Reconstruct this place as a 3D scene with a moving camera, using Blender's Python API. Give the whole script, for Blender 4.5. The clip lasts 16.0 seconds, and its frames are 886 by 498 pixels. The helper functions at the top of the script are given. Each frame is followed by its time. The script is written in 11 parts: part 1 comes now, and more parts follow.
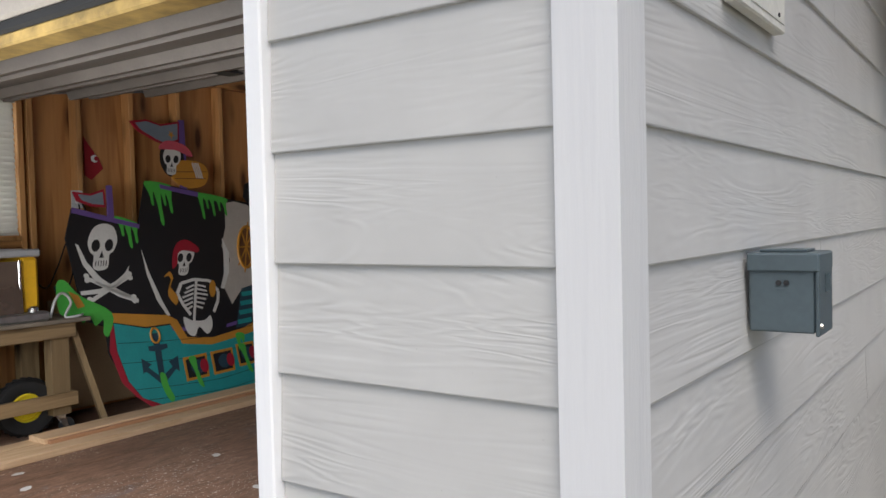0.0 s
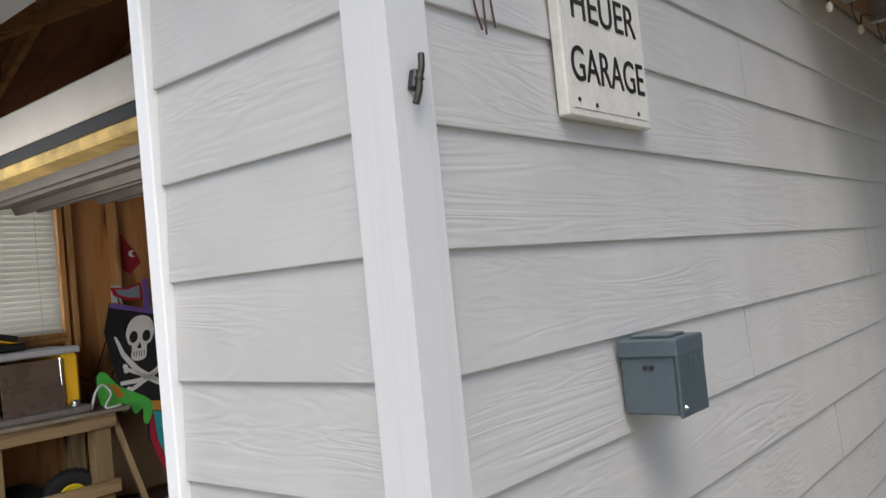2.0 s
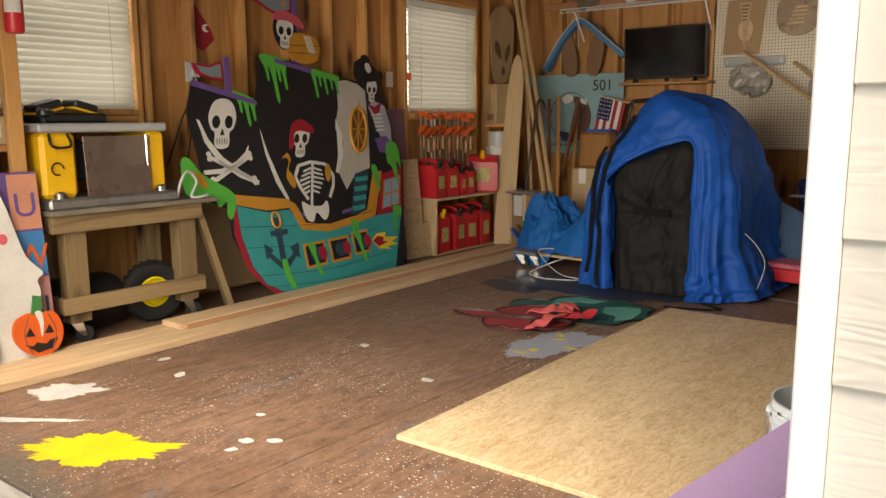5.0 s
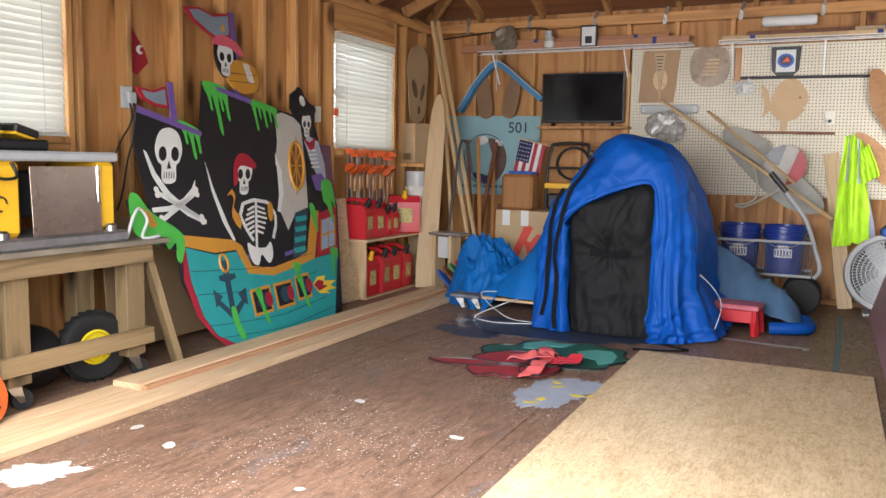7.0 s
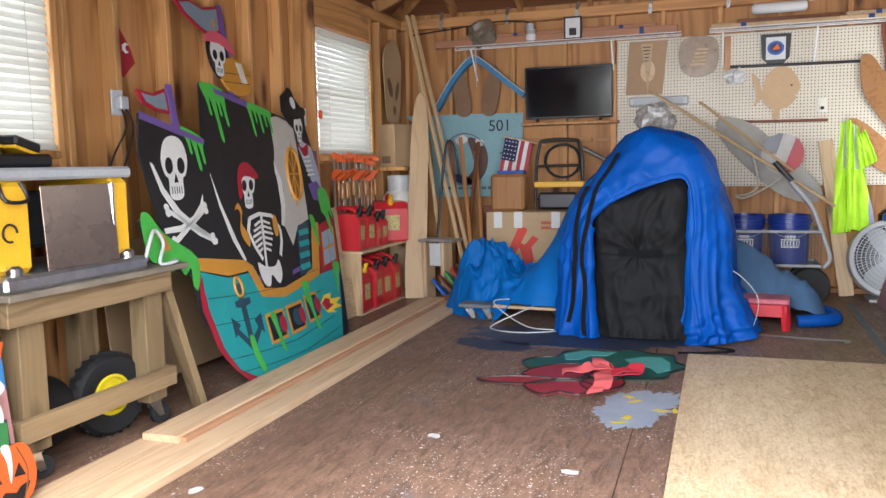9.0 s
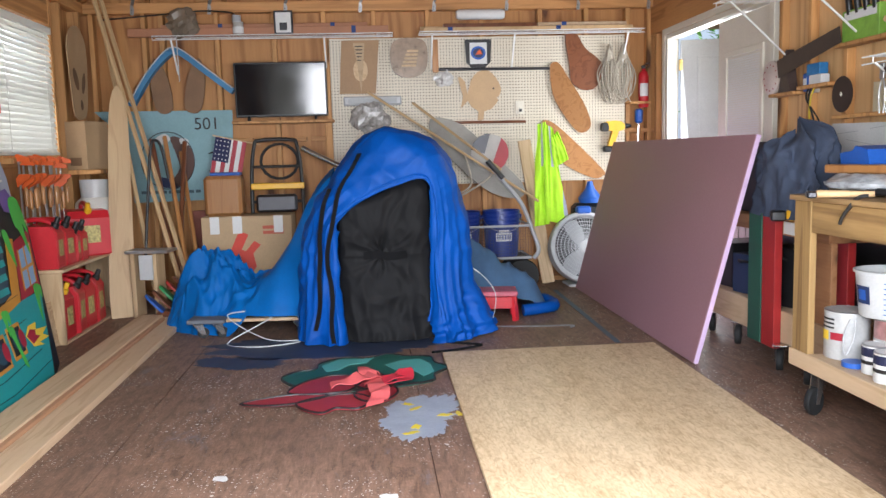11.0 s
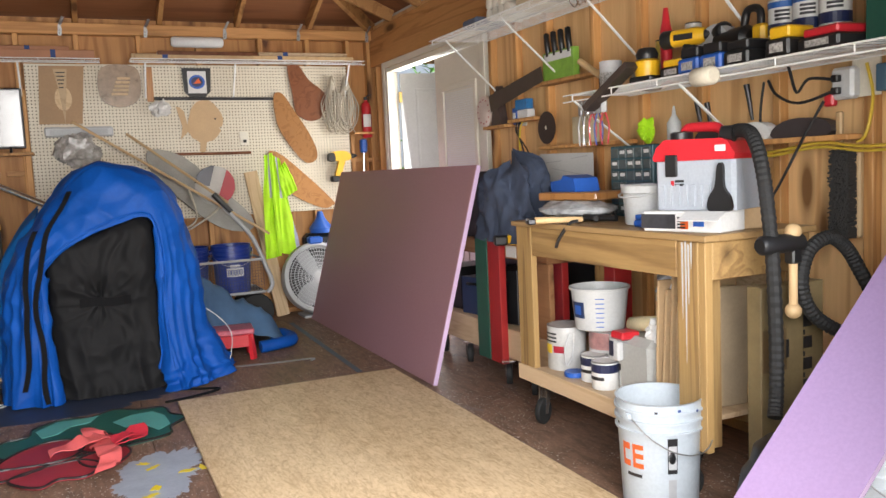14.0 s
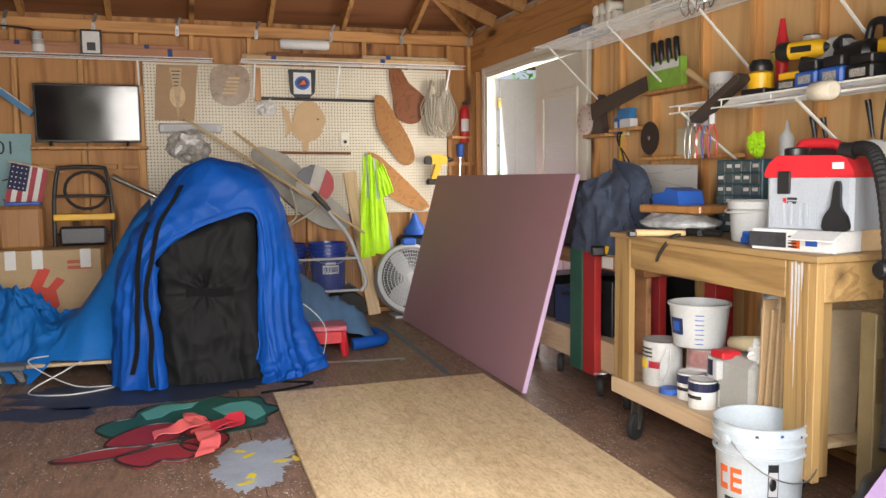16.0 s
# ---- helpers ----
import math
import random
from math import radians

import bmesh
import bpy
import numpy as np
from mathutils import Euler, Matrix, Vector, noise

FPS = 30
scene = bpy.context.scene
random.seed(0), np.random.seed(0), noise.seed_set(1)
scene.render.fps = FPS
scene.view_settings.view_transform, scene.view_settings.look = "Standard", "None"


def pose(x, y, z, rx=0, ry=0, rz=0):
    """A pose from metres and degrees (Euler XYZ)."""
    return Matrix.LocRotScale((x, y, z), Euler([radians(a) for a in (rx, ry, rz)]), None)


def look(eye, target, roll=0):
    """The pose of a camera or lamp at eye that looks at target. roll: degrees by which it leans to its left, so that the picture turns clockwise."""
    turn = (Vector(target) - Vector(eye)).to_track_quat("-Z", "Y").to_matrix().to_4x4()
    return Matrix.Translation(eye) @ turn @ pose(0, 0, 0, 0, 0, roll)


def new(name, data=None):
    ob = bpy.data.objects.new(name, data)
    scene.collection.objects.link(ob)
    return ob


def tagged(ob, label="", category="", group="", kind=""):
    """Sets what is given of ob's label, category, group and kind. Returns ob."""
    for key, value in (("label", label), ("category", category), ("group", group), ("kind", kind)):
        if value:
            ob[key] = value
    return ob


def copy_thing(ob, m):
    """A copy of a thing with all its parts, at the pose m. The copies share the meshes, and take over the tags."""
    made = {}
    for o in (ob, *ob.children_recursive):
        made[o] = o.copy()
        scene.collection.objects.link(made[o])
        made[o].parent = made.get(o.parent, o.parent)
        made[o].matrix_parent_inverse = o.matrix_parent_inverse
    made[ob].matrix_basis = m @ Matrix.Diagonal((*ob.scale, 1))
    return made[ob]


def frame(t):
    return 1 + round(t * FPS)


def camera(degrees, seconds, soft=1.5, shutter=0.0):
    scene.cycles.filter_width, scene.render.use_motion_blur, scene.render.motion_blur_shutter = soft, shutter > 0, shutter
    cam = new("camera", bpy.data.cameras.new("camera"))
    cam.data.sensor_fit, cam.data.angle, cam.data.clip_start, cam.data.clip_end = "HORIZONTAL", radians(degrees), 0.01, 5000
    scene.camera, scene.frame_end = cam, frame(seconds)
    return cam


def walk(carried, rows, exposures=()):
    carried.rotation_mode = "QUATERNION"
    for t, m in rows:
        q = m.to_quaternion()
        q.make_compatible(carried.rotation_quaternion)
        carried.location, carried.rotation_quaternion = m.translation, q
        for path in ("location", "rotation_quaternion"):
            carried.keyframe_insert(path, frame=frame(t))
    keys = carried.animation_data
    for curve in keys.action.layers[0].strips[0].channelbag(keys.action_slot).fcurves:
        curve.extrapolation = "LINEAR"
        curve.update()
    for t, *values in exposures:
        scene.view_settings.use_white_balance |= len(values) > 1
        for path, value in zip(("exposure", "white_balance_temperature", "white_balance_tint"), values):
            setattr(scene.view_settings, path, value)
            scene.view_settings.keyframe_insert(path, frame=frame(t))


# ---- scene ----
cam = camera(57.4, 16.0)
PATH = [
    (0, (-0.061, -0.035, 1.22), (-1.219, 1.594, 1.149), -1.4),
    (0.5, (0.063, -0.019, 1.26), (-1.103, 1.605, 1.265), -3.3),
    (1, (0.211, 0.051, 1.287), (-0.967, 1.667, 1.35), -4.7),
    (1.5, (0.279, 0.071, 1.304), (-0.935, 1.658, 1.393), -5.6),
    (2, (0.273, 0.064, 1.291), (-1.007, 1.599, 1.367), -5.6),
    (2.5, (0.199, 0.019, 1.269), (-1.159, 1.487, 1.295), -5.0),
    (3, (0.035, -0.06, 1.238), (-1.395, 1.337, 1.179), -4.4),
    (3.5, (-0.151, -0.123, 1.21), (-1.625, 1.217, 1.041), -3.7),
    (4, (-0.387, -0.135, 1.159), (-1.87, 1.18, 0.891), -2.6),
    (4.5, (-0.616, -0.104, 1.148), (-2.017, 1.291, 0.846), -1.7),
    (5, (-0.824, -0.151, 1.122), (-2.028, 1.414, 0.805), -0.3),
    (5.2, (-0.906, -0.174, 1.14), (-2.041, 1.441, 0.821), 0.1),
    (7.5, (-1.878, -0.393, 1.084), (-2.704, 1.417, 0.882), 0.6),
    (8, (-2.076, -0.367, 1.079), (-2.89, 1.448, 0.874), -0.4),
    (10.3, (-2.928, -0.188, 1.122), (-3.038, 1.797, 0.907), -1.1),
    (10.5, (-2.966, -0.193, 1.123), (-2.98, 1.795, 0.905), -1.2),
    (11, (-2.969, -0.089, 1.125), (-2.798, 1.89, 0.891), -1.6),
    (11.5, (-2.971, -0.032, 1.132), (-2.55, 1.906, 0.872), -2.2),
    (12, (-3.009, 0.014, 1.145), (-2.288, 1.86, 0.875), -2.6),
    (12.5, (-3.009, 0.002, 1.158), (-2.136, 1.785, 0.914), -2.5),
    (13, (-3.002, -0.016, 1.159), (-2.107, 1.759, 0.94), -2.5),
    (13.5, (-3.017, -0.04, 1.161), (-2.169, 1.76, 0.956), -2.6),
    (14, (-3.015, -0.038, 1.164), (-2.195, 1.776, 0.968), -2.7),
    (14.5, (-3.01, -0.033, 1.16), (-2.208, 1.789, 0.97), -2.4),
    (15, (-3.012, -0.031, 1.162), (-2.244, 1.807, 0.98), -2.0),
    (15.5, (-3.037, -0.034, 1.167), (-2.331, 1.829, 0.991), -1.4),
    (16, (-3.058, -0.031, 1.173), (-2.438, 1.861, 0.994), -0.7),
]
EXPOSURES = [(0.0, 0.2, 6500, 10), (2.0, 0.2, 6500, 10), (3.5, 0.26, 6700, 10), (4.3, 0.55, 7300, 10), (5.1, 0.92, 8500, 10), (7.3, 1.64, 6300, 10), (8.2, 1.64, 6150, 10), (10.5, 1.72, 6150, 10), (13.0, 1.5, 6600, 10), (16.0, 1.47, 7100, 10)]
walk(cam, [(t, look(eye, target, roll)) for t, eye, target, roll in PATH], EXPOSURES)

# ---- world and light ----
world = bpy.data.worlds.new("world")
scene.world = world
world.use_nodes = True
wn = world.node_tree
sky = wn.nodes.new("ShaderNodeTexSky")
sky.sky_type, sky.sun_disc = "NISHITA", False
sky.sun_elevation, sky.sun_rotation = radians(56), radians(143)
sky.air_density, sky.dust_density, sky.ozone_density = 1.0, 3.0, 1.0
wn.links.new(sky.outputs[0], wn.nodes["Background"].inputs[0])
wn.nodes["Background"].inputs[1].default_value = 0.15
sun = new("sun", bpy.data.lights.new("sun", "SUN"))
sun.data.energy, sun.data.angle, sun.data.color = 1.65, radians(35), (1.0, 0.95, 0.88)
sun.matrix_world = look((4.6, -6.2, 11.5), (0, 0, 0))


def daylight(name, at, towards, w, h, watts, colour=(1.0, 0.97, 0.93), spread=180):
    """The sky's light through one opening."""
    lamp = new(name, bpy.data.lights.new(name, "AREA"))
    lamp.data.shape, lamp.data.size, lamp.data.size_y = "RECTANGLE", w, h
    lamp.data.energy, lamp.data.color = watts, colour
    lamp.data.spread = radians(spread)
    lamp.matrix_world = look(at, towards)


daylight("door_daylight", (-2.75, 0.62, 1.2), (-2.75, 4, 0.7), 2.3, 1.0, 36, (0.98, 0.98, 1.0), 124)
daylight("window_daylight", (-5.45, 2.14, 1.63), (-4, 2.14, 1.63), 0.9, 0.85, 4, (0.95, 0.98, 1.0))
daylight("window_daylight", (-5.45, 5.58, 1.63), (-4, 5.58, 1.63), 0.9, 0.85, 4, (0.95, 0.98, 1.0))
daylight("side_door_daylight", (-0.30, 5.95, 1.1), (-3, 5.5, 0.9), 0.85, 1.8, 14, (0.97, 0.98, 1.0))


# ---- mesh building ----
class Geo:
    """Collects vertices and faces of one part."""

    def __init__(self):
        self.v, self.f = [], []

    def add(self, vs, fs, m=None):
        k = len(self.v)
        self.v += [tuple(m @ Vector(p)) for p in vs] if m else [tuple(p) for p in vs]
        self.f += [[i + k for i in f] for f in fs]
        return self

    def box(self, x0, y0, z0, x1, y1, z1, c=0.003, m=None):
        cx, cy, cz = (x0 + x1) / 2, (y0 + y1) / 2, (z0 + z1) / 2
        hx, hy, hz = abs(x1 - x0) / 2, abs(y1 - y0) / 2, abs(z1 - z0) / 2
        c = min(c, hx * 0.45, hy * 0.45, hz * 0.45)
        vs, ix = [], {}
        for a in (-1, 1):
            for b in (-1, 1):
                for d in (-1, 1):
                    for ax in range(3):
                        h = [hx - c, hy - c, hz - c]
                        h[ax] += c
                        ix[a, b, d, ax] = len(vs)
                        vs.append((cx + a * h[0], cy + b * h[1], cz + d * h[2]))
        fs = []
        for s in (-1, 1):
            o = [(-1, -1), (1, -1), (1, 1), (-1, 1)]
            o = o if s > 0 else o[::-1]
            fs.append([ix[s, a, b, 0] for a, b in o])
            fs.append([ix[b, s, a, 1] for a, b in o])
            fs.append([ix[a, b, s, 2] for a, b in o])
        for a in (-1, 1):
            for b in (-1, 1):
                e = [ix[-1, a, b, 1], ix[1, a, b, 1], ix[1, a, b, 2], ix[-1, a, b, 2]]
                fs.append(e if a * b < 0 else e[::-1])
                e = [ix[a, -1, b, 0], ix[a, 1, b, 0], ix[a, 1, b, 2], ix[a, -1, b, 2]]
                fs.append(e if a * b > 0 else e[::-1])
                e = [ix[a, b, -1, 0], ix[a, b, 1, 0], ix[a, b, 1, 1], ix[a, b, -1, 1]]
                fs.append(e if a * b < 0 else e[::-1])
                for d in (-1, 1):
                    t = [ix[a, b, d, 0], ix[a, b, d, 1], ix[a, b, d, 2]]
                    fs.append(t if a * b * d > 0 else t[::-1])
        return self.add(vs, fs, m)

    def prism(self, pts, z0, z1, m=None):
        n = len(pts)
        area = sum(pts[i][0] * pts[(i + 1) % n][1] - pts[(i + 1) % n][0] * pts[i][1] for i in range(n))
        if area < 0:
            pts = pts[::-1]
        vs = [(x, y, z0) for x, y in pts] + [(x, y, z1) for x, y in pts]
        fs = [list(range(n))[::-1], list(range(n, 2 * n))]
        fs += [[i, (i + 1) % n, n + (i + 1) % n, n + i] for i in range(n)]
        return self.add(vs, fs, m)

    def lathe(self, prof, n=24, m=None, caps=True):
        vs = [(r * math.cos(2 * math.pi * i / n), r * math.sin(2 * math.pi * i / n), z) for r, z in prof for i in range(n)]
        k = len(prof)
        fs = [[j * n + i, j * n + (i + 1) % n, (j + 1) * n + (i + 1) % n, (j + 1) * n + i] for j in range(k - 1) for i in range(n)]
        if caps:
            fs += [list(range(n))[::-1], [(k - 1) * n + i for i in range(n)]]
        return self.add(vs, fs, m)

    def tube(self, pts, r, n=8, m=None, closed=False):
        pts = [Vector(p) for p in pts]
        k, vs = len(pts), []
        rs = r if isinstance(r, (list, tuple)) else [r] * k
        up = None
        for i, p in enumerate(pts):
            a = pts[(i - 1) % k] if closed or i else pts[i]
            b = pts[(i + 1) % k] if closed or i < k - 1 else pts[i]
            d = (b - a).normalized()
            if up is None:
                up = d.orthogonal().normalized()
            up = (up - d * up.dot(d)).normalized()
            w = d.cross(up)
            vs += [p + rs[i] * (math.cos(2 * math.pi * j / n) * up + math.sin(2 * math.pi * j / n) * w) for j in range(n)]
        fs = []
        for i in range(k if closed else k - 1):
            q = (i + 1) % k
            fs += [[i * n + j, i * n + (j + 1) % n, q * n + (j + 1) % n, q * n + j] for j in range(n)]
        if not closed:
            fs += [list(range(n))[::-1], [(k - 1) * n + j for j in range(n)]]
        return self.add(vs, fs, m)

    def ball(self, x, y, z, rx, ry=None, rz=None, n=14, m=None):
        ry, rz = ry or rx, rz or rx
        vs, k = [], n // 2
        for j in range(k + 1):
            a = math.pi * j / k
            s = max(math.sin(a), 0.001)
            vs += [(x + rx * s * math.cos(2 * math.pi * i / n), y + ry * s * math.sin(2 * math.pi * i / n), z - rz * math.cos(a)) for i in range(n)]
        fs = [[j * n + i, j * n + (i + 1) % n, (j + 1) * n + (i + 1) % n, (j + 1) * n + i] for j in range(k) for i in range(n)]
        return self.add(vs, fs, m)

    def crumple(self, x, y, z, rx, ry, rz, seed=0, n=22):
        """A lumpy creased bag or rag."""
        vs, k = [], n // 2
        for j in range(k + 1):
            a = math.pi * j / k
            s = max(math.sin(a), 0.001)
            for i in range(n):
                c = (s * math.cos(2 * math.pi * i / n), s * math.sin(2 * math.pi * i / n), -math.cos(a))
                q = 1 + 0.35 * noise.noise((c[0] * 1.6 + seed, c[1] * 1.6, c[2] * 1.6)) - 0.45 * abs(noise.noise((c[0] * 3.4 + seed, c[1] * 3.4, c[2] * 3.4 + 5))) + 0.16 * noise.noise((c[0] * 8, c[1] * 8 + seed, c[2] * 8))
                vs.append((x + rx * c[0] * q, y + ry * c[1] * q, z + rz * c[2] * q))
        fs = [[j * n + i, j * n + (i + 1) % n, (j + 1) * n + (i + 1) % n, (j + 1) * n + i] for j in range(k) for i in range(n)]
        return self.add(vs, fs)

    def sheet(self, fn, nu, nv, closed=False):
        vs = [fn(i / (nu if closed else nu - 1), j / (nv - 1)) for j in range(nv) for i in range(nu)]
        fs = [[j * nu + i, j * nu + (i + 1) % nu, (j + 1) * nu + (i + 1) % nu, (j + 1) * nu + i] for j in range(nv - 1) for i in range(nu if closed else nu - 1)]
        return self.add(vs, fs)

    def slat(self, a, b, w, t, m=None, c=0.002):
        """A straight board from a to b, w wide and t thick."""
        a, b = Vector(a), Vector(b)
        d = b - a
        q = Matrix.Translation(a) @ d.to_track_quat("Z", "X").to_matrix().to_4x4()
        return self.box(-t / 2, -w / 2, 0, t / 2, w / 2, d.length, c, m @ q if m else q)


def mesh_of(name, g, mat, smooth=None):
    me = bpy.data.meshes.new(name)
    me.from_pydata(g.v, [], g.f)
    me.update()
    if smooth:
        me.shade_smooth()
        me.set_sharp_from_angle(angle=radians(smooth))
    if mat:
        me.materials.append(mat)
    return me


def thing(name, label, category, at=(0, 0, 0), rz=0, group="", kind="", m=None):
    ob = new(name)
    ob.empty_display_size = 0.1
    ob.matrix_world = m if m else pose(*at, 0, 0, rz)
    return tagged(ob, label, category, group, kind)


def part(name, g, mat, parent=None, label="", smooth=None, m=None):
    ob = new(name, mesh_of(name, g, mat, smooth))
    if m:
        ob.matrix_basis = m
    ob.parent = parent
    return tagged(ob, label)


def solid(name, g, mat, label, category, at=(0, 0, 0), rz=0, group="", kind="", smooth=None, m=None):
    ob = new(name, mesh_of(name, g, mat, smooth))
    ob.matrix_world = m if m else pose(*at, 0, 0, rz)
    return tagged(ob, label, category, group, kind)


def on_back(y):
    return Matrix(((1, 0, 0, 0), (0, 0, -1, y), (0, 1, 0, 0), (0, 0, 0, 1)))


def on_left(x):
    return Matrix(((0, 0, 1, x), (1, 0, 0, 0), (0, 1, 0, 0), (0, 0, 0, 1)))


def on_right(x):
    return Matrix(((0, 0, -1, x), (-1, 0, 0, 0), (0, 1, 0, 0), (0, 0, 0, 1)))


def spline(pts, n=5, closed=True):
    out, k = [], len(pts)
    for i in range(k if closed else k - 1):
        p = [pts[(i + d) % k] if closed else pts[min(max(i + d, 0), k - 1)] for d in (-1, 0, 1, 2)]
        for j in range(n):
            t = j / n
            out.append(tuple(0.5 * (2 * b + (c - a) * t + (2 * a - 5 * b + 4 * c - d) * t * t + (3 * b - a - 3 * c + d) * t ** 3) for a, b, c, d in zip(*p)))
    if not closed:
        out.append(tuple(pts[-1]))
    return out


def oval(cx, cy, rx, ry, n=20, turn=0.0):
    c, s = math.cos(turn), math.sin(turn)
    return [(cx + rx * math.cos(a) * c - ry * math.sin(a) * s, cy + rx * math.cos(a) * s + ry * math.sin(a) * c) for a in (2 * math.pi * i / n for i in range(n))]


def lettering(name, text, size, mat, parent, m, depth=0.0015, label="", wide=1.0):
    cu = bpy.data.curves.new(name, "FONT")
    cu.body, cu.size, cu.extrude, cu.align_x, cu.align_y = text, size, depth, "CENTER", "CENTER"
    tmp = bpy.data.objects.new(name, cu)
    scene.collection.objects.link(tmp)
    bpy.context.view_layer.update()
    me = bpy.data.meshes.new_from_object(tmp.evaluated_get(bpy.context.evaluated_depsgraph_get()))
    bpy.data.objects.remove(tmp)
    me.materials.clear()
    me.materials.append(mat)
    ob = new(name, me)
    ob.matrix_basis = m @ Matrix.Diagonal((wide, 1, 1, 1))
    ob.parent = parent
    return tagged(ob, label)


# ---- materials ----
def base_mat(name, rough=0.6, metal=0.0):
    mat = bpy.data.materials.new(name)
    mat.use_nodes = True
    nt = mat.node_tree
    b = nt.nodes["Principled BSDF"]
    b.inputs["Roughness"].default_value, b.inputs["Metallic"].default_value = rough, metal
    return mat, nt, b


def coords(nt, sx, sy, sz, jitter=True):
    tc, mp = nt.nodes.new("ShaderNodeTexCoord"), nt.nodes.new("ShaderNodeMapping")
    mp.inputs["Scale"].default_value = (sx, sy, sz)
    src = tc.outputs["Object"]
    if jitter:
        info, add, mul = nt.nodes.new("ShaderNodeObjectInfo"), nt.nodes.new("ShaderNodeVectorMath"), nt.nodes.new("ShaderNodeMath")
        mul.operation, mul.inputs[1].default_value = "MULTIPLY", 37.0
        nt.links.new(info.outputs["Random"], mul.inputs[0])
        nt.links.new(src, add.inputs[0])
        nt.links.new(mul.outputs[0], add.inputs[1])
        src = add.outputs[0]
    nt.links.new(src, mp.inputs[0])
    return mp.outputs[0]


def noise_tex(nt, vec, scale, detail=4.0, rough=0.55, distort=0.0):
    n = nt.nodes.new("ShaderNodeTexNoise")
    n.inputs["Scale"].default_value, n.inputs["Detail"].default_value = scale, detail
    n.inputs["Roughness"].default_value, n.inputs["Distortion"].default_value = rough, distort
    nt.links.new(vec, n.inputs["Vector"])
    return n.outputs["Fac"]


def ramp(nt, fac, stops):
    r = nt.nodes.new("ShaderNodeValToRGB")
    while len(r.color_ramp.elements) < len(stops):
        r.color_ramp.elements.new(0.5)
    for e, (p, c) in zip(r.color_ramp.elements, stops):
        e.position, e.color = p, (*c, 1) if len(c) == 3 else c
    nt.links.new(fac, r.inputs[0])
    return r.outputs[0]


def blend(nt, fac, a, b, mode="MIX"):
    m = nt.nodes.new("ShaderNodeMix")
    m.data_type, m.blend_type = "RGBA", mode
    for sock, val in ((m.inputs[0], fac), (m.inputs[6], a), (m.inputs[7], b)):
        if isinstance(val, (int, float)):
            sock.default_value = val
        elif isinstance(val, tuple):
            sock.default_value = (*val, 1)
        else:
            nt.links.new(val, sock)
    return m.outputs[2]


def bumped(nt, b, height, strength=0.2, dist=0.004):
    n = nt.nodes.new("ShaderNodeBump")
    n.inputs["Strength"].default_value, n.inputs["Distance"].default_value = strength, dist
    nt.links.new(height, n.inputs["Height"])
    nt.links.new(n.outputs[0], b.inputs["Normal"])


def dim(c, k):
    return tuple(min(1.0, x * k) for x in c)


def surface(name, col, rough=0.6, metal=0.0, var=0.18, scale=6.0, bump=0.12, fine=90.0, coat=0.0):
    """A plain painted, plastic, cloth or metal surface with stains at two scales and fine relief."""
    mat, nt, b = base_mat(name, rough, metal)
    v = coords(nt, 1, 1, 1)
    big, small = noise_tex(nt, v, scale, 5), noise_tex(nt, v, fine, 3)
    c = ramp(nt, big, [(0.3, dim(col, 1 - var)), (0.7, dim(col, 1 + var * 0.6))])
    c = blend(nt, 0.12, c, ramp(nt, small, [(0.35, dim(col, 0.6)), (0.65, dim(col, 1.25))]))
    nt.links.new(c, b.inputs["Base Color"])
    rr = nt.nodes.new("ShaderNodeMapRange")
    rr.inputs[3].default_value, rr.inputs[4].default_value = max(0.03, rough - 0.1), min(1, rough + 0.1)
    nt.links.new(big, rr.inputs[0])
    nt.links.new(rr.outputs[0], b.inputs["Roughness"])
    b.inputs["Coat Weight"].default_value = coat
    if bump:
        bumped(nt, b, small, bump, 0.002)
    return mat


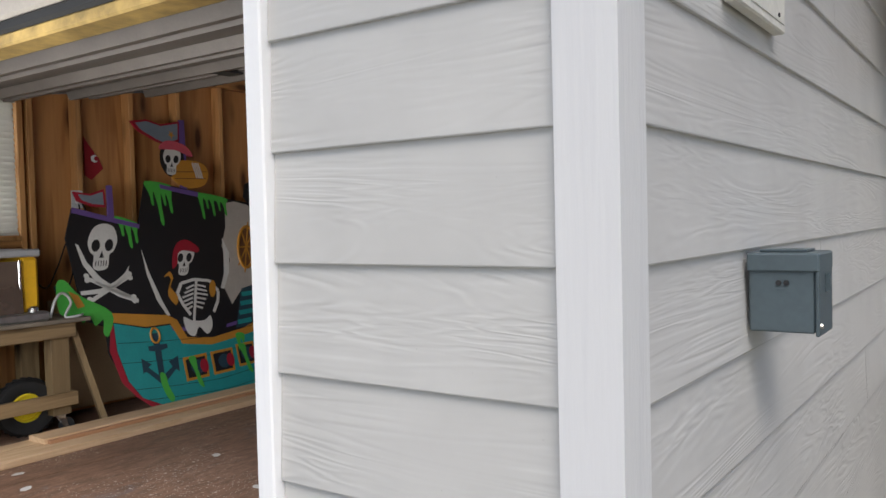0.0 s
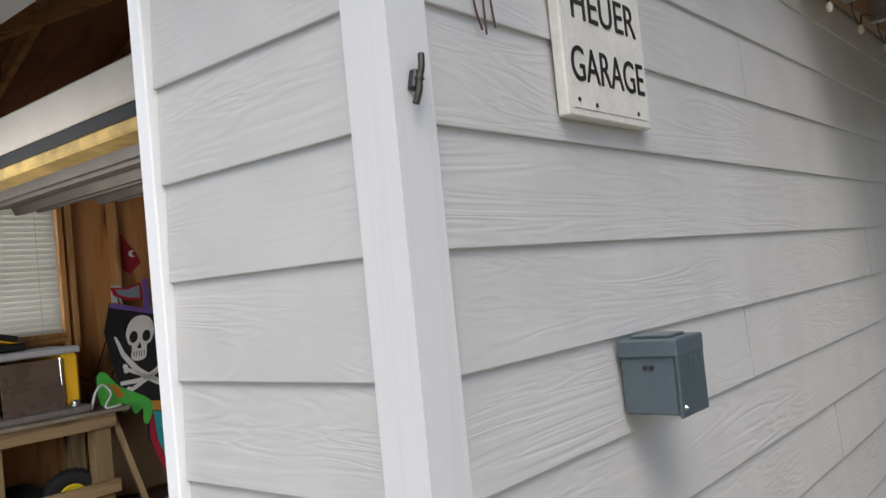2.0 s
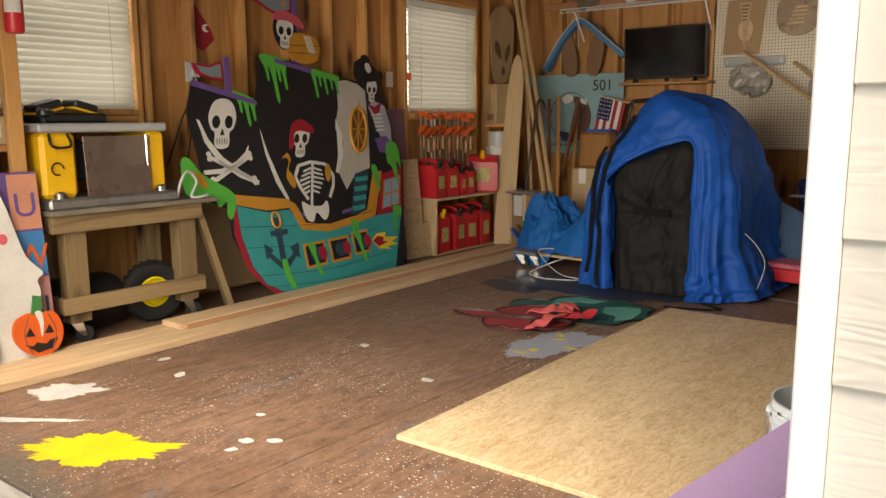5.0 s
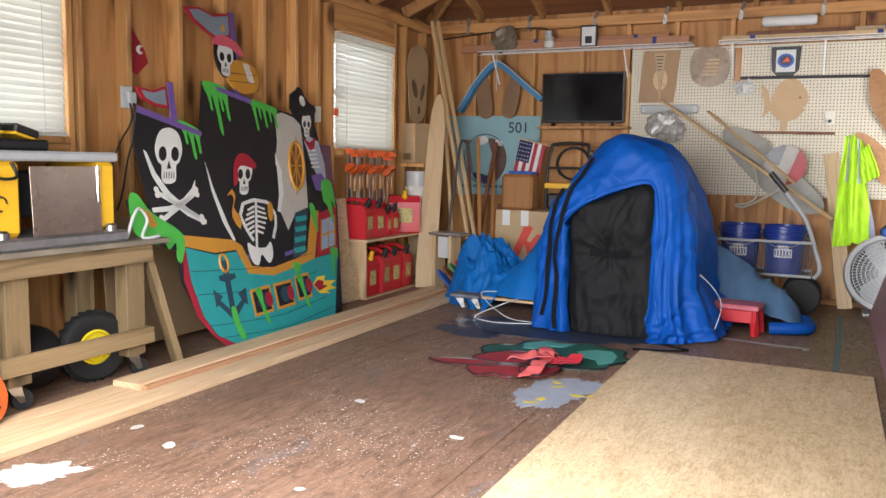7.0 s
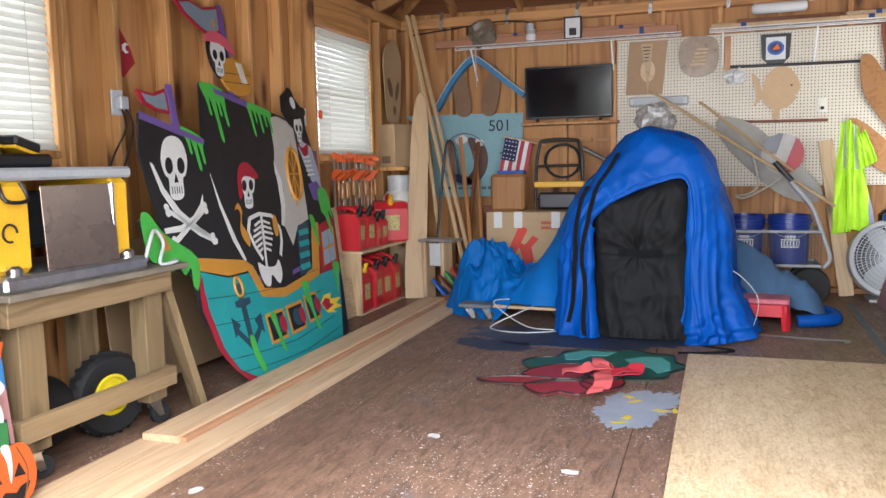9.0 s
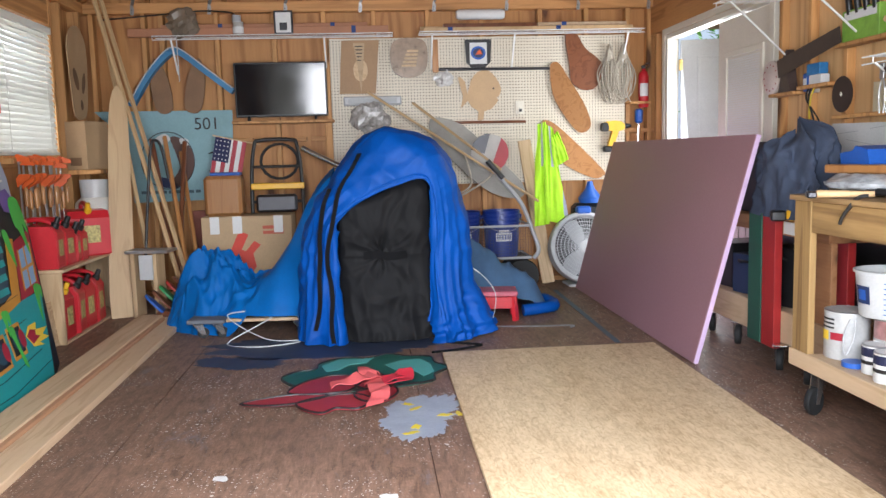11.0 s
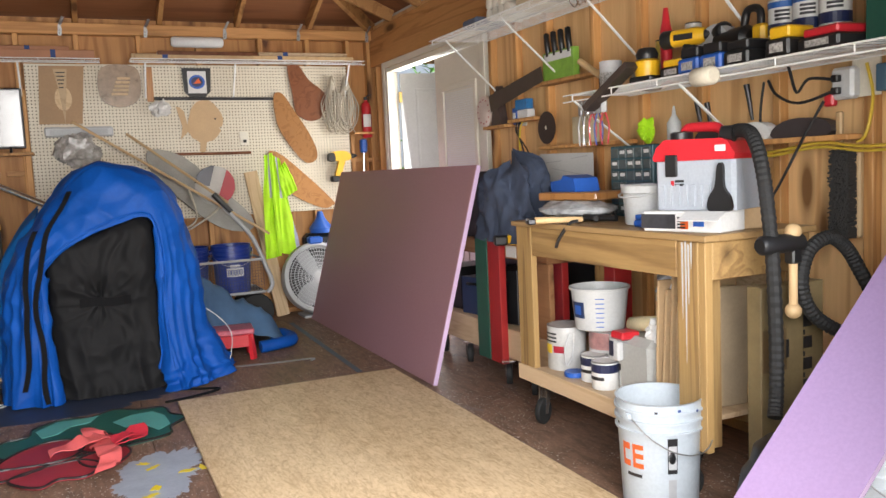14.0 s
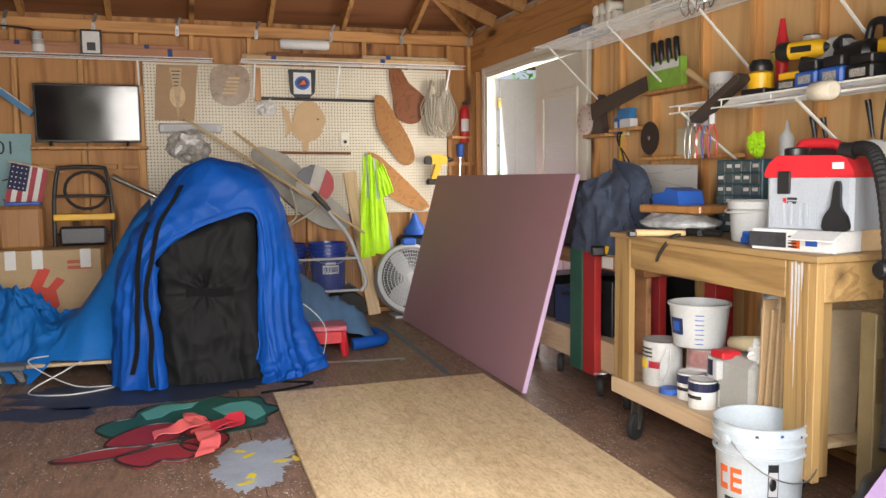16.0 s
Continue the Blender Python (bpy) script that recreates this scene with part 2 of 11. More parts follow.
def timber(name, light, dark, axis="z", rough=0.6, knots=True, grain=1.0, bump=0.15):
    """Sawn wood with growth rings drawn out along one axis, fibre and knots."""
    mat, nt, b = base_mat(name, rough)
    long, cross = 0.35 * grain, 5.0 * grain
    s = {"x": (long, cross, cross), "y": (cross, long, cross), "z": (cross, cross, long)}[axis]
    v = coords(nt, *s)
    rings = noise_tex(nt, v, 1.6, 2, 0.4, 0.6)
    wave = nt.nodes.new("ShaderNodeMath")
    wave.operation, wave.inputs[1].default_value = "MULTIPLY", 24.0
    nt.links.new(rings, wave.inputs[0])
    sn = nt.nodes.new("ShaderNodeMath")
    sn.operation = "SINE"
    nt.links.new(wave.outputs[0], sn.inputs[0])
    mr = nt.nodes.new("ShaderNodeMapRange")
    mr.inputs[1].default_value = -1
    nt.links.new(sn.outputs[0], mr.inputs[0])
    f = tuple(k * 9 for k in s)
    fibre = noise_tex(nt, coords(nt, *f), 2.0, 4, 0.6)
    mid = tuple((a + d) / 2 for a, d in zip(light, dark))
    c = blend(nt, 0.55, ramp(nt, rings, [(0.3, mid), (0.7, light)]), ramp(nt, mr.outputs[0], [(0.1, light), (0.7, light), (1.0, dark)]))
    c = blend(nt, 0.25, c, ramp(nt, fibre, [(0.3, dark), (0.7, light)]))
    if knots:
        vo = nt.nodes.new("ShaderNodeTexVoronoi")
        vo.inputs["Scale"].default_value = 1.0
        ks = {"x": (1.5, 5, 5), "y": (5, 1.5, 5), "z": (5, 5, 1.5)}[axis]
        nt.links.new(coords(nt, *ks), vo.inputs["Vector"])
        c = blend(nt, ramp(nt, vo.outputs["Distance"], [(0.10, (1, 1, 1)), (0.15, (0.55, 0.55, 0.55)), (0.26, (0, 0, 0))]), c, dim(dark, 0.4))
    info = nt.nodes.new("ShaderNodeObjectInfo")
    hv = nt.nodes.new("ShaderNodeHueSaturation")
    vr = nt.nodes.new("ShaderNodeMapRange")
    vr.inputs[3].default_value, vr.inputs[4].default_value = 0.8, 1.15
    nt.links.new(info.outputs["Random"], vr.inputs[0])
    nt.links.new(vr.outputs[0], hv.inputs["Value"])
    nt.links.new(c, hv.inputs["Color"])
    nt.links.new(hv.outputs[0], b.inputs["Base Color"])
    bumped(nt, b, fibre, bump, 0.002)
    return mat


def siding_paint(name, col, axis):
    """Painted fibre cement with an embossed cedar grain."""
    mat, nt, b = base_mat(name, 0.42)
    s = (0.9, 9, 9) if axis == "x" else (9, 0.9, 9)
    v = coords(nt, *s)
    rings = noise_tex(nt, v, 1.1, 3, 0.5, 1.2)
    w = nt.nodes.new("ShaderNodeMath")
    w.operation, w.inputs[1].default_value = "MULTIPLY", 60.0
    nt.links.new(rings, w.inputs[0])
    sn = nt.nodes.new("ShaderNodeMath")
    sn.operation = "SINE"
    nt.links.new(w.outputs[0], sn.inputs[0])
    patch = noise_tex(nt, coords(nt, 1, 1, 1), 2.2, 3)
    msk = nt.nodes.new("ShaderNodeMath")
    msk.operation = "MULTIPLY"
    nt.links.new(sn.outputs[0], msk.inputs[0])
    pr = nt.nodes.new("ShaderNodeMapRange")
    pr.inputs[1].default_value, pr.inputs[2].default_value, pr.inputs[3].default_value = 0.4, 0.65, 0.1
    nt.links.new(patch, pr.inputs[0])
    nt.links.new(pr.outputs[0], msk.inputs[1])
    c = ramp(nt, noise_tex(nt, coords(nt, 1, 1, 1), 5, 5), [(0.3, dim(col, 0.93)), (0.7, dim(col, 1.04))])
    speck = noise_tex(nt, coords(nt, 1, 1, 1), 220, 2)
    c = blend(nt, ramp(nt, speck, [(0.76, (0, 0, 0)), (0.8, (0.5, 0.5, 0.5))]), c, dim(col, 0.45))
    nt.links.new(c, b.inputs["Base Color"])
    bumped(nt, b, msk.outputs[0], 0.22, 0.002)
    return mat


WHITE_TRIM = timber("white_trim_paint", (0.82, 0.83, 0.84), (0.76, 0.77, 0.79), "z", 0.45, False, 2.0, 0.35)
SIDE_X = siding_paint("grey_siding_front", (0.56, 0.56, 0.545), "x")
SIDE_Y = siding_paint("grey_siding_side", (0.56, 0.56, 0.555), "y")
PLY_WALL = timber("pine_plywood_wall", (0.58, 0.29, 0.10), (0.25, 0.085, 0.022), "z", 0.6, True, 0.55)
PLY_PALE = timber("pale_pine_plywood", (0.74, 0.48, 0.23), (0.42, 0.20, 0.07), "z", 0.6, True, 0.5)
STUD = timber("pine_stud", (0.62, 0.33, 0.12), (0.28, 0.11, 0.032), "z", 0.6, True, 1.2)
BEAM_X = timber("pine_beam_x", (0.58, 0.30, 0.11), (0.28, 0.115, 0.034), "x", 0.6, True, 1.0)
BEAM_Y = timber("pine_beam_y", (0.56, 0.29, 0.105), (0.27, 0.11, 0.032), "y", 0.6, True, 1.0)
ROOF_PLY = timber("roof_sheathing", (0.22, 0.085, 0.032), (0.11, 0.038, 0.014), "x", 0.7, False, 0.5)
TREATED = timber("treated_pine", (0.43, 0.27, 0.105), (0.13, 0.062, 0.02), "z", 0.6, True, 1.0)
# treated pine with the shade below the window put into its colour
TREATED_SHADED = timber("shaded_treated_pine", (0.30, 0.21, 0.105), (0.095, 0.055, 0.022), "z", 0.7, True, 1.0)
TREATED_SHADED_Y = timber("shaded_treated_pine_rail", (0.31, 0.215, 0.11), (0.10, 0.058, 0.024), "y", 0.7, True, 1.0)
TREATED_Y = timber("treated_pine_rail", (0.44, 0.275, 0.11), (0.14, 0.068, 0.022), "y", 0.6, True, 1.0)
FRESH = timber("fresh_cut_pine", (0.60, 0.44, 0.28), (0.42, 0.27, 0.145), "y", 0.55, False, 1.6)
FRESH_Z = timber("pale_pine_board", (0.58, 0.42, 0.25), (0.40, 0.26, 0.13), "z", 0.55, True, 1.6)
CEDAR = timber("red_cedar_strip", (0.44, 0.24, 0.13), (0.28, 0.14, 0.07), "y", 0.55, False, 2.0)
WALNUT = timber("varnished_mahogany", (0.20, 0.075, 0.035), (0.09, 0.03, 0.014), "z", 0.28, False, 1.4, 0.05)
TEAK = timber("varnished_teak", (0.42, 0.20, 0.07), (0.25, 0.10, 0.03), "z", 0.3, False, 1.6, 0.05)
DECK = timber("weathered_deck", (0.36, 0.35, 0.33), (0.20, 0.195, 0.185), "x", 0.8, True, 1.0, 0.4)
CARD = surface("brown_cardboard", (0.46, 0.31, 0.17), 0.8, var=0.1, bump=0.05)
WHITE_METAL = surface("white_coated_wire", (0.80, 0.80, 0.78), 0.35, var=0.05, bump=0)
GALV = surface("galvanised_steel", (0.50, 0.51, 0.52), 0.38, 0.9, var=0.2, scale=20)
BLACK = surface("black_plastic", (0.012, 0.012, 0.013), 0.42, var=0.3)
RUBBER = surface("black_rubber", (0.012, 0.012, 0.012), 0.7, var=0.3)
DARK_METAL = surface("dark_steel", (0.06, 0.06, 0.065), 0.4, 0.8)
WHITE_PLASTIC = surface("white_plastic", (0.50, 0.51, 0.51), 0.35, var=0.06, bump=0.03)
GREY_PLASTIC = surface("grey_plastic", (0.36, 0.37, 0.38), 0.45, var=0.1)
LIGHT_GREY = surface("light_grey_plastic", (0.44, 0.45, 0.46), 0.4, var=0.06, bump=0.03)
YELLOW = surface("yellow_tool_plastic", (0.78, 0.44, 0.02), 0.4, var=0.1)
RED = surface("red_plastic", (0.52, 0.02, 0.03), 0.35, var=0.12, bump=0.04)
RED_WOOD = surface("red_painted_wood", (0.36, 0.02, 0.02), 0.5, var=0.2)
GREEN_WOOD = surface("dark_green_paint", (0.02, 0.09, 0.06), 0.5, var=0.25)
BLUE_PLASTIC = surface("blue_bucket_plastic", (0.012, 0.035, 0.22), 0.35, var=0.1, bump=0.03)
BLUE = surface("blue_plastic", (0.02, 0.10, 0.42), 0.4, var=0.1)
PAPER = surface("white_paper", (0.66, 0.66, 0.65), 0.8, var=0.05, bump=0)
CREAM = surface("cream_door_paint", (0.70, 0.66, 0.56), 0.45, var=0.05, bump=0.03)
BRASS = surface("brass", (0.65, 0.45, 0.16), 0.3, 0.9)
CHROME = surface("chrome", (0.7, 0.7, 0.7), 0.18, 0.95, var=0.05, bump=0)


def floor_paint():
    mat, nt, b = base_mat("brown_painted_plywood", 0.55)
    v = coords(nt, 1, 1, 1, False)
    big, mid, fine = noise_tex(nt, v, 1.3, 5), noise_tex(nt, v, 9, 5, 0.65), noise_tex(nt, coords(nt, 30, 3, 3, False), 6, 4)
    c = ramp(nt, big, [(0.32, (0.135, 0.076, 0.050)), (0.5, (0.205, 0.122, 0.083)), (0.7, (0.28, 0.178, 0.128))])
    c = blend(nt, 0.3, c, ramp(nt, mid, [(0.3, (0.07, 0.036, 0.022)), (0.7, (0.30, 0.185, 0.125))]))
    c = blend(nt, 0.3, c, ramp(nt, fine, [(0.35, (0.045, 0.022, 0.013)), (0.65, (0.27, 0.15, 0.095))]))
    grit = noise_tex(nt, v, 55, 5, 0.75)
    c = blend(nt, 0.22, c, ramp(nt, grit, [(0.38, (0.03, 0.015, 0.009)), (0.62, (0.27, 0.165, 0.11))]))
    # scuffs where boots and boards wore the paint, along the grain
    scuff = ramp(nt, noise_tex(nt, coords(nt, 26, 1.6, 1, False), 2.4, 5, 0.7), [(0.62, (0, 0, 0)), (0.72, (0.55, 0.55, 0.55))])
    c = blend(nt, scuff, c, (0.30, 0.21, 0.155))
    wear = noise_tex(nt, coords(nt, 9, 2.2, 1, False), 3.0, 7, 0.75, 0.6)
    c = blend(nt, 0.7, c, ramp(nt, wear, [(0.38, (0.50, 0.48, 0.46)), (0.5, (1.0, 1.0, 1.0)), (0.66, (1.5, 1.5, 1.5))]), "MULTIPLY")
    # dirt and bare grey wood by the threshold
    sep = nt.nodes.new("ShaderNodeSeparateXYZ")
    nt.links.new(v, sep.inputs[0])
    edge = nt.nodes.new("ShaderNodeMath")
    edge.operation, edge.inputs[1].default_value = "MULTIPLY_ADD", -0.9
    nt.links.new(noise_tex(nt, v, 2.6, 5, 0.65), edge.inputs[0])
    nt.links.new(sep.outputs[1], edge.inputs[2])
    c = blend(nt, ramp(nt, edge.outputs[0], [(0.52, (0.8, 0.8, 0.8)), (0.66, (0, 0, 0))]), c, ramp(nt, grit, [(0.3, (0.035, 0.032, 0.028)), (0.7, (0.17, 0.155, 0.13))]))
    # drops and splashes of white paint, thickest where work was done
    for sc, lo, hi, reg, keep in ((14, 0.04, 0.06, 0.42, 0.62), (30, 0.08, 0.11, 0.44, 0.58), (52, 0.10, 0.14, 0.45, 0.56), (5, 0.025, 0.036, 0.44, 0.5)):
        vo = nt.nodes.new("ShaderNodeTexVoronoi")
        vo.voronoi_dimensions = "2D"
        vo.inputs["Scale"].default_value = sc
        wob = nt.nodes.new("ShaderNodeVectorMath")
        wob.operation = "ADD"
        nz = nt.nodes.new("ShaderNodeTexNoise")
        nz.inputs["Scale"].default_value = 60
        nt.links.new(v, nz.inputs["Vector"])
        sm = nt.nodes.new("ShaderNodeVectorMath")
        sm.operation, sm.inputs[3].default_value = "SCALE", 0.012
        nt.links.new(nz.outputs["Color"], sm.inputs[0])
        nt.links.new(v, wob.inputs[0])
        nt.links.new(sm.outputs[0], wob.inputs[1])
        nt.links.new(wob.outputs[0], vo.inputs["Vector"])
        spot = ramp(nt, vo.outputs["Distance"], [(lo, (1, 1, 1)), (hi, (0, 0, 0))])
        some = ramp(nt, vo.outputs["Color"], [(keep, (0, 0, 0)), (keep + 0.05, (1, 1, 1))])
        area = ramp(nt, noise_tex(nt, v, 1.9, 4), [(reg, (0, 0, 0)), (reg + 0.1, (0.9, 0.9, 0.9))])
        c = blend(nt, blend(nt, 1.0, blend(nt, 1.0, spot, some, "MULTIPLY"), area, "MULTIPLY"), c, (0.64, 0.62, 0.57))
    smear = ramp(nt, noise_tex(nt, coords(nt, 1.2, 3, 1, False), 3.0, 6, 0.7), [(0.66, (0, 0, 0)), (0.75, (0.3, 0.3, 0.3))])
    c = blend(nt, smear, c, (0.36, 0.33, 0.30))
    blue = ramp(nt, noise_tex(nt, coords(nt, 2.2, 1.1, 1, False), 2.1, 6, 0.75, 0.8), [(0.60, (0, 0, 0)), (0.70, (0.5, 0.5, 0.5))])
    c = blend(nt, blue, c, (0.14, 0.15, 0.18))
    nt.links.new(c, b.inputs["Base Color"])
    bumped(nt, b, mid, 0.12, 0.003)
    return mat


def pegboard_mat():
    mat, nt, b = base_mat("white_pegboard", 0.5)
    tc = nt.nodes.new("ShaderNodeTexCoord")
    sc = nt.nodes.new("ShaderNodeVectorMath")
    sc.operation, sc.inputs[3].default_value = "SCALE", 1 / 0.0254
    nt.links.new(tc.outputs["Object"], sc.inputs[0])
    fr = nt.nodes.new("ShaderNodeVectorMath")
    fr.operation = "FRACTION"
    nt.links.new(sc.outputs[0], fr.inputs[0])
    su = nt.nodes.new("ShaderNodeVectorMath")
    su.operation, su.inputs[1].default_value = "SUBTRACT", (0.5, 0.5, 0.5)
    nt.links.new(fr.outputs[0], su.inputs[0])
    mu = nt.nodes.new("ShaderNodeVectorMath")
    mu.operation, mu.inputs[1].default_value = "MULTIPLY", (1, 0, 1)
    nt.links.new(su.outputs[0], mu.inputs[0])
    ln = nt.nodes.new("ShaderNodeVectorMath")
    ln.operation = "LENGTH"
    nt.links.new(mu.outputs[0], ln.inputs[0])
    hole = ramp(nt, ln.outputs["Value"], [(0.17, (1, 1, 1)), (0.21, (0, 0, 0))])
    c = ramp(nt, noise_tex(nt, coords(nt, 1, 1, 1, False), 3, 4), [(0.3, (0.60, 0.53, 0.41)), (0.7, (0.68, 0.62, 0.50))])
    c = blend(nt, hole, c, (0.05, 0.035, 0.02))
    nt.links.new(c, b.inputs["Base Color"])
    return mat


def osb_ply(name, light, dark):
    """Fir plywood with swirling face grain."""
    mat, nt, b = base_mat(name, 0.6)
    v = coords(nt, 7.0, 1.5, 7.0)
    r = noise_tex(nt, v, 1.5, 5, 0.55, 1.3)
    w = nt.nodes.new("ShaderNodeMath")
    w.operation, w.inputs[1].default_value = "MULTIPLY", 48.0
    nt.links.new(r, w.inputs[0])
    sn = nt.nodes.new("ShaderNodeMath")
    sn.operation = "SINE"
    nt.links.new(w.outputs[0], sn.inputs[0])
    mr = nt.nodes.new("ShaderNodeMapRange")
    mr.inputs[1].default_value = -1
    nt.links.new(sn.outputs[0], mr.inputs[0])
    fine = noise_tex(nt, coords(nt, 60, 5, 60), 2, 4)
    c = ramp(nt, mr.outputs[0], [(0.0, light), (0.6, light), (1.0, dark)])
    c = blend(nt, 0.8, ramp(nt, r, [(0.3, dim(light, 1.05)), (0.7, dim(light, 0.75))]), c)
    blotch = noise_tex(nt, coords(nt, 9, 4, 9), 2.2, 5, 0.65, 0.5)
    c = blend(nt, 0.45, c, ramp(nt, blotch, [(0.40, dim(dark, 0.95)), (0.55, light), (0.75, dim(light, 1.1))]))
    c = blend(nt, 0.28, c, ramp(nt, fine, [(0.3, dark), (0.6, light)]))
    c = blend(nt, 0.3, c, ramp(nt, noise_tex(nt, coords(nt, 3, 0.6, 3), 2, 4), [(0.3, dim(dark, 1.05)), (0.7, dim(light, 1.08))]))
    vo = nt.nodes.new("ShaderNodeTexVoronoi")
    vo.inputs["Scale"].default_value = 3.2
    nt.links.new(coords(nt, 1, 0.7, 1), vo.inputs["Vector"])
    c = blend(nt, ramp(nt, vo.outputs["Distance"], [(0.035, (0.8, 0.8, 0.8)), (0.06, (0, 0, 0))]), c, dim(dark, 0.4))
    figure = noise_tex(nt, coords(nt, 15, 6.0, 15), 2.2, 6, 0.6, 2.2)
    c = blend(nt, 0.5, c, ramp(nt, figure, [(0.36, (0.55, 0.47, 0.36)), (0.47, (0.86, 0.82, 0.75)), (0.56, (1, 1, 1))]), "MULTIPLY")
    nt.links.new(c, b.inputs["Base Color"])
    bumped(nt, b, fine, 0.12, 0.002)
    return mat


def clear_glass(name):
    mat, nt, b = base_mat(name, 0.02)
    b.inputs["Transmission Weight"].default_value = 1.0
    b.inputs["IOR"].default_value = 1.45
    return mat


def ground_mat():
    mat, nt, b = base_mat("dry_grass_and_sand", 0.9)
    v = coords(nt, 1, 1, 1, False)
    c = ramp(nt, noise_tex(nt, v, 0.6, 6), [(0.3, (0.16, 0.15, 0.08)), (0.5, (0.28, 0.25, 0.17)), (0.7, (0.36, 0.32, 0.25))])
    c = blend(nt, 0.4, c, ramp(nt, noise_tex(nt, v, 14, 5), [(0.3, (0.10, 0.11, 0.05)), (0.7, (0.40, 0.36, 0.28))]))
    nt.links.new(c, b.inputs["Base Color"])
    bumped(nt, b, noise_tex(nt, v, 30, 4), 0.5, 0.02)
    return mat


FLOOR = floor_paint()
PEG = pegboard_mat()
PLY = osb_ply("fir_plywood_sheet", (0.70, 0.55, 0.36), (0.40, 0.26, 0.13))
GLASS = clear_glass("window_glass")


def blind_mat():
    """Thin white vinyl that lets some daylight through."""
    mat, nt, b = base_mat("white_vinyl_slat", 0.45)
    b.inputs["Base Color"].default_value = (0.80, 0.79, 0.75, 1)
    tl, mx_ = nt.nodes.new("ShaderNodeBsdfTranslucent"), nt.nodes.new("ShaderNodeMixShader")
    tl.inputs[0].default_value = (0.80, 0.79, 0.74, 1)
    mx_.inputs[0].default_value = 0.45
    nt.links.new(b.outputs[0], mx_.inputs[1])
    nt.links.new(tl.outputs[0], mx_.inputs[2])
    nt.links.new(mx_.outputs[0], nt.nodes["Material Output"].inputs[0])
    return mat


BLIND = blind_mat()

# ---- large structure ----
XL, XR, YB, YF = -5.31, -0.47, 6.90, 0.87
SL, SR, SB = -5.22, -0.52, 6.81
TOP = 2.40
LAP, LAP0 = 0.174, 0.983


def setting(name, g, mat, label, category, smooth=None):
    return solid(name, g, mat, label, category, kind="structure", smooth=smooth)


ground = setting("ground", Geo().sheet(lambda u, v: (-400 + 800 * u, -400 + 800 * v, -0.42), 9, 9), ground_mat(), "dry sandy ground with sparse short grass", "ground")
floor = setting("floor", Geo().box(XL - 0.05, YF, -0.4, XR + 0.02, YB + 0.05, -0.02, 0), WALNUT, "raised plywood garage floor, brown paint with white splashes", "floor")
half, rise = (XR - XL) / 2, 1.03
mx = (XL + XR) / 2
ridge_a, ridge_b = (mx, YF + half, TOP + rise), (mx, YB - half, TOP + rise)
over = 0.28


def roof_pts(d, e):
    """The hip roof's corners, grown by d, shifted up by e."""
    z = TOP + 0.09 - d * rise / half + e
    return [(XL - d, YF - d, z), (XR + d, YF - d, z), (XR + d, YB + d, z), (XL - d, YB + d, z), (mx, YF + half, TOP + 0.09 + rise + e), (mx, YB - half, TOP + 0.09 + rise + e)]


faces = [[0, 1, 4], [1, 2, 5, 4], [2, 3, 5], [3, 0, 4, 5]]
g = Geo()
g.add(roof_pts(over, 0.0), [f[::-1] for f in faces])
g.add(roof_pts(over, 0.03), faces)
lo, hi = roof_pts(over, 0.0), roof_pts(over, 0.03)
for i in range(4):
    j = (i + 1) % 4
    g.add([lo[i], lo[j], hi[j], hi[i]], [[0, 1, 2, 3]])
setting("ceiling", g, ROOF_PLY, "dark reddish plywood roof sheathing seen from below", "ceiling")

# rafters of the hip roof
g = Geo()
drop = 0.055


def slope_z(d):
    return TOP + 0.09 + d * rise / half - drop


for k in range(-5, 6):
    x = mx + k * 0.61
    d = half - abs(x - mx)
    if d > 0.1:
        g.slat((x, YB - 0.02, slope_z(0.02)), (x, YB - min(d, half), slope_z(min(d, half))), 0.038, 0.10)
        g.slat((x, YF + 0.02, slope_z(0.02)), (x, YF + min(d, half), slope_z(min(d, half))), 0.038, 0.10)
for k in range(1, 10):
    y = YF + k * 0.61
    d = min(half, y - YF, YB - y)
    if d > 0.1:
        g.slat((XL + 0.02, y, slope_z(0.02)), (XL + d, y, slope_z(d)), 0.038, 0.10)
        g.slat((XR - 0.02, y, slope_z(0.02)), (XR - d, y, slope_z(d)), 0.038, 0.10)
for cx, cy, e in ((XL, YB, ridge_b), (XR, YB, ridge_b), (XL, YF, ridge_a), (XR, YF, ridge_a)):
    g.slat((cx, cy, slope_z(0)), (e[0], e[1], slope_z(half)), 0.045, 0.13)
g.slat((mx, YF + half, slope_z(half)), (mx, YB - half, slope_z(half)), 0.045, 0.16)
rafters = setting("roof_rafters", g, BEAM_Y, "bare pine rafters under the hip roof", "rafters")

# back wall
wall_back = setting("wall_back", Geo().box(XL - 0.05, YB, -0.02, XR + 0.02, YB + 0.06, TOP + 0.05, 0), PLY_WALL, "bare pine plywood wall between studs", "wall")
g = Geo().box(XL, SB, TOP - 0.085, XR, YB - 0.002, TOP, 0.004)
part("top_plate", g, BEAM_X, wall_back)
part("bottom_plate", Geo().box(XL, SB, 0, XR, YB - 0.002, 0.04, 0.004), BEAM_X, wall_back)
stud_me = mesh_of("stud", Geo().box(-0.019, 0, 0.041, 0.019, 0.088, TOP - 0.087, 0.003), STUD)


def stud(parent, x, y, rz=0, me=stud_me):
    ob = new("stud", me)
    ob.matrix_basis = pose(x, y, 0, 0, 0, rz)
    ob.parent = parent


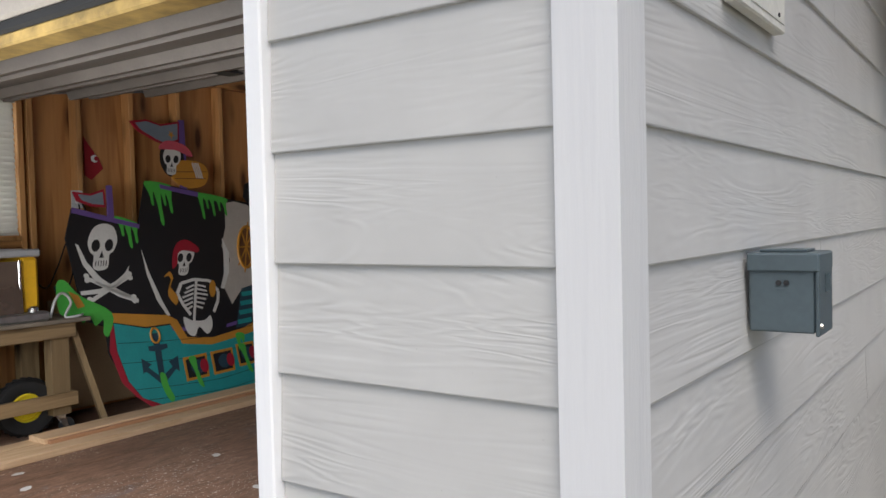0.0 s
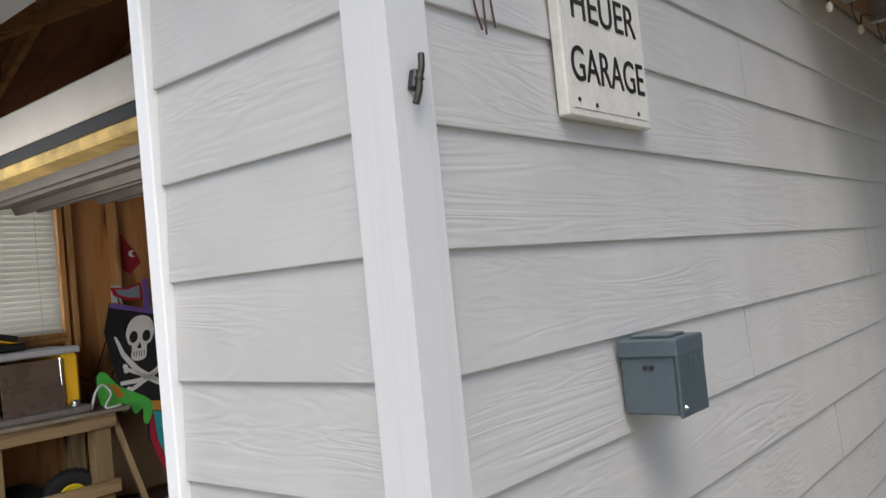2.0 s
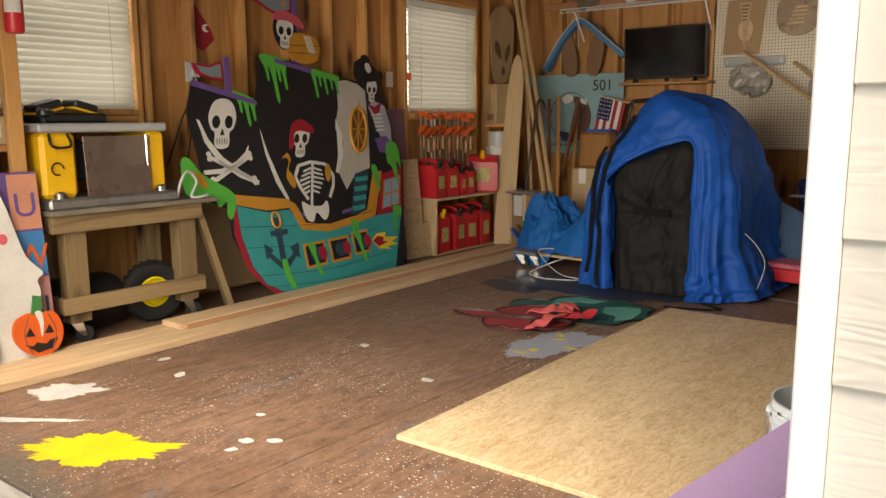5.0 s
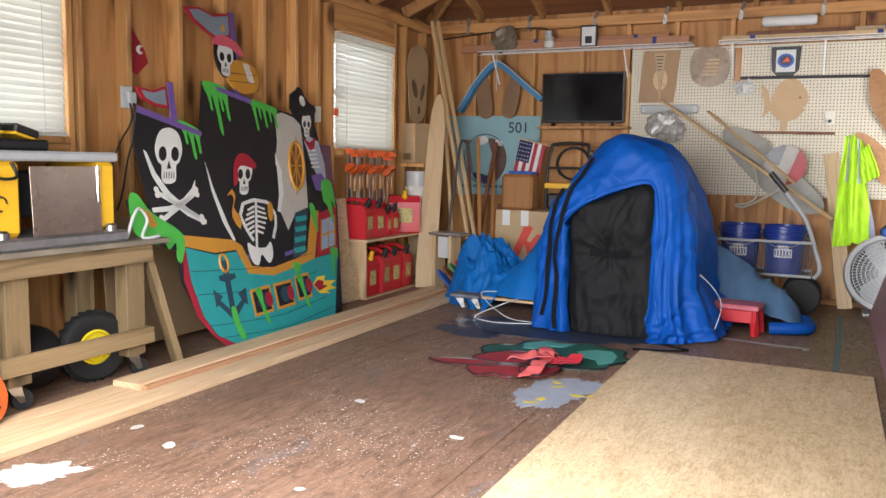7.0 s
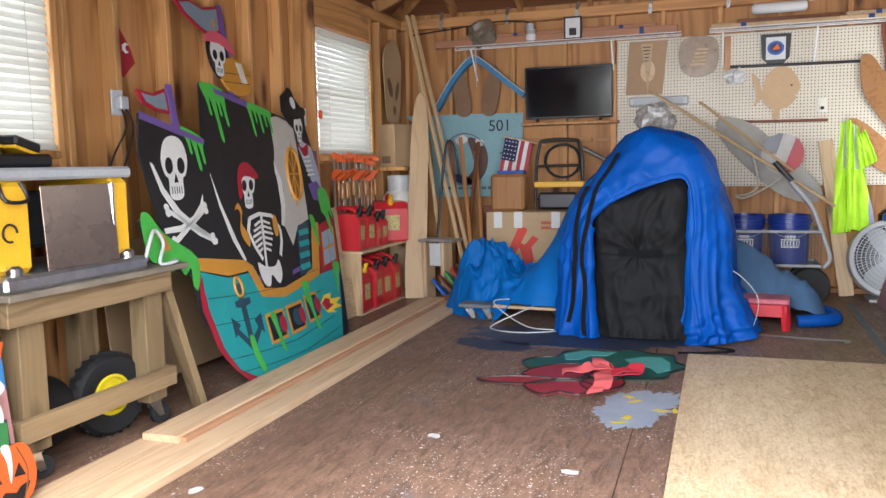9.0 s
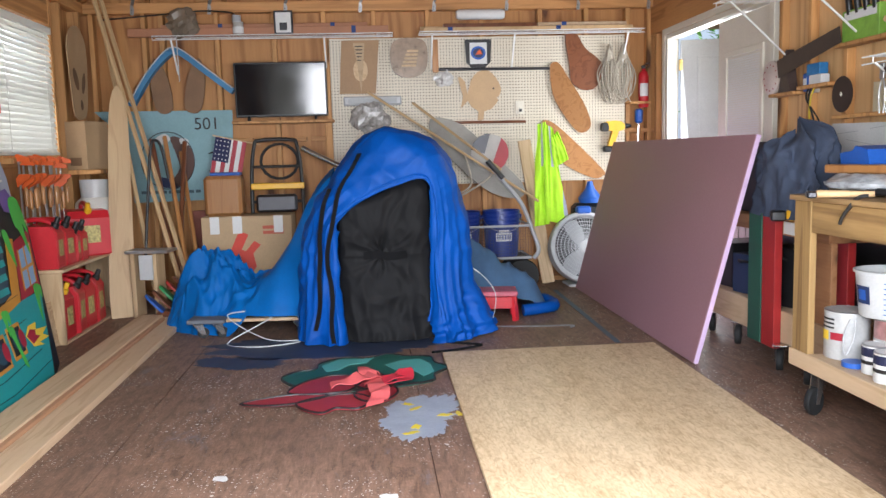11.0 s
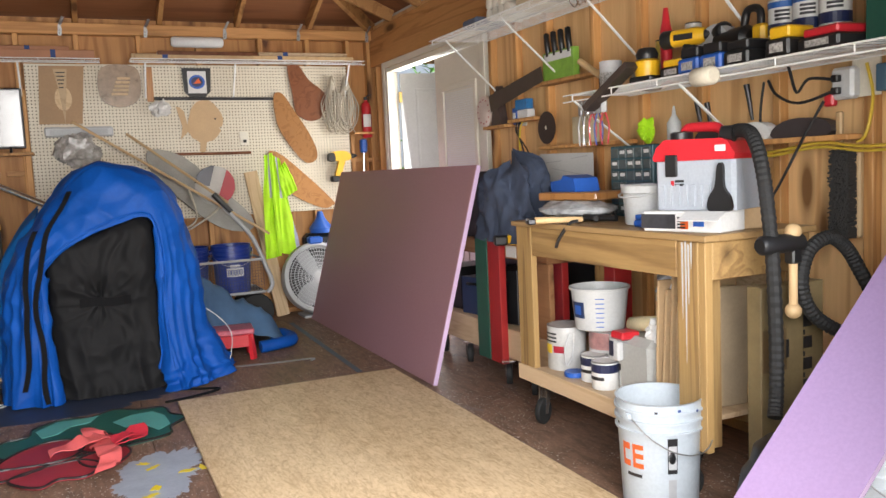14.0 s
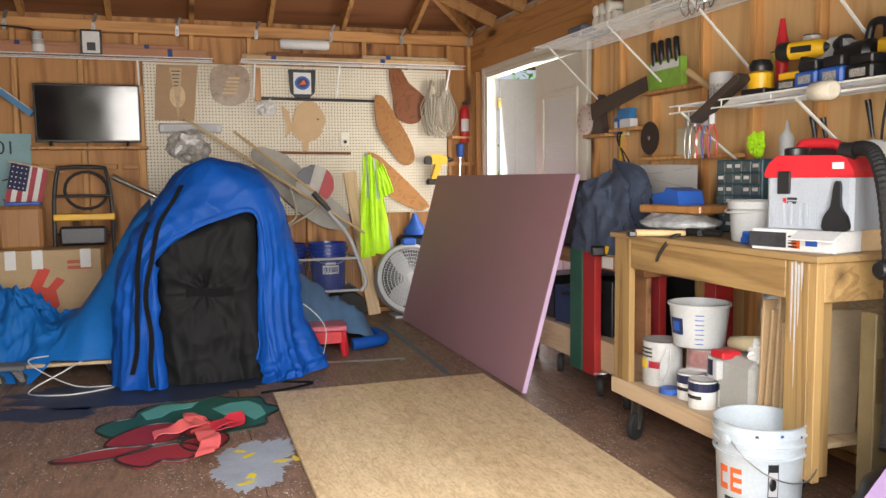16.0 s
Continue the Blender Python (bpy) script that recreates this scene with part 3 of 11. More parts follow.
for x in (-5.17, -4.76, -4.62, -4.18, -3.72, -3.31, -2.9, -2.45, -2.0, -1.5, -1.1, -0.74, -0.55):
    stud(wall_back, x, SB)
g = Geo()
for k in range(11):
    g.box(XL + 0.1 + k * 0.44, SB + 0.002, 1.26, XL + 0.1 + k * 0.44 + 0.4, SB + 0.07, 1.298)
part("blocking", g, BEAM_X, wall_back)

# left wall with two windows
W1, W2 = (1.68, 2.60, 1.19, 2.07), (5.10, 6.07, 1.19, 2.09)
g = Geo()
ys = [YF - 0.005, W1[0], W1[1], W2[0], W2[1], YB - 0.001]
for i in range(5):
    if i in (1, 3):
        w = W1 if i == 1 else W2
        g.box(XL - 0.06, ys[i], -0.02, XL, ys[i + 1], w[2], 0)
        g.box(XL - 0.06, ys[i], w[3], XL, ys[i + 1], TOP + 0.05, 0)
    else:
        g.box(XL - 0.06, ys[i], -0.02, XL, ys[i + 1], TOP + 0.05, 0)
wall_left = setting("wall_left", g, PLY_WALL, "bare knotty pine plywood wall with studs", "wall")
part("top_plate", Geo().box(XL + 0.002, 1.03, TOP - 0.085, SL, SB - 0.003, TOP, 0.004), BEAM_Y, wall_left)
part("bottom_plate", Geo().box(XL + 0.002, 1.03, 0, SL, SB - 0.003, 0.04, 0.004), BEAM_Y, wall_left)
for y in (1.08, 1.45, 1.655, 2.625, 2.69, 3.02, 3.42, 3.82, 4.22, 4.6, 4.88, 5.075, 6.095, 6.3, 6.7):
    stud(wall_left, SL, y, 90)
for w in (W1, W2):
    part("window_header", Geo().box(XL + 0.002, w[0] - 0.02, w[3] + 0.03, SL - 0.004, w[1] + 0.02, TOP - 0.087), BEAM_Y, wall_left)
    part("window_sill_plate", Geo().box(XL + 0.002, w[0] - 0.02, w[2] - 0.075, SL - 0.004, w[1] + 0.02, w[2] - 0.037), BEAM_Y, wall_left)


def window(name, w):
    y0, y1, z0, z1 = w
    ob = thing(name, "vinyl window in a pine wall, covered by a white slatted blind", "window", kind="structure")
    g = Geo()
    for a in ((y0, z0, y1, z0 + 0.05), (y0, z1 - 0.05, y1, z1), (y0, z0 + 0.05, y0 + 0.05, z1 - 0.05), (y1 - 0.05, z0 + 0.05, y1, z1 - 0.05), (y0 + 0.05, (z0 + z1) / 2 - 0.02, y1 - 0.05, (z0 + z1) / 2 + 0.02)):
        g.box(XL - 0.05, a[0], a[1], XL - 0.008, a[2], a[3])
    part("window_frame", g, WHITE_PLASTIC, ob)
    part("window_sill", Geo().box(XL + 0.003, y0 - 0.0, z0 - 0.036, SL + 0.02, y1, z0 - 0.004), STUD, ob)
    p = part("pane", Geo().box(XL - 0.032, y0 + 0.05, z0 + 0.05, XL - 0.027, y1 - 0.05, z1 - 0.05, 0), GLASS, ob)
    p.visible_shadow = False
    b = thing(name.replace("window", "blind"), "white slatted blind hanging closed over a window", "blind")
    part("headrail", Geo().box(SL - 0.035, y0 + 0.005, z1 - 0.045, SL + 0.012, y1 - 0.005, z1 + 0.005), BLIND, b)
    n = 21
    zs = [z0 + 0.03 + k * (z1 - z0 - 0.09) / n for k in range(n + 1)]
    me = mesh_of("slat", Geo().prism([(-0.022, -0.001), (0, 0.002), (0.022, -0.001), (0.022, 0.001), (0, 0.004), (-0.022, 0.001)], y0 + 0.012, y1 - 0.012, Matrix(((1, 0, 0, 0), (0, 0, 1, 0), (0, 1, 0, 0), (0, 0, 0, 1)))), BLIND)
    for z in zs:
        s = new("slat", me)
        s.matrix_basis = pose(SL - 0.01, 0, z, 0, 67 + random.uniform(-3, 3), 0)
        s.parent = b
    part("bottom_rail", Geo().box(SL - 0.03, y0 + 0.012, z0 + 0.0, SL + 0.01, y1 - 0.012, z0 + 0.022), BLIND, b)
    for f in (0.16, 0.84):
        y = y0 + f * (y1 - y0)
        part("cord", Geo().tube([(SL + 0.016, y, z0 + 0.01), (SL + 0.016, y, z1 - 0.03)], 0.0015, 5), BLIND, b)


window("window_1", W1)
window("window_2", W2)

# right wall with a double door
DY0, DY1, DZ = 4.70, 6.46, 2.03
g = Geo()
g.box(XR, YF + 0.005, -0.02, XR + 0.016, DY0, TOP + 0.05, 0)
g.box(XR, DY0, DZ, XR + 0.016, DY1, TOP + 0.05, 0)
g.box(XR, DY1, -0.02, XR + 0.016, YB - 0.001, TOP + 0.05, 0)
wall_right = setting("wall_right", g, PLY_PALE, "bare knotty pine plywood wall with studs", "wall")
part("top_plate", Geo().box(SR, 1.03, TOP - 0.085, XR - 0.002, SB - 0.003, TOP, 0.004), BEAM_Y, wall_right)
part("bottom_plate", Geo().box(SR, 1.03, 0, XR - 0.002, DY0 - 0.05, 0.04, 0.004), BEAM_Y, wall_right)
part("door_header", Geo().box(SR - 0.02, DY0 - 0.1, DZ + 0.05, XR - 0.003, SB - 0.004, TOP - 0.088), BEAM_Y, wall_right)
stud_thin = mesh_of("stud", Geo().box(-0.019, 0, 0.041, 0.019, 0.047, TOP - 0.087, 0.003), STUD)
for y in (1.1, 1.5, 1.9, 2.3, 2.72, 3.12, 3.5, 3.95, 4.3, 4.62, 6.5, 6.74):
    stud(wall_right, SR, y, -90, stud_thin)

# front wall: two piers and a header
OX0, OX1, OZ = -4.47, -1.060, 2.12
g = Geo()
g.box(OX1 + 0.040, YF + 0.003, -0.3, XR + 0.016, 1.0, TOP + 0.05, 0)
g.box(XL - 0.06, YF + 0.003, -0.3, OX0 - 0.026, 1.0, TOP + 0.05, 0)
g.box(OX0 - 0.026, YF + 0.003, OZ + 0.026, OX1 + 0.040, 1.0, TOP + 0.05, 0)
wall_front = setting("wall_front", g, PLY_WALL, "framed garage front wall with a wide door opening", "wall")
part("door_jamb", Geo().box(OX1, 0.838, -0.03, OX1 + 0.039, 1.03, OZ + 0.025), WHITE_TRIM, wall_front, "white painted jamb board")
part("door_jamb", Geo().box(OX0 - 0.025, 0.832, -0.03, OX0, 1.03, OZ + 0.025), WHITE_TRIM, wall_front, "white painted jamb board")
part("head_jamb", Geo().box(OX0, 0.832, OZ, OX1, 1.03, OZ + 0.025), WHITE_TRIM, wall_front, "white painted head board")
part("casing", Geo().box(OX0 - 0.14, 0.838, -0.03, OX0 - 0.026, 0.872, OZ + 0.12), WHITE_TRIM, wall_front, "white painted casing")
part("head_casing", Geo().box(OX0 - 0.025, 0.838, OZ + 0.026, OX1 + 0.025, 0.872, OZ + 0.12), WHITE_TRIM, wall_front, "white painted casing")
CX0, CX1, CY1 = -0.515, -0.431, 0.920
corner = [(CX0, 0.838), (CX1, 0.838), (CX1, CY1), (CX1 - 0.02, CY1), (CX1 - 0.02, 0.872), (CX0, 0.872)]
part("corner_board", Geo().prism(corner, -0.3, TOP), WHITE_TRIM, wall_front, "white painted corner board")


def lap_board(parent, length, z, m, mat):
    """One lap of siding: u along the wall, v up, w out."""
    sec = [(0.001, 0.0), (0.0160, 0.001), (0.0168, 0.003), (0.0088, LAP + 0.012), (0.001, LAP + 0.012)]
    turn = Matrix(((0, 0, 1, 0), (0, 1, 0, 0), (-1, 0, 0, 0), (0, 0, 0, 1)))
    key = (round(length, 3), mat.name)
    if key not in lap_made:
        g = Geo()
        vs = [(0, v, w) for w, v in sec] + [(length, v, w) for w, v in sec]
        n = len(sec)
        g.add(vs, [list(range(n)), list(range(n, 2 * n))[::-1]] + [[i, n + i, n + (i + 1) % n, (i + 1) % n] for i in range(n)], m)
        lap_made[key] = mesh_of("siding_board", g, mat)
    ob = new("siding_board", lap_made[key])
    ob.matrix_basis = Matrix.Translation((0, 0, z))
    ob.parent = parent
    return ob


lap_made = {}
front_m = Matrix(((1, 0, 0, OX1 + 0.040), (0, 0, -1, 0.8700), (0, 1, 0, 0), (0, 0, 0, 1)))
left_m = Matrix(((1, 0, 0, XL - 0.06), (0, 0, -1, 0.8700), (0, 1, 0, 0), (0, 0, 0, 1)))
for k in range(-7, 9):
    z = LAP0 + k * LAP
    lap_board(wall_front, CX0 - OX1 - 0.041, z, front_m, SIDE_X)
    if k > 5:
        continue
    lap_board(wall_front, (OX0 - 0.142) - (XL - 0.06), z, left_m, SIDE_X)
# side boards meet in butt joints
joints = {0: [2.03], 1: [3.33], 2: [5.6], -1: [3.9], -2: [2.7], 3: [4.4], 4: [2.2], 5: [3.9]}
for k in range(-7, 9):
    z = LAP0 + k * LAP
    ends = [CY1 + 0.002] + joints.get(k, []) + [YB + 0.05]
    for a, b in zip(ends, ends[1:]):
        spans = [(a, b)]
        if z < DZ:
            spans = [(p, q) for p, q in ((a, min(b, DY0 - 0.06)), (max(a, DY1 + 0.06), b)) if q - p > 0.05]
        for p, q in spans:
            m = Matrix(((0, 0, 1, -0.4495), (1, 0, 0, p), (0, 1, 0, 0), (0, 0, 0, 1)))
            lap_made.pop((round(q - p - 0.003, 3), SIDE_Y.name), None)
            lap_board(wall_right, q - p - 0.003, z, m, SIDE_Y)

# floor sheets with open seams
for x0, x1 in ((XL + 0.001, -4.0), (-4.0, -2.78), (-2.78, -1.56), (-1.56, XR - 0.001)):
    for y0, y1 in ((YF + 0.05, 3.0), (3.0, 5.44), (5.44, YB - 0.001)):
        part("floor_panel", Geo().box(x0 + 0.002, y0 + 0.0004, -0.019, x1 - 0.002, y1 - 0.0004, 0, 0.0003), FLOOR, floor)
part("threshold", Geo().box(XL, YF - 0.03, -0.07, XR, YF + 0.049, -0.006, 0.006), DECK, floor, "weathered grey threshold board")

# sloping plank apron outside the opening
apron = thing("deck", "weathered grey plank ramp before a garage opening", "deck", kind="structure")
for k in range(22):
    y1 = YF - 0.032 - k * 0.145
    z = -0.05 - k * 0.014
    part("deck_board", Geo().box(-6.2, -0.139, -0.036, 0.9, 0, 0, 0.004), DECK, apron, m=pose(0, y1, z, 5.5, 0, 0))

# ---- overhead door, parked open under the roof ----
# grey door inside, its colour darkened for the shade under the parked sections
DOOR_SHADED_GREY = surface("door_inside_shaded_grey", (0.115, 0.10, 0.085), 0.55, var=0.2)
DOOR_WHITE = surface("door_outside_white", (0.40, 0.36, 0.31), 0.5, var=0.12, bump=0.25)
SEAL_WOOD = surface("yellowed_pine_strip", (0.34, 0.23, 0.07), 0.6, var=0.55, scale=14)
FOAM_PINK = surface("pink_foam_board", (0.33, 0.175, 0.20), 0.55, var=0.06, scale=1.5, bump=0.04)
FOAM_EDGE = surface("pale_lilac_foam", (0.55, 0.40, 0.58), 0.6, var=0.08, bump=0.2)
FOAM_LILAC = surface("lilac_foam_board", (0.29, 0.195, 0.345), 0.55, var=0.06, scale=2, bump=0.06)

gd = thing("garage_door", "white sectional overhead door parked open under the roof", "garage door")
DX0, DX1 = OX0 + 0.06, OX1 - 0.04
tilt = math.atan2(0.27, 1.95)
secm = Matrix.Translation((0, 1.12, 1.80)) @ Matrix.Rotation(tilt, 4, "X")
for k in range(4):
    s = part("door_section", Geo().box(DX0, k * 0.49 + 0.004, 0.0, DX1, k * 0.49 + 0.486, 0.04), DOOR_SHADED_GREY, gd, m=secm)
    g = Geo()
    for y in (0.04, 0.41):
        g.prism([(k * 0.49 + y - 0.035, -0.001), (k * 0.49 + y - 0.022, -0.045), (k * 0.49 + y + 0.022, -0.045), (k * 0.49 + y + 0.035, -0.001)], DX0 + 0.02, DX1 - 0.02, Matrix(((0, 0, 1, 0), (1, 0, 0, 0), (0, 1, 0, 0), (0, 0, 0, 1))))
    part("rib", g, DOOR_SHADED_GREY, s)
part("bottom_rail", Geo().box(DX0, 1.085, 1.795, DX1, 1.118, 1.905, 0.012), DOOR_WHITE, gd, "weathered white bottom rail")
part("rubber_seal", Geo().box(DX0, 1.088, 1.758, DX1, 1.125, 1.794, 0.01), RUBBER, gd, "dark rubber bottom seal")
part("seal_board", Geo().box(DX0, 1.092, 1.722, DX1, 1.185, 1.757, 0.006), SEAL_WOOD, gd, "yellowed stained pine strip")
for x in (DX0 - 0.035, DX1 + 0.03):
    tr = thing("door_track", "galvanised steel roller track beside the door opening", "door track", group="door tracks")
    path = [(x, 1.075, 0.003), (x, 1.075, 1.55)] + [(x, 1.075 + 0.33 * (1 - math.cos(a)), 1.55 + 0.33 * math.sin(a)) for a in (0.3, 0.6, 0.9, 1.2, 1.5)] + [(x, 3.15, 2.1)]
    g = Geo()
    for a, b in zip(path, path[1:]):
        g.slat(a, b, 0.055, 0.006)
        o = Vector((0, 0.024, 0)) if b[1] == a[1] else Vector((0, 0, 0.024))
        g.slat(Vector(a) + o + Vector((0.012, 0, 0)), Vector(b) + o + Vector((0.012, 0, 0)), 0.004, 0.022)
        g.slat(Vector(a) - o + Vector((0.012, 0, 0)), Vector(b) - o + Vector((0.012, 0, 0)), 0.004, 0.022)
    part("rail", g, GALV, tr)
    for z in (0.35, 0.9, 1.4):
        bk = part("bracket", Geo().box(x - 0.028, 1.032, z, x - 0.004, 1.1, z + 0.05), DARK_METAL, tr)
        part("bolt", Geo().lathe([(0.007, 0), (0.007, 0.006)], 6, Matrix.Translation((x + 0.001, 1.075, z + 0.025)) @ Matrix.Rotation(radians(90), 4, "Y")), DARK_METAL, bk)
    part("hanger", Geo().slat((x, 3.1, 2.1), (x, 3.1, 2.62), 0.03, 0.004), GALV, tr)
hg = thing("roller_bracket", "dark steel roller hinge on the parked door", "hinge")
part("plate", Geo().box(-3.2, 2.5, 1.945, -3.1, 2.62, 1.955), DARK_METAL, hg)

# ---- sheets and planks on the floor ----
ply = solid("plywood_sheet", Geo().box(0, 0, 0.0005, 1.217, 2.438, 0.0185, 0.002), PLY, "bare fir plywood sheet lying flat on the floor", "plywood", (-2.622, 1.908, 0), -0.4)
foam = thing("foam_board", "large pink rigid foam sheet leaning on its long edge", "foam board")
fm = Matrix.Translation((-1.333, 3.90, 0.004)) @ Matrix.Rotation(math.atan2(0.322, 1.176), 4, "Y")
part("face", Geo().box(0, 0.002, 0, 0.004, 2.436, 1.2185, 0.001), FOAM_PINK, foam, "dusty pink skin", m=fm)
part("core", Geo().box(0.0042, 0, 0, 0.028, 2.438, 1.219, 0.002), FOAM_EDGE, foam, "pale lilac cut edge", m=fm)


def quad_slab(name, corners, t0, t1, mat, parent, label):
    """A slab over four corners, between two depths along its normal."""
    c = [Vector(p) for p in corners]
    n = (c[1] - c[0]).cross(c[3] - c[0]).normalized()
    g = Geo().add([p + n * t0 for p in c] + [p + n * t1 for p in c], [[3, 2, 1, 0], [4, 5, 6, 7], [0, 1, 5, 4], [1, 2, 6, 5], [2, 3, 7, 6], [3, 0, 4, 7]])
    return part(name, g, mat, parent, label)


strip = thing("foam_offcut", "lilac foam strip leaning aslant in the corner", "foam board")
strip_at = [(-1.71, 1.55, 0.0), (-0.58, 1.585, 1.10), (-0.58, 1.332, 0.993), (-1.60, 1.30, 0.0)]
quad_slab("face", strip_at, -0.001, 0.0, FOAM_LILAC, strip, "smooth lilac skin")
quad_slab("core", strip_at, -0.026, -0.0012, FOAM_EDGE, strip, "paler cut edge")
quad_slab("back_face", strip_at, -0.0275, -0.0262, FOAM_LILAC, strip, "smooth lilac skin")


def plank(name, a, b, w, t, mat, label, z=0.0005):
    a, b = Vector((*a, 0)), Vector((*b, 0))
    d = b - a
    return solid(name, Geo().box(0, 0, 0, w, d.length, t, 0.003), mat, label, "plank", m=pose(a.x, a.y, z, 0, 0, math.degrees(math.atan2(-d.x, d.y))), group="planks on the floor")


plank("plank", (-4.50, 1.28), (-4.52, 5.82), 0.23, 0.036, FRESH, "long fresh sawn pine plank lying on the floor")
plank("plank", (-4.62, 1.30), (-4.64, 5.80), 0.11, 0.036, FRESH, "long narrow pine plank lying on the floor")
plank("plank", (-4.60, 2.28), (-4.61, 5.60), 0.165, 0.03, FRESH, "fresh pine plank resting on two others", 0.037)
plank("strip", (-4.44, 2.30), (-4.45, 5.55), 0.03, 0.02, CEDAR, "reddish cedar strip lying on pine planks", 0.037)

# ---- rolling workbench ----
wb = thing("workbench", "rolling workbench of treated pine with a lower shelf", "workbench", m=Matrix.Translation((-1.19, 1.965, 0)) @ Matrix.Diagonal((0.80, 0.90, 1, 1)))
part("worktop", Geo().box(-0.02, -0.02, 0.892, 0.60, 1.37, 0.914, 0.003), timber("worn_ply_top", (0.47, 0.30, 0.13), (0.25, 0.14, 0.06), "y", 0.5, False, 1.0), wb, "worn plywood top with paint drips")
part("apron", Geo().box(0, 0.152, 0.765, 0.036, 1.20, 0.891), TREATED_Y, wb)
part("apron", Geo().box(0.04, 0, 0.765, 0.58, 0.036, 0.891), TREATED_Y, wb)
part("apron", Geo().box(0.04, 1.315, 0.765, 0.58, 1.351, 0.891), TREATED_Y, wb)
for x, y, w in ((0, 0.0, 0.15), (0, 1.21, 0.14), (0.49, 0.04, 0.09), (0.49, 1.21, 0.09)):
    part("leg", Geo().box(x + (0 if y else 0.0), y if y != 0.0 else 0.037, 0.19, x + 0.036, y + w, 0.891), TREATED, wb)
part("leg", Geo().box(0.0005, 0.0, 0.19, 0.0395, 0.036, 0.891), TREATED, wb)
part("leg", Geo().box(0.037, 0.037, 0.19, 0.12, 0.073, 0.764), TREATED, wb)
part("shelf", Geo().box(-0.005, 0.152, 0.236, 0.57, 1.208, 0.256), FRESH, wb)
part("shelf_edge", Geo().box(-0.012, 0.152, 0.185, 0.0, 1.36, 0.255), FRESH, wb)
part("shelf_rail", Geo().box(0.545, 0.152, 0.15, 0.58, 1.208, 0.235), TREATED_Y, wb)
part("back_panel", Geo().box(0.583, 0.15, 0.30, 0.588, 0.6, 0.75), PLY, wb)


def castor(parent, x, y, z, r, turn, dark=True):
    c = part("castor", Geo().box(-0.03, -0.035, z - 0.006, 0.03, 0.035, z), CHROME, parent, m=pose(x, y, 0, 0, 0, turn))
    g = Geo()
    for s in (-1, 1):
        g.prism([(-0.028, z - 0.007), (0.028, z - 0.007), (0.045, r - 0.01), (0.02, r - 0.012)], s * 0.022 - 0.0015, s * 0.022 + 0.0015, Matrix(((1, 0, 0, 0), (0, 0, 1, 0), (0, 1, 0, 0), (0, 0, 0, 1))))
    part("fork", g, CHROME, c)
    part("wheel", Geo().lathe([(r * 0.5, -0.015), (r * 0.93, -0.016), (r, -0.01), (r, 0.01), (r * 0.93, 0.016), (r * 0.5, 0.015)], 22, Matrix.Translation((0.034, 0, r)) @ Matrix.Rotation(radians(90), 4, "X")), RUBBER, c, smooth=40)


for x, y, t in ((0.06, 1.20, 200), (0.5, 1.25, 20), (0.06, 0.12, 160), (0.5, 0.1, 100)):
    castor(wb, x, y, 0.186, 0.06, t)
g = Geo()
random.seed(5)
for y, zt, n in ((0.10, 0.90, 0.42), (0.085, 0.88, 0.2), (0.118, 0.885, 0.26), (0.07, 0.89, 0.09)):
    g.prism([(y - 0.004, zt), (y + 0.005, zt), (y + 0.004, zt - n * 0.5), (y + 0.001, zt - n), (y - 0.003, zt - n * 0.55)], 0, 0.0015, Matrix(((0, 0, -1, 0), (1, 0, 0, 0), (0, 1, 0, 0), (0, 0, 0, 1))))
part("paint_drip", g, WHITE_PLASTIC, wb, "dried white paint drips")

# ---- painted pirate ship cut-out ----
PAINT = {k: surface("paint_" + k, c, 0.5, var=0.1, scale=9, bump=0.05) for k, c in dict(
    black=(0.010, 0.010, 0.012), teal=(0.02, 0.30, 0.30), red=(0.34, 0.012, 0.03), gold=(0.52, 0.24, 0.03), green=(0.07, 0.42, 0.06),
    white=(0.66, 0.66, 0.63), grey=(0.48, 0.45, 0.40), purple=(0.14, 0.08, 0.28), sky=(0.22, 0.36, 0.55), slate=(0.02, 0.055, 0.08),
    brown=(0.17, 0.07, 0.025), pink=(0.60, 0.10, 0.14), orange=(0.68, 0.11, 0.02), yellow=(0.80, 0.55, 0.04), flag=(0.20, 0.25, 0.30), wash=(0.35, 0.38, 0.46)).items()}
sx = Vector((-0.075, 1, 0)).normalized()
sv = Vector((-0.26, 0, 1)).normalized()
sn = sx.cross(sv).normalized()
SHIP = Matrix(((sx.x, sv.x, sn.x, -4.6125), (sx.y, sv.y, sn.y, 3.0), (sx.z, sv.z, sn.z, 0.0), (0, 0, 0, 1)))
ship = thing("pirate_ship_cutout", "painted plywood pirate ship cut-out leaning against a wall", "cut-out", m=SHIP)


def flat(name, pts, colour, w0=0.0125, smooth=0, t=0.0012, parent=None):
    pts = spline(pts, smooth) if smooth else pts
    return part(name, Geo().prism(pts, w0, w0 + t), PAINT[colour], parent or ship)


def drips(p0, p1, edge, runs, w=0.0152):
    """Green slime: a thin rim from p0 to p1 with drips (place along it, length, half width)."""
    (x0, y0), (x1, y1) = p0, p1
    pts = [p0, p1]
    for f, ln, hw in sorted(runs, reverse=True):
        cx, cy = x0 + (x1 - x0) * f, y0 + (y1 - y0) * f - edge
        pts += [(cx + hw * 1.7, cy), (cx + hw, cy - ln * 0.35), (cx + hw * 0.8, cy - ln * 0.85), (cx, cy - ln), (cx - hw * 0.9, cy - ln * 0.85), (cx - hw * 0.9, cy - ln * 0.4), (cx - hw * 1.6, cy)]
    return part("slime", Geo().prism(spline(pts, 3), w, w + 0.0012), PAINT["green"], ship)


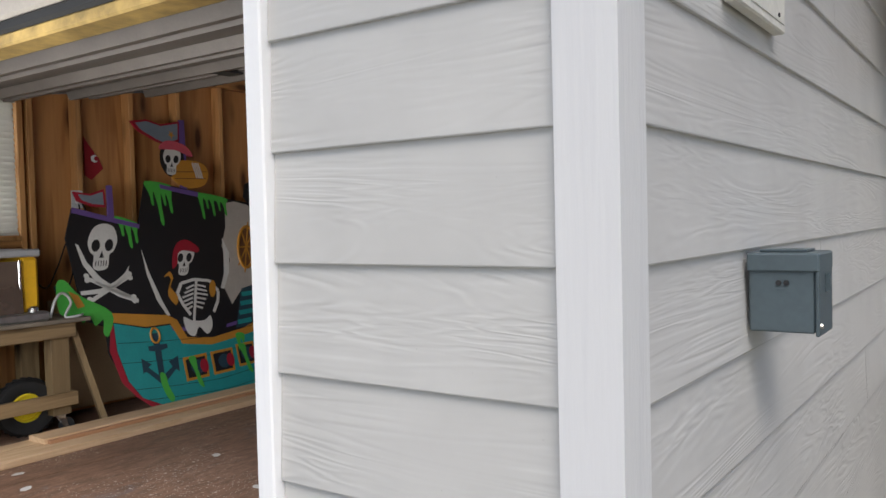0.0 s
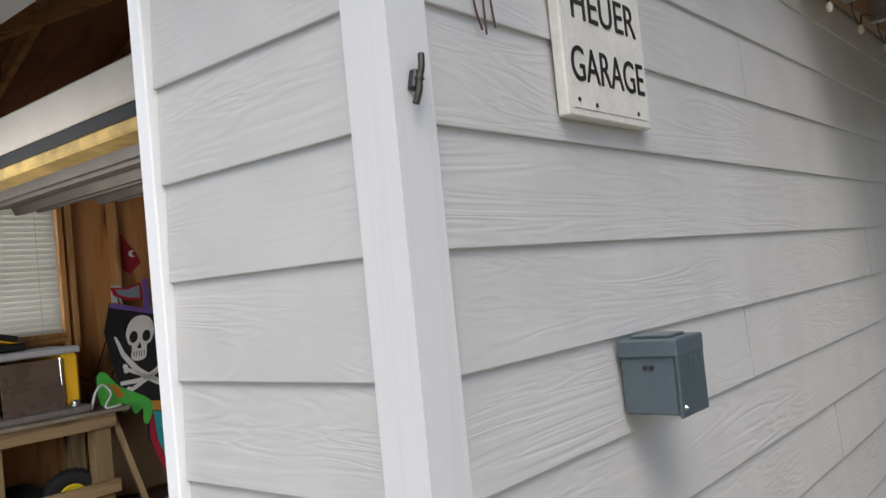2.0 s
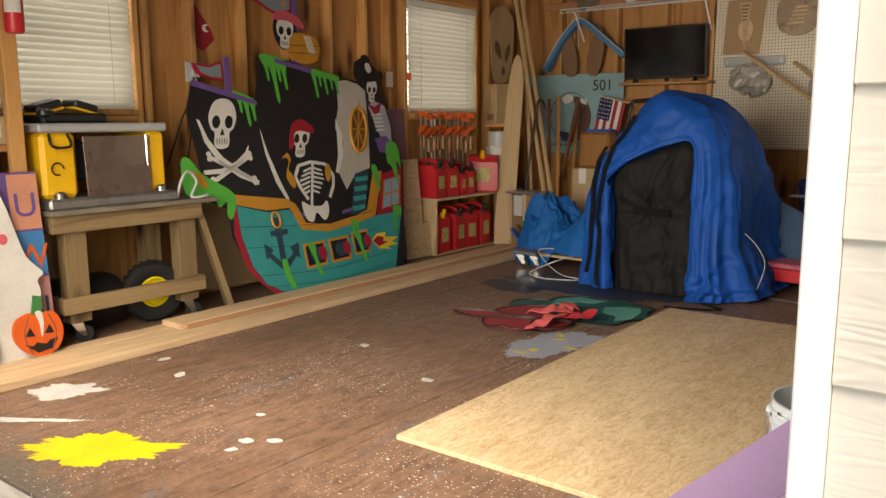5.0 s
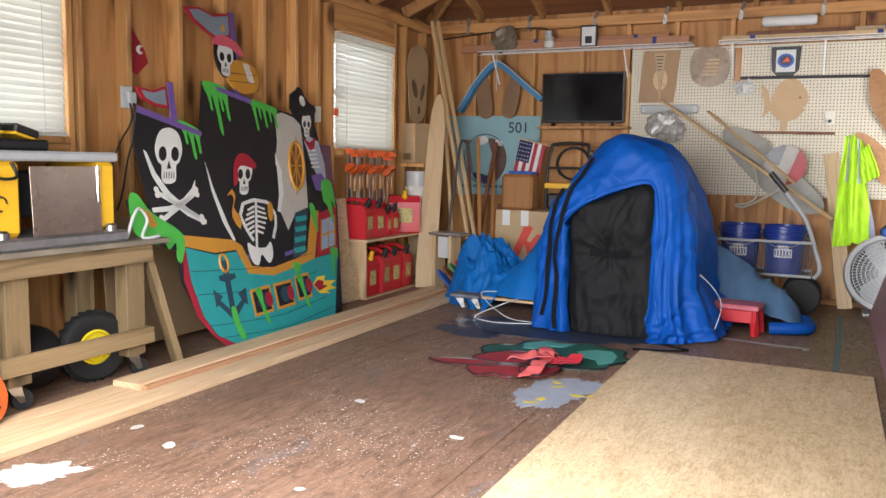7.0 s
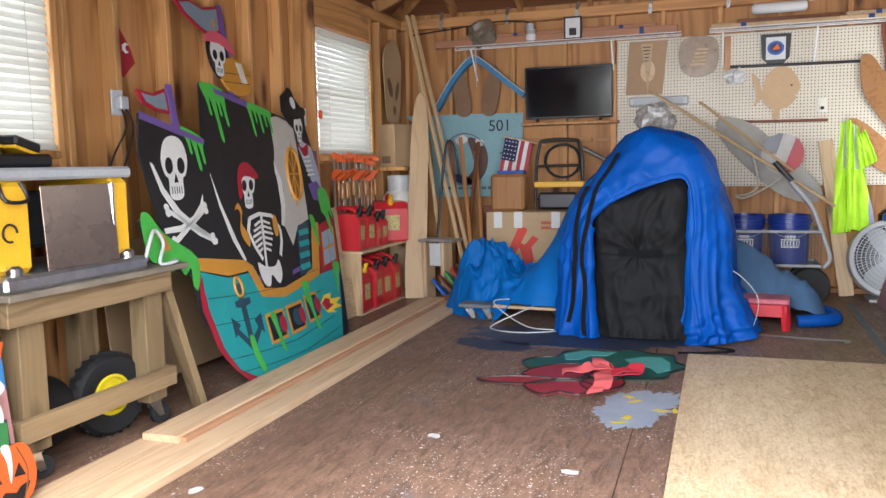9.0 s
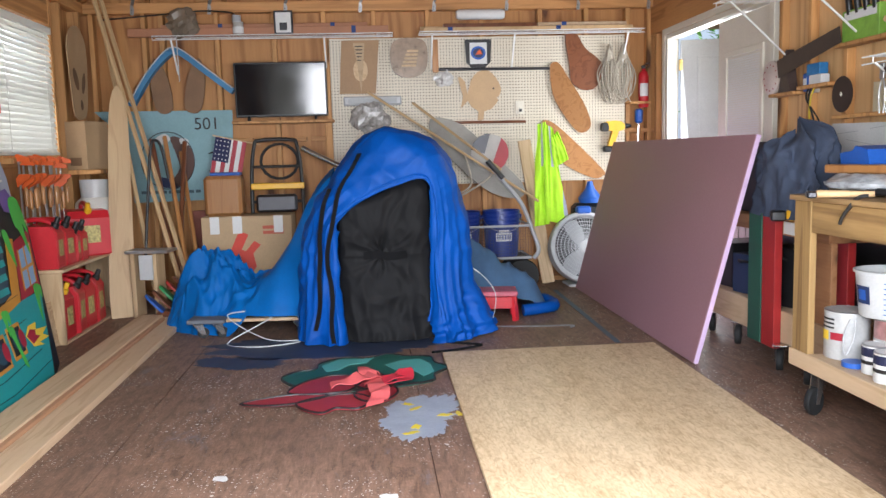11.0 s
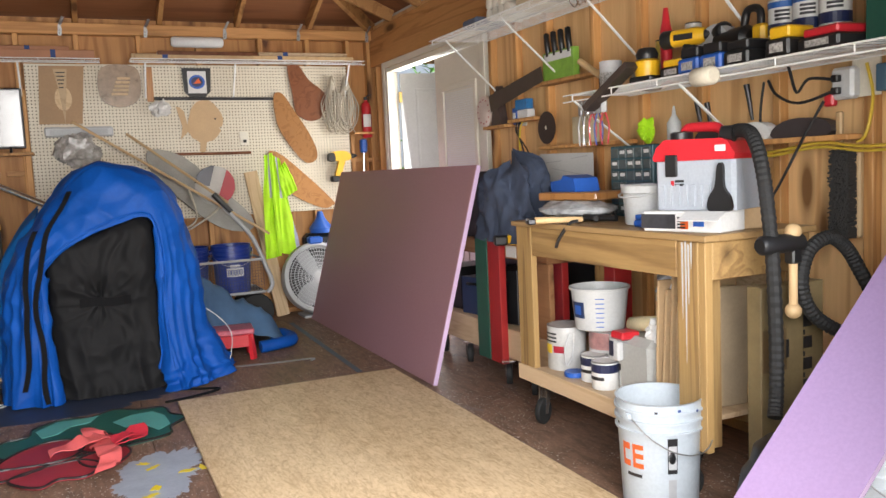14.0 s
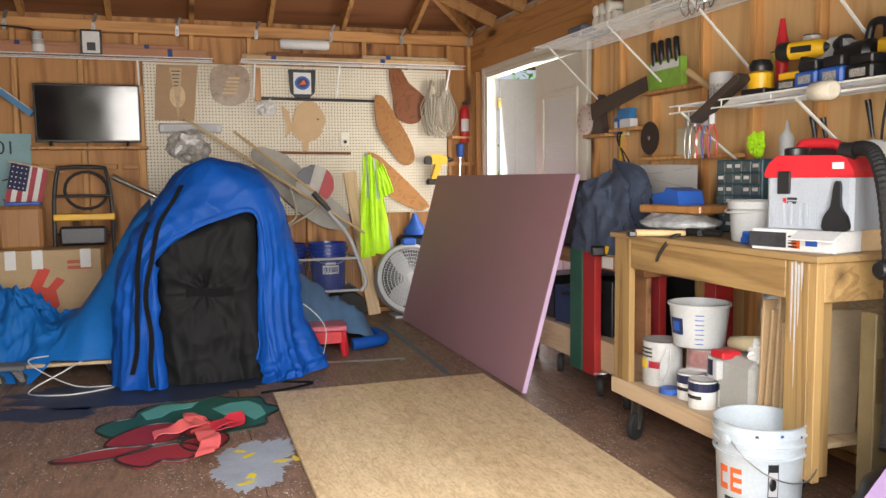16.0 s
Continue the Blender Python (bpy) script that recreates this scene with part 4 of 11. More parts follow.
body = [(-0.21, 1.39), (0.26, 1.27), (0.385, 1.59), (0.58, 1.57), (1.1, 1.48), (1.31, 1.45), (1.40, 1.40), (1.40, 1.1), (1.62, 0.98), (1.66, 0.80), (1.42, 0.05), (1.33, 0.015), (0.2, 0.012), (-0.05, 0.21), (-0.14, 0.45), (-0.13, 0.62), (-0.40, 0.72), (-0.42, 0.90), (-0.34, 0.93), (-0.27, 0.84), (-0.29, 1.2)]
part("board", Geo().prism(body, 0, 0.012), PAINT["black"], ship, "black painted plywood")
flat("hull", [(-0.07, 0.63), (0.16, 0.57), (0.36, 0.57), (0.44, 0.43), (0.70, 0.40), (1.0, 0.42), (1.22, 0.45), (1.52, 0.46), (1.30, 0.022), (0.86, 0.02), (0.23, 0.03), (0.04, 0.13), (-0.04, 0.25), (-0.08, 0.45)], "teal")
flat("keel", [(-0.09, 0.64), (-0.075, 0.63), (-0.085, 0.45), (-0.045, 0.25), (0.035, 0.13), (0.225, 0.03), (0.13, 0.03), (0.0, 0.14), (-0.09, 0.25), (-0.135, 0.46)], "red", 0.0132)
flat("rail", [(-0.09, 0.70), (-0.09, 0.64), (0.16, 0.58), (0.36, 0.58), (0.43, 0.43), (0.68, 0.39), (1.0, 0.42), (1.2, 0.45), (1.38, 0.77), (1.28, 0.78), (1.12, 0.50), (0.98, 0.47), (0.70, 0.44), (0.48, 0.47), (0.42, 0.60), (0.35, 0.64)], "gold", 0.0142)
flat("cabin", [(1.37, 0.75), (1.64, 0.80), (1.53, 0.47), (1.22, 0.45)], "red", 0.0132)
wn_ = flat("cabin_window", [(1.39, 0.70), (1.58, 0.725), (1.50, 0.515), (1.31, 0.495)], "sky", 0.0146)
for a, b, c, d in ((1.30, 0.49, 1.39, 0.705), (1.40, 0.50, 1.485, 0.715), (1.50, 0.51, 1.585, 0.73), (1.345, 0.595, 1.545, 0.615)):
    part("mullion", Geo().slat((a, b, 0.0165), (c, d, 0.0165), 0.016, 0.0014), PAINT["gold"], wn_)
st = flat("steps", [(1.07, 0.77), (1.23, 0.79), (1.09, 0.48), (0.94, 0.48)], "slate", 0.0132)
for k in range(4):
    a = 0.52 + k * 0.068
    part("step", Geo().slat((0.95 + (a - 0.48) * 0.46, a, 0.0152), (1.09 + (a - 0.48) * 0.46, a + 0.006, 0.0152), 0.034, 0.001), PAINT["teal"], st)
flat("slime", [(-0.41, 0.91), (-0.35, 0.93), (-0.27, 0.83), (-0.07, 0.70), (-0.12, 0.56), (-0.155, 0.575), (-0.14, 0.66), (-0.20, 0.63), (-0.23, 0.69), (-0.28, 0.655), (-0.31, 0.70), (-0.42, 0.73)], "green", 0.0152, 4)
flat("rail_end", [(-0.34, 0.86), (-0.28, 0.83), (-0.25, 0.76), (-0.30, 0.75)], "gold", 0.0166)
drips((0.38, 1.59), (0.59, 1.57), 0.075, ((0.16, 0.10, 0.012), (0.42, 0.24, 0.017), (0.66, 0.09, 0.012), (0.88, 0.14, 0.014)))
drips((0.83, 1.52), (1.10, 1.48), 0.045, ((0.08, 0.16, 0.013), (0.28, 0.07, 0.010), (0.47, 0.12, 0.012), (0.70, 0.07, 0.010), (0.90, 0.10, 0.012)))
drips((0.09, 1.34), (0.25, 1.29), 0.05, ((0.22, 0.08, 0.012), (0.52, 0.15, 0.014), (0.84, 0.10, 0.012)))
flat("slime", [(0.92, 0.44), (1.0, 0.43), (0.98, 0.36), (0.96, 0.40), (0.93, 0.31), (0.92, 0.38)], "green", 0.0165, 3)
flat("slime", [(1.50, 0.98), (1.63, 0.97), (1.62, 0.78), (1.58, 0.84), (1.55, 0.66), (1.51, 0.80), (1.47, 0.84)], "green", 0.0165, 3)
flat("slime", [(1.43, 0.50), (1.52, 0.49), (1.50, 0.42), (1.47, 0.44), (1.40, 0.30), (1.41, 0.42)], "green", 0.0165, 3)
flat("slime", [(1.27, 0.82), (1.33, 0.80), (1.31, 0.62), (1.27, 0.72)], "green", 0.0165, 3)
flat("torn_sail", [(1.08, 1.44), (1.18, 1.455), (1.31, 1.43), (1.38, 1.38), (1.33, 1.09), (1.25, 0.80), (1.08, 0.77), (0.95, 0.66), (0.90, 0.80), (1.02, 1.0), (0.96, 1.1), (1.04, 1.25)], "grey", 0.0132)
flat("pennant", [(0.36, 2.03), (0.50, 2.055), (0.62, 2.03), (0.80, 2.07), (0.76, 1.91), (0.64, 1.87), (0.55, 1.90), (0.42, 1.96)], "red", 0.0, 0, 0.012)
flat("pennant_face", [(0.40, 2.02), (0.50, 2.04), (0.62, 2.015), (0.78, 2.05), (0.75, 1.925), (0.64, 1.885), (0.56, 1.91), (0.44, 1.97)], "flag")
flat("star", [(0.69, 1.985), (0.70, 1.965), (0.715, 1.985), (0.71, 1.96), (0.73, 1.95), (0.705, 1.945), (0.695, 1.92), (0.69, 1.945), (0.67, 1.95), (0.685, 1.96)], "gold", 0.0140)
flat("mast", [(0.80, 2.08), (0.85, 2.085), (0.80, 1.80), (0.74, 1.50), (0.68, 1.50)], "purple", 0.0, 0, 0.011)
flat("small_pennant", [(-0.18, 1.50), (-0.06, 1.49), (0.05, 1.525), (0.04, 1.40), (-0.06, 1.405), (-0.16, 1.44)], "red", 0.0, 0, 0.012)
flat("pennant_face", [(-0.15, 1.485), (-0.06, 1.475), (0.035, 1.505), (0.025, 1.415), (-0.06, 1.42), (-0.13, 1.445)], "flag")
flat("small_mast", [(0.075, 1.55), (0.115, 1.55), (0.085, 1.33), (0.04, 1.33)], "purple", 0.0, 0, 0.013)
flat("yard", [(-0.21, 1.395), (0.27, 1.28), (0.26, 1.25), (-0.22, 1.36)], "purple", 0.0125, 0, 0.004)
flat("yard", [(0.50, 1.57), (0.84, 1.52), (0.83, 1.485), (0.50, 1.54)], "purple", 0.0125, 0, 0.004)
flat("yard", [(0.36, 0.56), (0.50, 0.535), (0.50, 0.51), (0.37, 0.53)], "purple")
flat("yard", [(0.86, 0.52), (1.08, 0.545), (1.07, 0.515), (0.85, 0.495)], "purple")


def skull(cx, cy, r, lean, parent_name="skull", w=0.0135):
    """A plain painted skull: dome, jaw, sockets, nose and teeth."""
    m = Matrix.Translation((cx, cy, 0)) @ Matrix(((1, lean, 0, 0), (0, 1, 0, 0), (0, 0, 1, 0), (0, 0, 0, 1)))
    s = part(parent_name, Geo().prism(spline([(-0.8 * r, 0.25 * r), (-0.55 * r, 0.9 * r), (0, 1.1 * r), (0.55 * r, 0.9 * r), (0.8 * r, 0.25 * r), (0.62 * r, -0.3 * r), (0.42 * r, -0.45 * r), (0.4 * r, -1.05 * r), (0, -1.2 * r), (-0.4 * r, -1.05 * r), (-0.42 * r, -0.45 * r), (-0.62 * r, -0.3 * r)], 3), w, w + 0.0012, m), PAINT["white"], ship)
    for e in (-1, 1):
        part("eye_socket", Geo().prism(oval(e * 0.36 * r, 0.02 * r, 0.23 * r, 0.3 * r, 14), w + 0.0013, w + 0.002, m), PAINT["black"], s)
    part("nose", Geo().prism([(0, -0.25 * r), (0.13 * r, -0.58 * r), (-0.13 * r, -0.58 * r)], w + 0.0013, w + 0.002, m), PAINT["black"], s)
    g = Geo()
    for i in range(-2, 3):
        g.prism([(i * 0.14 * r - 0.02 * r, -0.72 * r), (i * 0.14 * r + 0.025 * r, -0.72 * r), (i * 0.14 * r + 0.02 * r, -0.98 * r), (i * 0.14 * r - 0.02 * r, -0.98 * r)], w + 0.0013, w + 0.002, m)
    part("teeth_gaps", g, PAINT["black"], s)
    return s, m


def bone(name, pts, width, colour="white", w=0.0140):
    g = Geo()
    for a, b in zip(pts, pts[1:]):
        g.slat((*a, w), (*b, w), width, 0.0012)
    return part(name, g, PAINT[colour], ship)


skull(-0.045, 1.14, 0.135, 0.3)
flat("cutlass", [(-0.235, 1.16), (-0.21, 1.02), (-0.13, 0.89), (0.0, 0.80), (0.14, 0.745), (0.15, 0.77), (0.02, 0.84), (-0.10, 0.93), (-0.18, 1.04), (-0.215, 1.15)], "white", 0.0146)
flat("cutlass", [(0.125, 1.0), (0.10, 0.93), (0.02, 0.875), (-0.12, 0.83), (-0.26, 0.83), (-0.26, 0.855), (-0.12, 0.86), (0.0, 0.90), (0.08, 0.95)], "white", 0.0146)
for (ax, ay), (bx_, by_) in (((-0.20, 0.935), (0.115, 0.775)), ((-0.205, 0.785), (0.115, 0.93))):
    cbone = bone("crossbone", [(ax, ay), (bx_, by_)], 0.026, w=0.0152)
    for ex, ey in ((ax, ay), (bx_, by_)):
        for d in (-0.014, 0.014):
            part("knuckle", Geo().prism(oval(ex, ey + d, 0.019, 0.017, 12), 0.0148, 0.0162), PAINT["white"], cbone)
flat("sword", [(0.245, 1.10), (0.27, 0.95), (0.33, 0.75), (0.375, 0.635), (0.35, 0.635), (0.29, 0.75), (0.25, 0.93)], "white", 0.0140)
flat("sword", [(0.98, 1.17), (1.02, 1.05), (0.98, 0.90), (0.90, 0.78), (0.87, 0.79), (0.93, 0.90), (0.965, 1.05)], "white", 0.0146)
skull(0.595, 1.03, 0.105, 0.35)
flat("bandana", [(0.50, 1.07), (0.56, 1.145), (0.65, 1.16), (0.735, 1.10), (0.715, 1.065), (0.60, 1.085), (0.54, 1.06), (0.52, 0.99), (0.47, 0.96)], "red", 0.0158, 3)
for k in range(6):
    z = 0.83 - k * 0.03
    wd = 0.115 - abs(k - 2) * 0.013
    cx = 0.615 + (z - 0.75) * 0.35
    for e in (-1, 1):
        part("rib", Geo().slat((cx + e * 0.012, z, 0.0143), (cx + e * wd, z - 0.022, 0.0143), 0.014, 0.001), PAINT["white"], ship)
bone("spine", [(0.66, 0.87), (0.62, 0.74), (0.575, 0.60), (0.56, 0.54)], 0.022)
bone("collarbone", [(0.52, 0.85), (0.64, 0.87), (0.78, 0.85)], 0.022)
bone("arm_bone", [(0.52, 0.85), (0.47, 0.78), (0.50, 0.70), (0.55, 0.62)], 0.026)
bone("arm_bone", [(0.78, 0.85), (0.84, 0.77), (0.82, 0.70), (0.76, 0.62)], 0.026)
flat("pelvis", [(0.48, 0.61), (0.55, 0.58), (0.66, 0.57), (0.72, 0.60), (0.72, 0.52), (0.66, 0.47), (0.60, 0.53), (0.55, 0.47), (0.49, 0.50)], "white", 0.0150, 3)
flat("hook", [(0.38, 0.90), (0.44, 0.94), (0.46, 0.89), (0.42, 0.83), (0.47, 0.76), (0.44, 0.70), (0.39, 0.77), (0.41, 0.83), (0.44, 0.88), (0.42, 0.91)], "gold", 0.0146, 2)
flat("mug", oval(0.79, 0.79, 0.03, 0.065, 14, -0.3), "gold", 0.0152)
nest = flat("crows_nest", [(0.62, 1.72), (0.76, 1.765), (0.93, 1.755), (0.98, 1.68), (0.92, 1.58), (0.77, 1.55), (0.66, 1.60)], "gold", 0.0, 3, 0.013)
for k in range(2):
    part("plank_line", Geo().slat((0.64 + k * 0.01, 1.67 - k * 0.05, 0.0138), (0.965 - k * 0.02, 1.685 - k * 0.055, 0.0138), 0.006, 0.001), PAINT["brown"], nest)
flat("backing", oval(0.67, 1.77, 0.105, 0.14, 18, -0.3), "black", 0.0, 0, 0.0125)
skull(0.66, 1.765, 0.1, 0.3, "lookout_skull")
flat("bandana", [(0.57, 1.84), (0.62, 1.90), (0.72, 1.905), (0.82, 1.87), (0.86, 1.80), (0.80, 1.81), (0.70, 1.84)], "pink", 0.0, 2, 0.018)
for k in range(4):
    part("finger_bone", Geo().slat((0.84 + 0.018 * k, 1.75, 0.0145), (0.86 + 0.018 * k, 1.63, 0.0145), 0.011, 0.001), PAINT["white"], ship)
flat("mate_board", [(1.30, 1.50), (1.34, 1.60), (1.46, 1.655), (1.52, 1.60), (1.62, 1.52), (1.58, 1.40), (1.60, 1.20), (1.58, 0.97), (1.30, 0.97), (1.34, 1.25), (1.36, 1.40)], "black", 0.0, 0, 0.0122)
skull(1.465, 1.39, 0.078, 0.35, "mate_skull")
flat("hat", [(1.29, 1.49), (1.33, 1.54), (1.38, 1.56), (1.42, 1.65), (1.50, 1.65), (1.53, 1.55), (1.62, 1.54), (1.63, 1.49), (1.46, 1.45)], "black", 0.0150, 2)
flat("hat_badge", oval(1.47, 1.56, 0.035, 0.04, 12), "white", 0.0166)
flat("coat", [(1.38, 1.26), (1.45, 1.31), (1.58, 1.27), (1.60, 1.10), (1.57, 0.98), (1.46, 1.02), (1.42, 1.12)], "wash", 0.0140)
flat("scarf", [(1.37, 1.29), (1.45, 1.26), (1.55, 1.30), (1.50, 1.22), (1.44, 1.20)], "red", 0.0152)
for k in range(5):
    part("rib", Geo().slat((1.41, 1.20 - k * 0.03, 0.0157), (1.52, 1.205 - k * 0.03, 0.0157), 0.012, 0.001), PAINT["white"], ship)
flat("breeches", [(1.38, 1.02), (1.52, 1.04), (1.58, 0.97), (1.50, 0.90), (1.40, 0.92)], "purple", 0.0150)
ring = part("wheel_rim", Geo().tube([(x, y, 0.0165) for x, y in oval(1.21, 1.09, 0.085, 0.17, 22, -0.35)], 0.012, 6, closed=True), PAINT["gold"], ship, smooth=50)
flat("wheel_disc", oval(1.21, 1.09, 0.08, 0.16, 22, -0.35), "brown", 0.0140)
for k in range(4):
    a = k * math.pi / 4
    part("spoke", Geo().slat((1.21 - 0.10 * math.cos(a) - 0.07 * math.sin(a), 1.09 - 0.2 * math.sin(a), 0.0165), (1.21 + 0.10 * math.cos(a) + 0.07 * math.sin(a), 1.09 + 0.2 * math.sin(a), 0.0165), 0.012, 0.002), PAINT["gold"], ship)
part("anchor_ring", Geo().tube([(x, y, 0.0160) for x, y in oval(0.22, 0.515, 0.035, 0.05, 16)], 0.008, 6, closed=True), PAINT["gold"], ship)
flat("anchor", [(0.19, 0.53), (0.24, 0.53), (0.245, 0.45), (0.30, 0.45), (0.30, 0.42), (0.245, 0.41), (0.235, 0.25), (0.31, 0.29), (0.29, 0.33), (0.37, 0.355), (0.36, 0.25), (0.335, 0.27), (0.21, 0.18), (0.10, 0.29), (0.075, 0.28), (0.08, 0.38), (0.15, 0.33), (0.12, 0.315), (0.19, 0.25), (0.195, 0.41), (0.15, 0.42), (0.15, 0.45), (0.195, 0.45)], "slate", 0.0150)
flat("slime", [(0.20, 0.26), (0.24, 0.25), (0.25, 0.17), (0.28, 0.08), (0.24, 0.07), (0.20, 0.17)], "green", 0.0166, 3)
for i, (u, v) in enumerate(((0.51, 0.255), (0.755, 0.26), (0.985, 0.28))):
    k = (1.0, 1.0, 0.85)[i]
    p = flat("gun_port", [(u - 0.105 * k, v + 0.08), (u + 0.105 * k, v + 0.085), (u + 0.095 * k, v - 0.08), (u - 0.105 * k, v - 0.085)], "gold", 0.0146)
    part("port_hole", Geo().prism([(u - 0.085 * k, v + 0.062), (u + 0.085 * k, v + 0.066), (u + 0.075 * k, v - 0.062), (u - 0.085 * k, v - 0.066)], 0.016, 0.017), PAINT["black"], p)
    part("cannon", Geo().prism(oval(u + 0.01, v, 0.06, 0.05), 0.0172, 0.0182), PAINT["slate"], p)
    part("muzzle", Geo().prism(oval(u + 0.065, v, 0.036, 0.048), 0.0184, 0.0195), PAINT["red"], p)
    if i != 1:
        flat("slime", [(u - 0.06, v + 0.07), (u, v + 0.07), (u, v - 0.02), (u + 0.03, v - 0.14), (u - 0.01, v - 0.12), (u - 0.03, v - 0.02)], "green", 0.0198, 3)
flat("flame", [(1.10, 0.28), (1.17, 0.32), (1.28, 0.32), (1.25, 0.285), (1.41, 0.27), (1.32, 0.245), (1.40, 0.215), (1.25, 0.215), (1.30, 0.19), (1.16, 0.21)], "yellow", 0.0170)
flat("flame_core", [(1.11, 0.275), (1.17, 0.30), (1.24, 0.285), (1.22, 0.26), (1.28, 0.245), (1.16, 0.225)], "red", 0.0184)
for k, z in enumerate((0.50, 0.37, 0.19, 0.11)):
    a0 = (-0.07, -0.07, -0.01, 0.06)[k]
    cv = [(a0 + i * 0.18, z - 0.05 * math.sin(min(1, i / 5) * 1.7) + (0.012 * (i - 4) if i > 4 else 0), 0.0141) for i in range(8)]
    part("seam", Geo().tube(cv, 0.0022, 4), PAINT["black"], ship)

# ---- covered machine under a blue tarpaulin ----
TARP = surface("blue_tarp_cloth", (0.0, 0.068, 0.34), 0.6, var=0.2, scale=4, bump=0.15, fine=60)
TARP_LIGHT = surface("paler_blue_tarp_cloth", (0.0, 0.110, 0.38), 0.65, var=0.2, scale=4, bump=0.15, fine=60)
TARP_FADED = surface("faded_blue_cloth", (0.05, 0.11, 0.20), 0.8, var=0.25, scale=5, bump=0.2, fine=160)
COVER = surface("black_cover_cloth", (0.009, 0.009, 0.010), 0.75, var=0.3, scale=7, bump=0.2, fine=120)
STRAP = surface("black_webbing", (0.004, 0.004, 0.005), 0.9)
for cloth_mat in (TARP, TARP_LIGHT, COVER, STRAP):
    cloth_mat.node_tree.nodes["Principled BSDF"].inputs["Specular IOR Level"].default_value = 0.22


def lerp_curve(c, t):
    f = t * (len(c) - 1)
    i = min(int(f), len(c) - 2)
    f -= i
    p = [c[min(max(i + d, 0), len(c) - 1)] for d in (-1, 0, 1, 2)]
    return tuple(0.5 * (2 * b + (e - a) * f + (2 * a - 5 * b + 4 * e - d) * f * f + (3 * b - a - 3 * e + d) * f ** 3) for a, b, e, d in zip(*p))


def ridge(x, y, z=0.0):
    """Sharp-crested noise, like creases in heavy cloth; 1 on a crest."""
    return 1 - 2.2 * abs(noise.noise((x, y, z)))


# hood: left foot, up over the arch, right foot; front hem to back
opening = [(-3.20, 0.01), (-3.20, 0.25), (-3.20, 0.5), (-3.205, 0.68), (-3.16, 0.765), (-3.02, 0.865), (-2.80, 0.955), (-2.635, 0.965), (-2.60, 0.72), (-2.615, 0.45), (-2.59, 0.2), (-2.55, 0.01)]
crest = [(-3.40, 0.01), (-3.39, 0.26), (-3.385, 0.50), (-3.34, 0.72), (-3.21, 0.94), (-3.05, 1.15), (-2.85, 1.255), (-2.63, 1.19), (-2.48, 1.01), (-2.41, 0.74), (-2.395, 0.38), (-2.31, 0.01)]


def between(f):
    return [(a[0] + (b[0] - a[0]) * f, a[1] + (b[1] - a[1]) * f) for a, b in zip(opening, crest)]


rows_t = [(4.80, between(-0.05)), (4.715, opening), (4.70, between(0.04)), (4.71, between(0.35)), (4.755, between(0.75)), (4.88, crest), (5.15, crest), (5.42, [(-2.93 + (x + 2.93) * 1.05, z * 0.92) for x, z in crest]), (5.66, [(-2.93 + (x + 2.93) * 1.1, z * 0.45) for x, z in crest]), (5.75, [(-2.93 + (x + 2.93) * 1.12, 0.005) for x, z in crest])]


def hood_base(u, s):
    f = s * (len(rows_t) - 1)
    i = min(int(f), len(rows_t) - 2)
    f -= i
    pts = []
    for d in (-1, 0, 1, 2):
        r = rows_t[min(max(i + d, 0), len(rows_t) - 1)]
        x, z = lerp_curve(r[1], u)
        pts.append((x, r[0], z))
    return Vector([0.5 * (2 * b + (e - a) * f + (2 * a - 5 * b + 4 * e - d) * f * f + (3 * b - a - 3 * e + d) * f ** 3) for a, b, e, d in zip(*pts)])


def tarp_pt(u, s):
    p = hood_base(u, s)
    h = 0.004
    n = (hood_base(min(u + h, 1), s) - hood_base(max(u - h, 0), s)).cross(hood_base(u, min(s + h, 1)) - hood_base(u, max(s - h, 0)))
    n = n.normalized() if n.length > 1e-9 else Vector((0, -1, 0))
    if n.y > 0.3 and s < 0.6 or n.z < -0.2:
        n = -n
    low = 1.0 - min(1.0, max(p.z, 0) / 1.1)
    side = 1 if u > 0.5 else 0
    # long folds that hang down the sides, slack swags over the top, bunched cloth at the right foot
    k = 0.045 * low ** 1.4 * ridge(s * 7 + 3 * side, u * 1.6, 5 + side) + 0.020 * low * ridge(s * 15 + u * 2, u * 3.2 + s, 2)
    k += 0.045 * (1 - low) * noise.noise((p.x * 3.2 + p.y, p.y * 2.5, p.z * 3)) + 0.022 * (1 - low) * ridge(p.x * 3.5 + p.z * 4, p.y * 5 - p.z * 2, 9) + 0.010 * ridge(p.x * 8 - p.z * 5, p.y * 7 + p.z * 6, 4)
    bunch = max(0.0, 0.34 - p.z) / 0.34 * side
    k += bunch * (0.05 * ridge(p.x * 9, p.z * 10, p.y * 8) + 0.03 * ridge(p.x * 19, p.z * 21, p.y * 15) + 0.01)
    k *= 0.25 if s < 0.12 else 1.0
    p = p + n * k
    # stitched hem and seam
    for at in (0.245, 0.52):
        p -= n * 0.006 * math.exp(-((s - at) / 0.006) ** 2)
    return (p.x, p.y, max(0.004, p.z))


tarp = thing("tarpaulin", "bright blue tarpaulin draped like a hood over a machine", "tarpaulin", (0, 0, 0))
part("drape", Geo().sheet(tarp_pt, 230, 190), TARP, tarp, smooth=80)


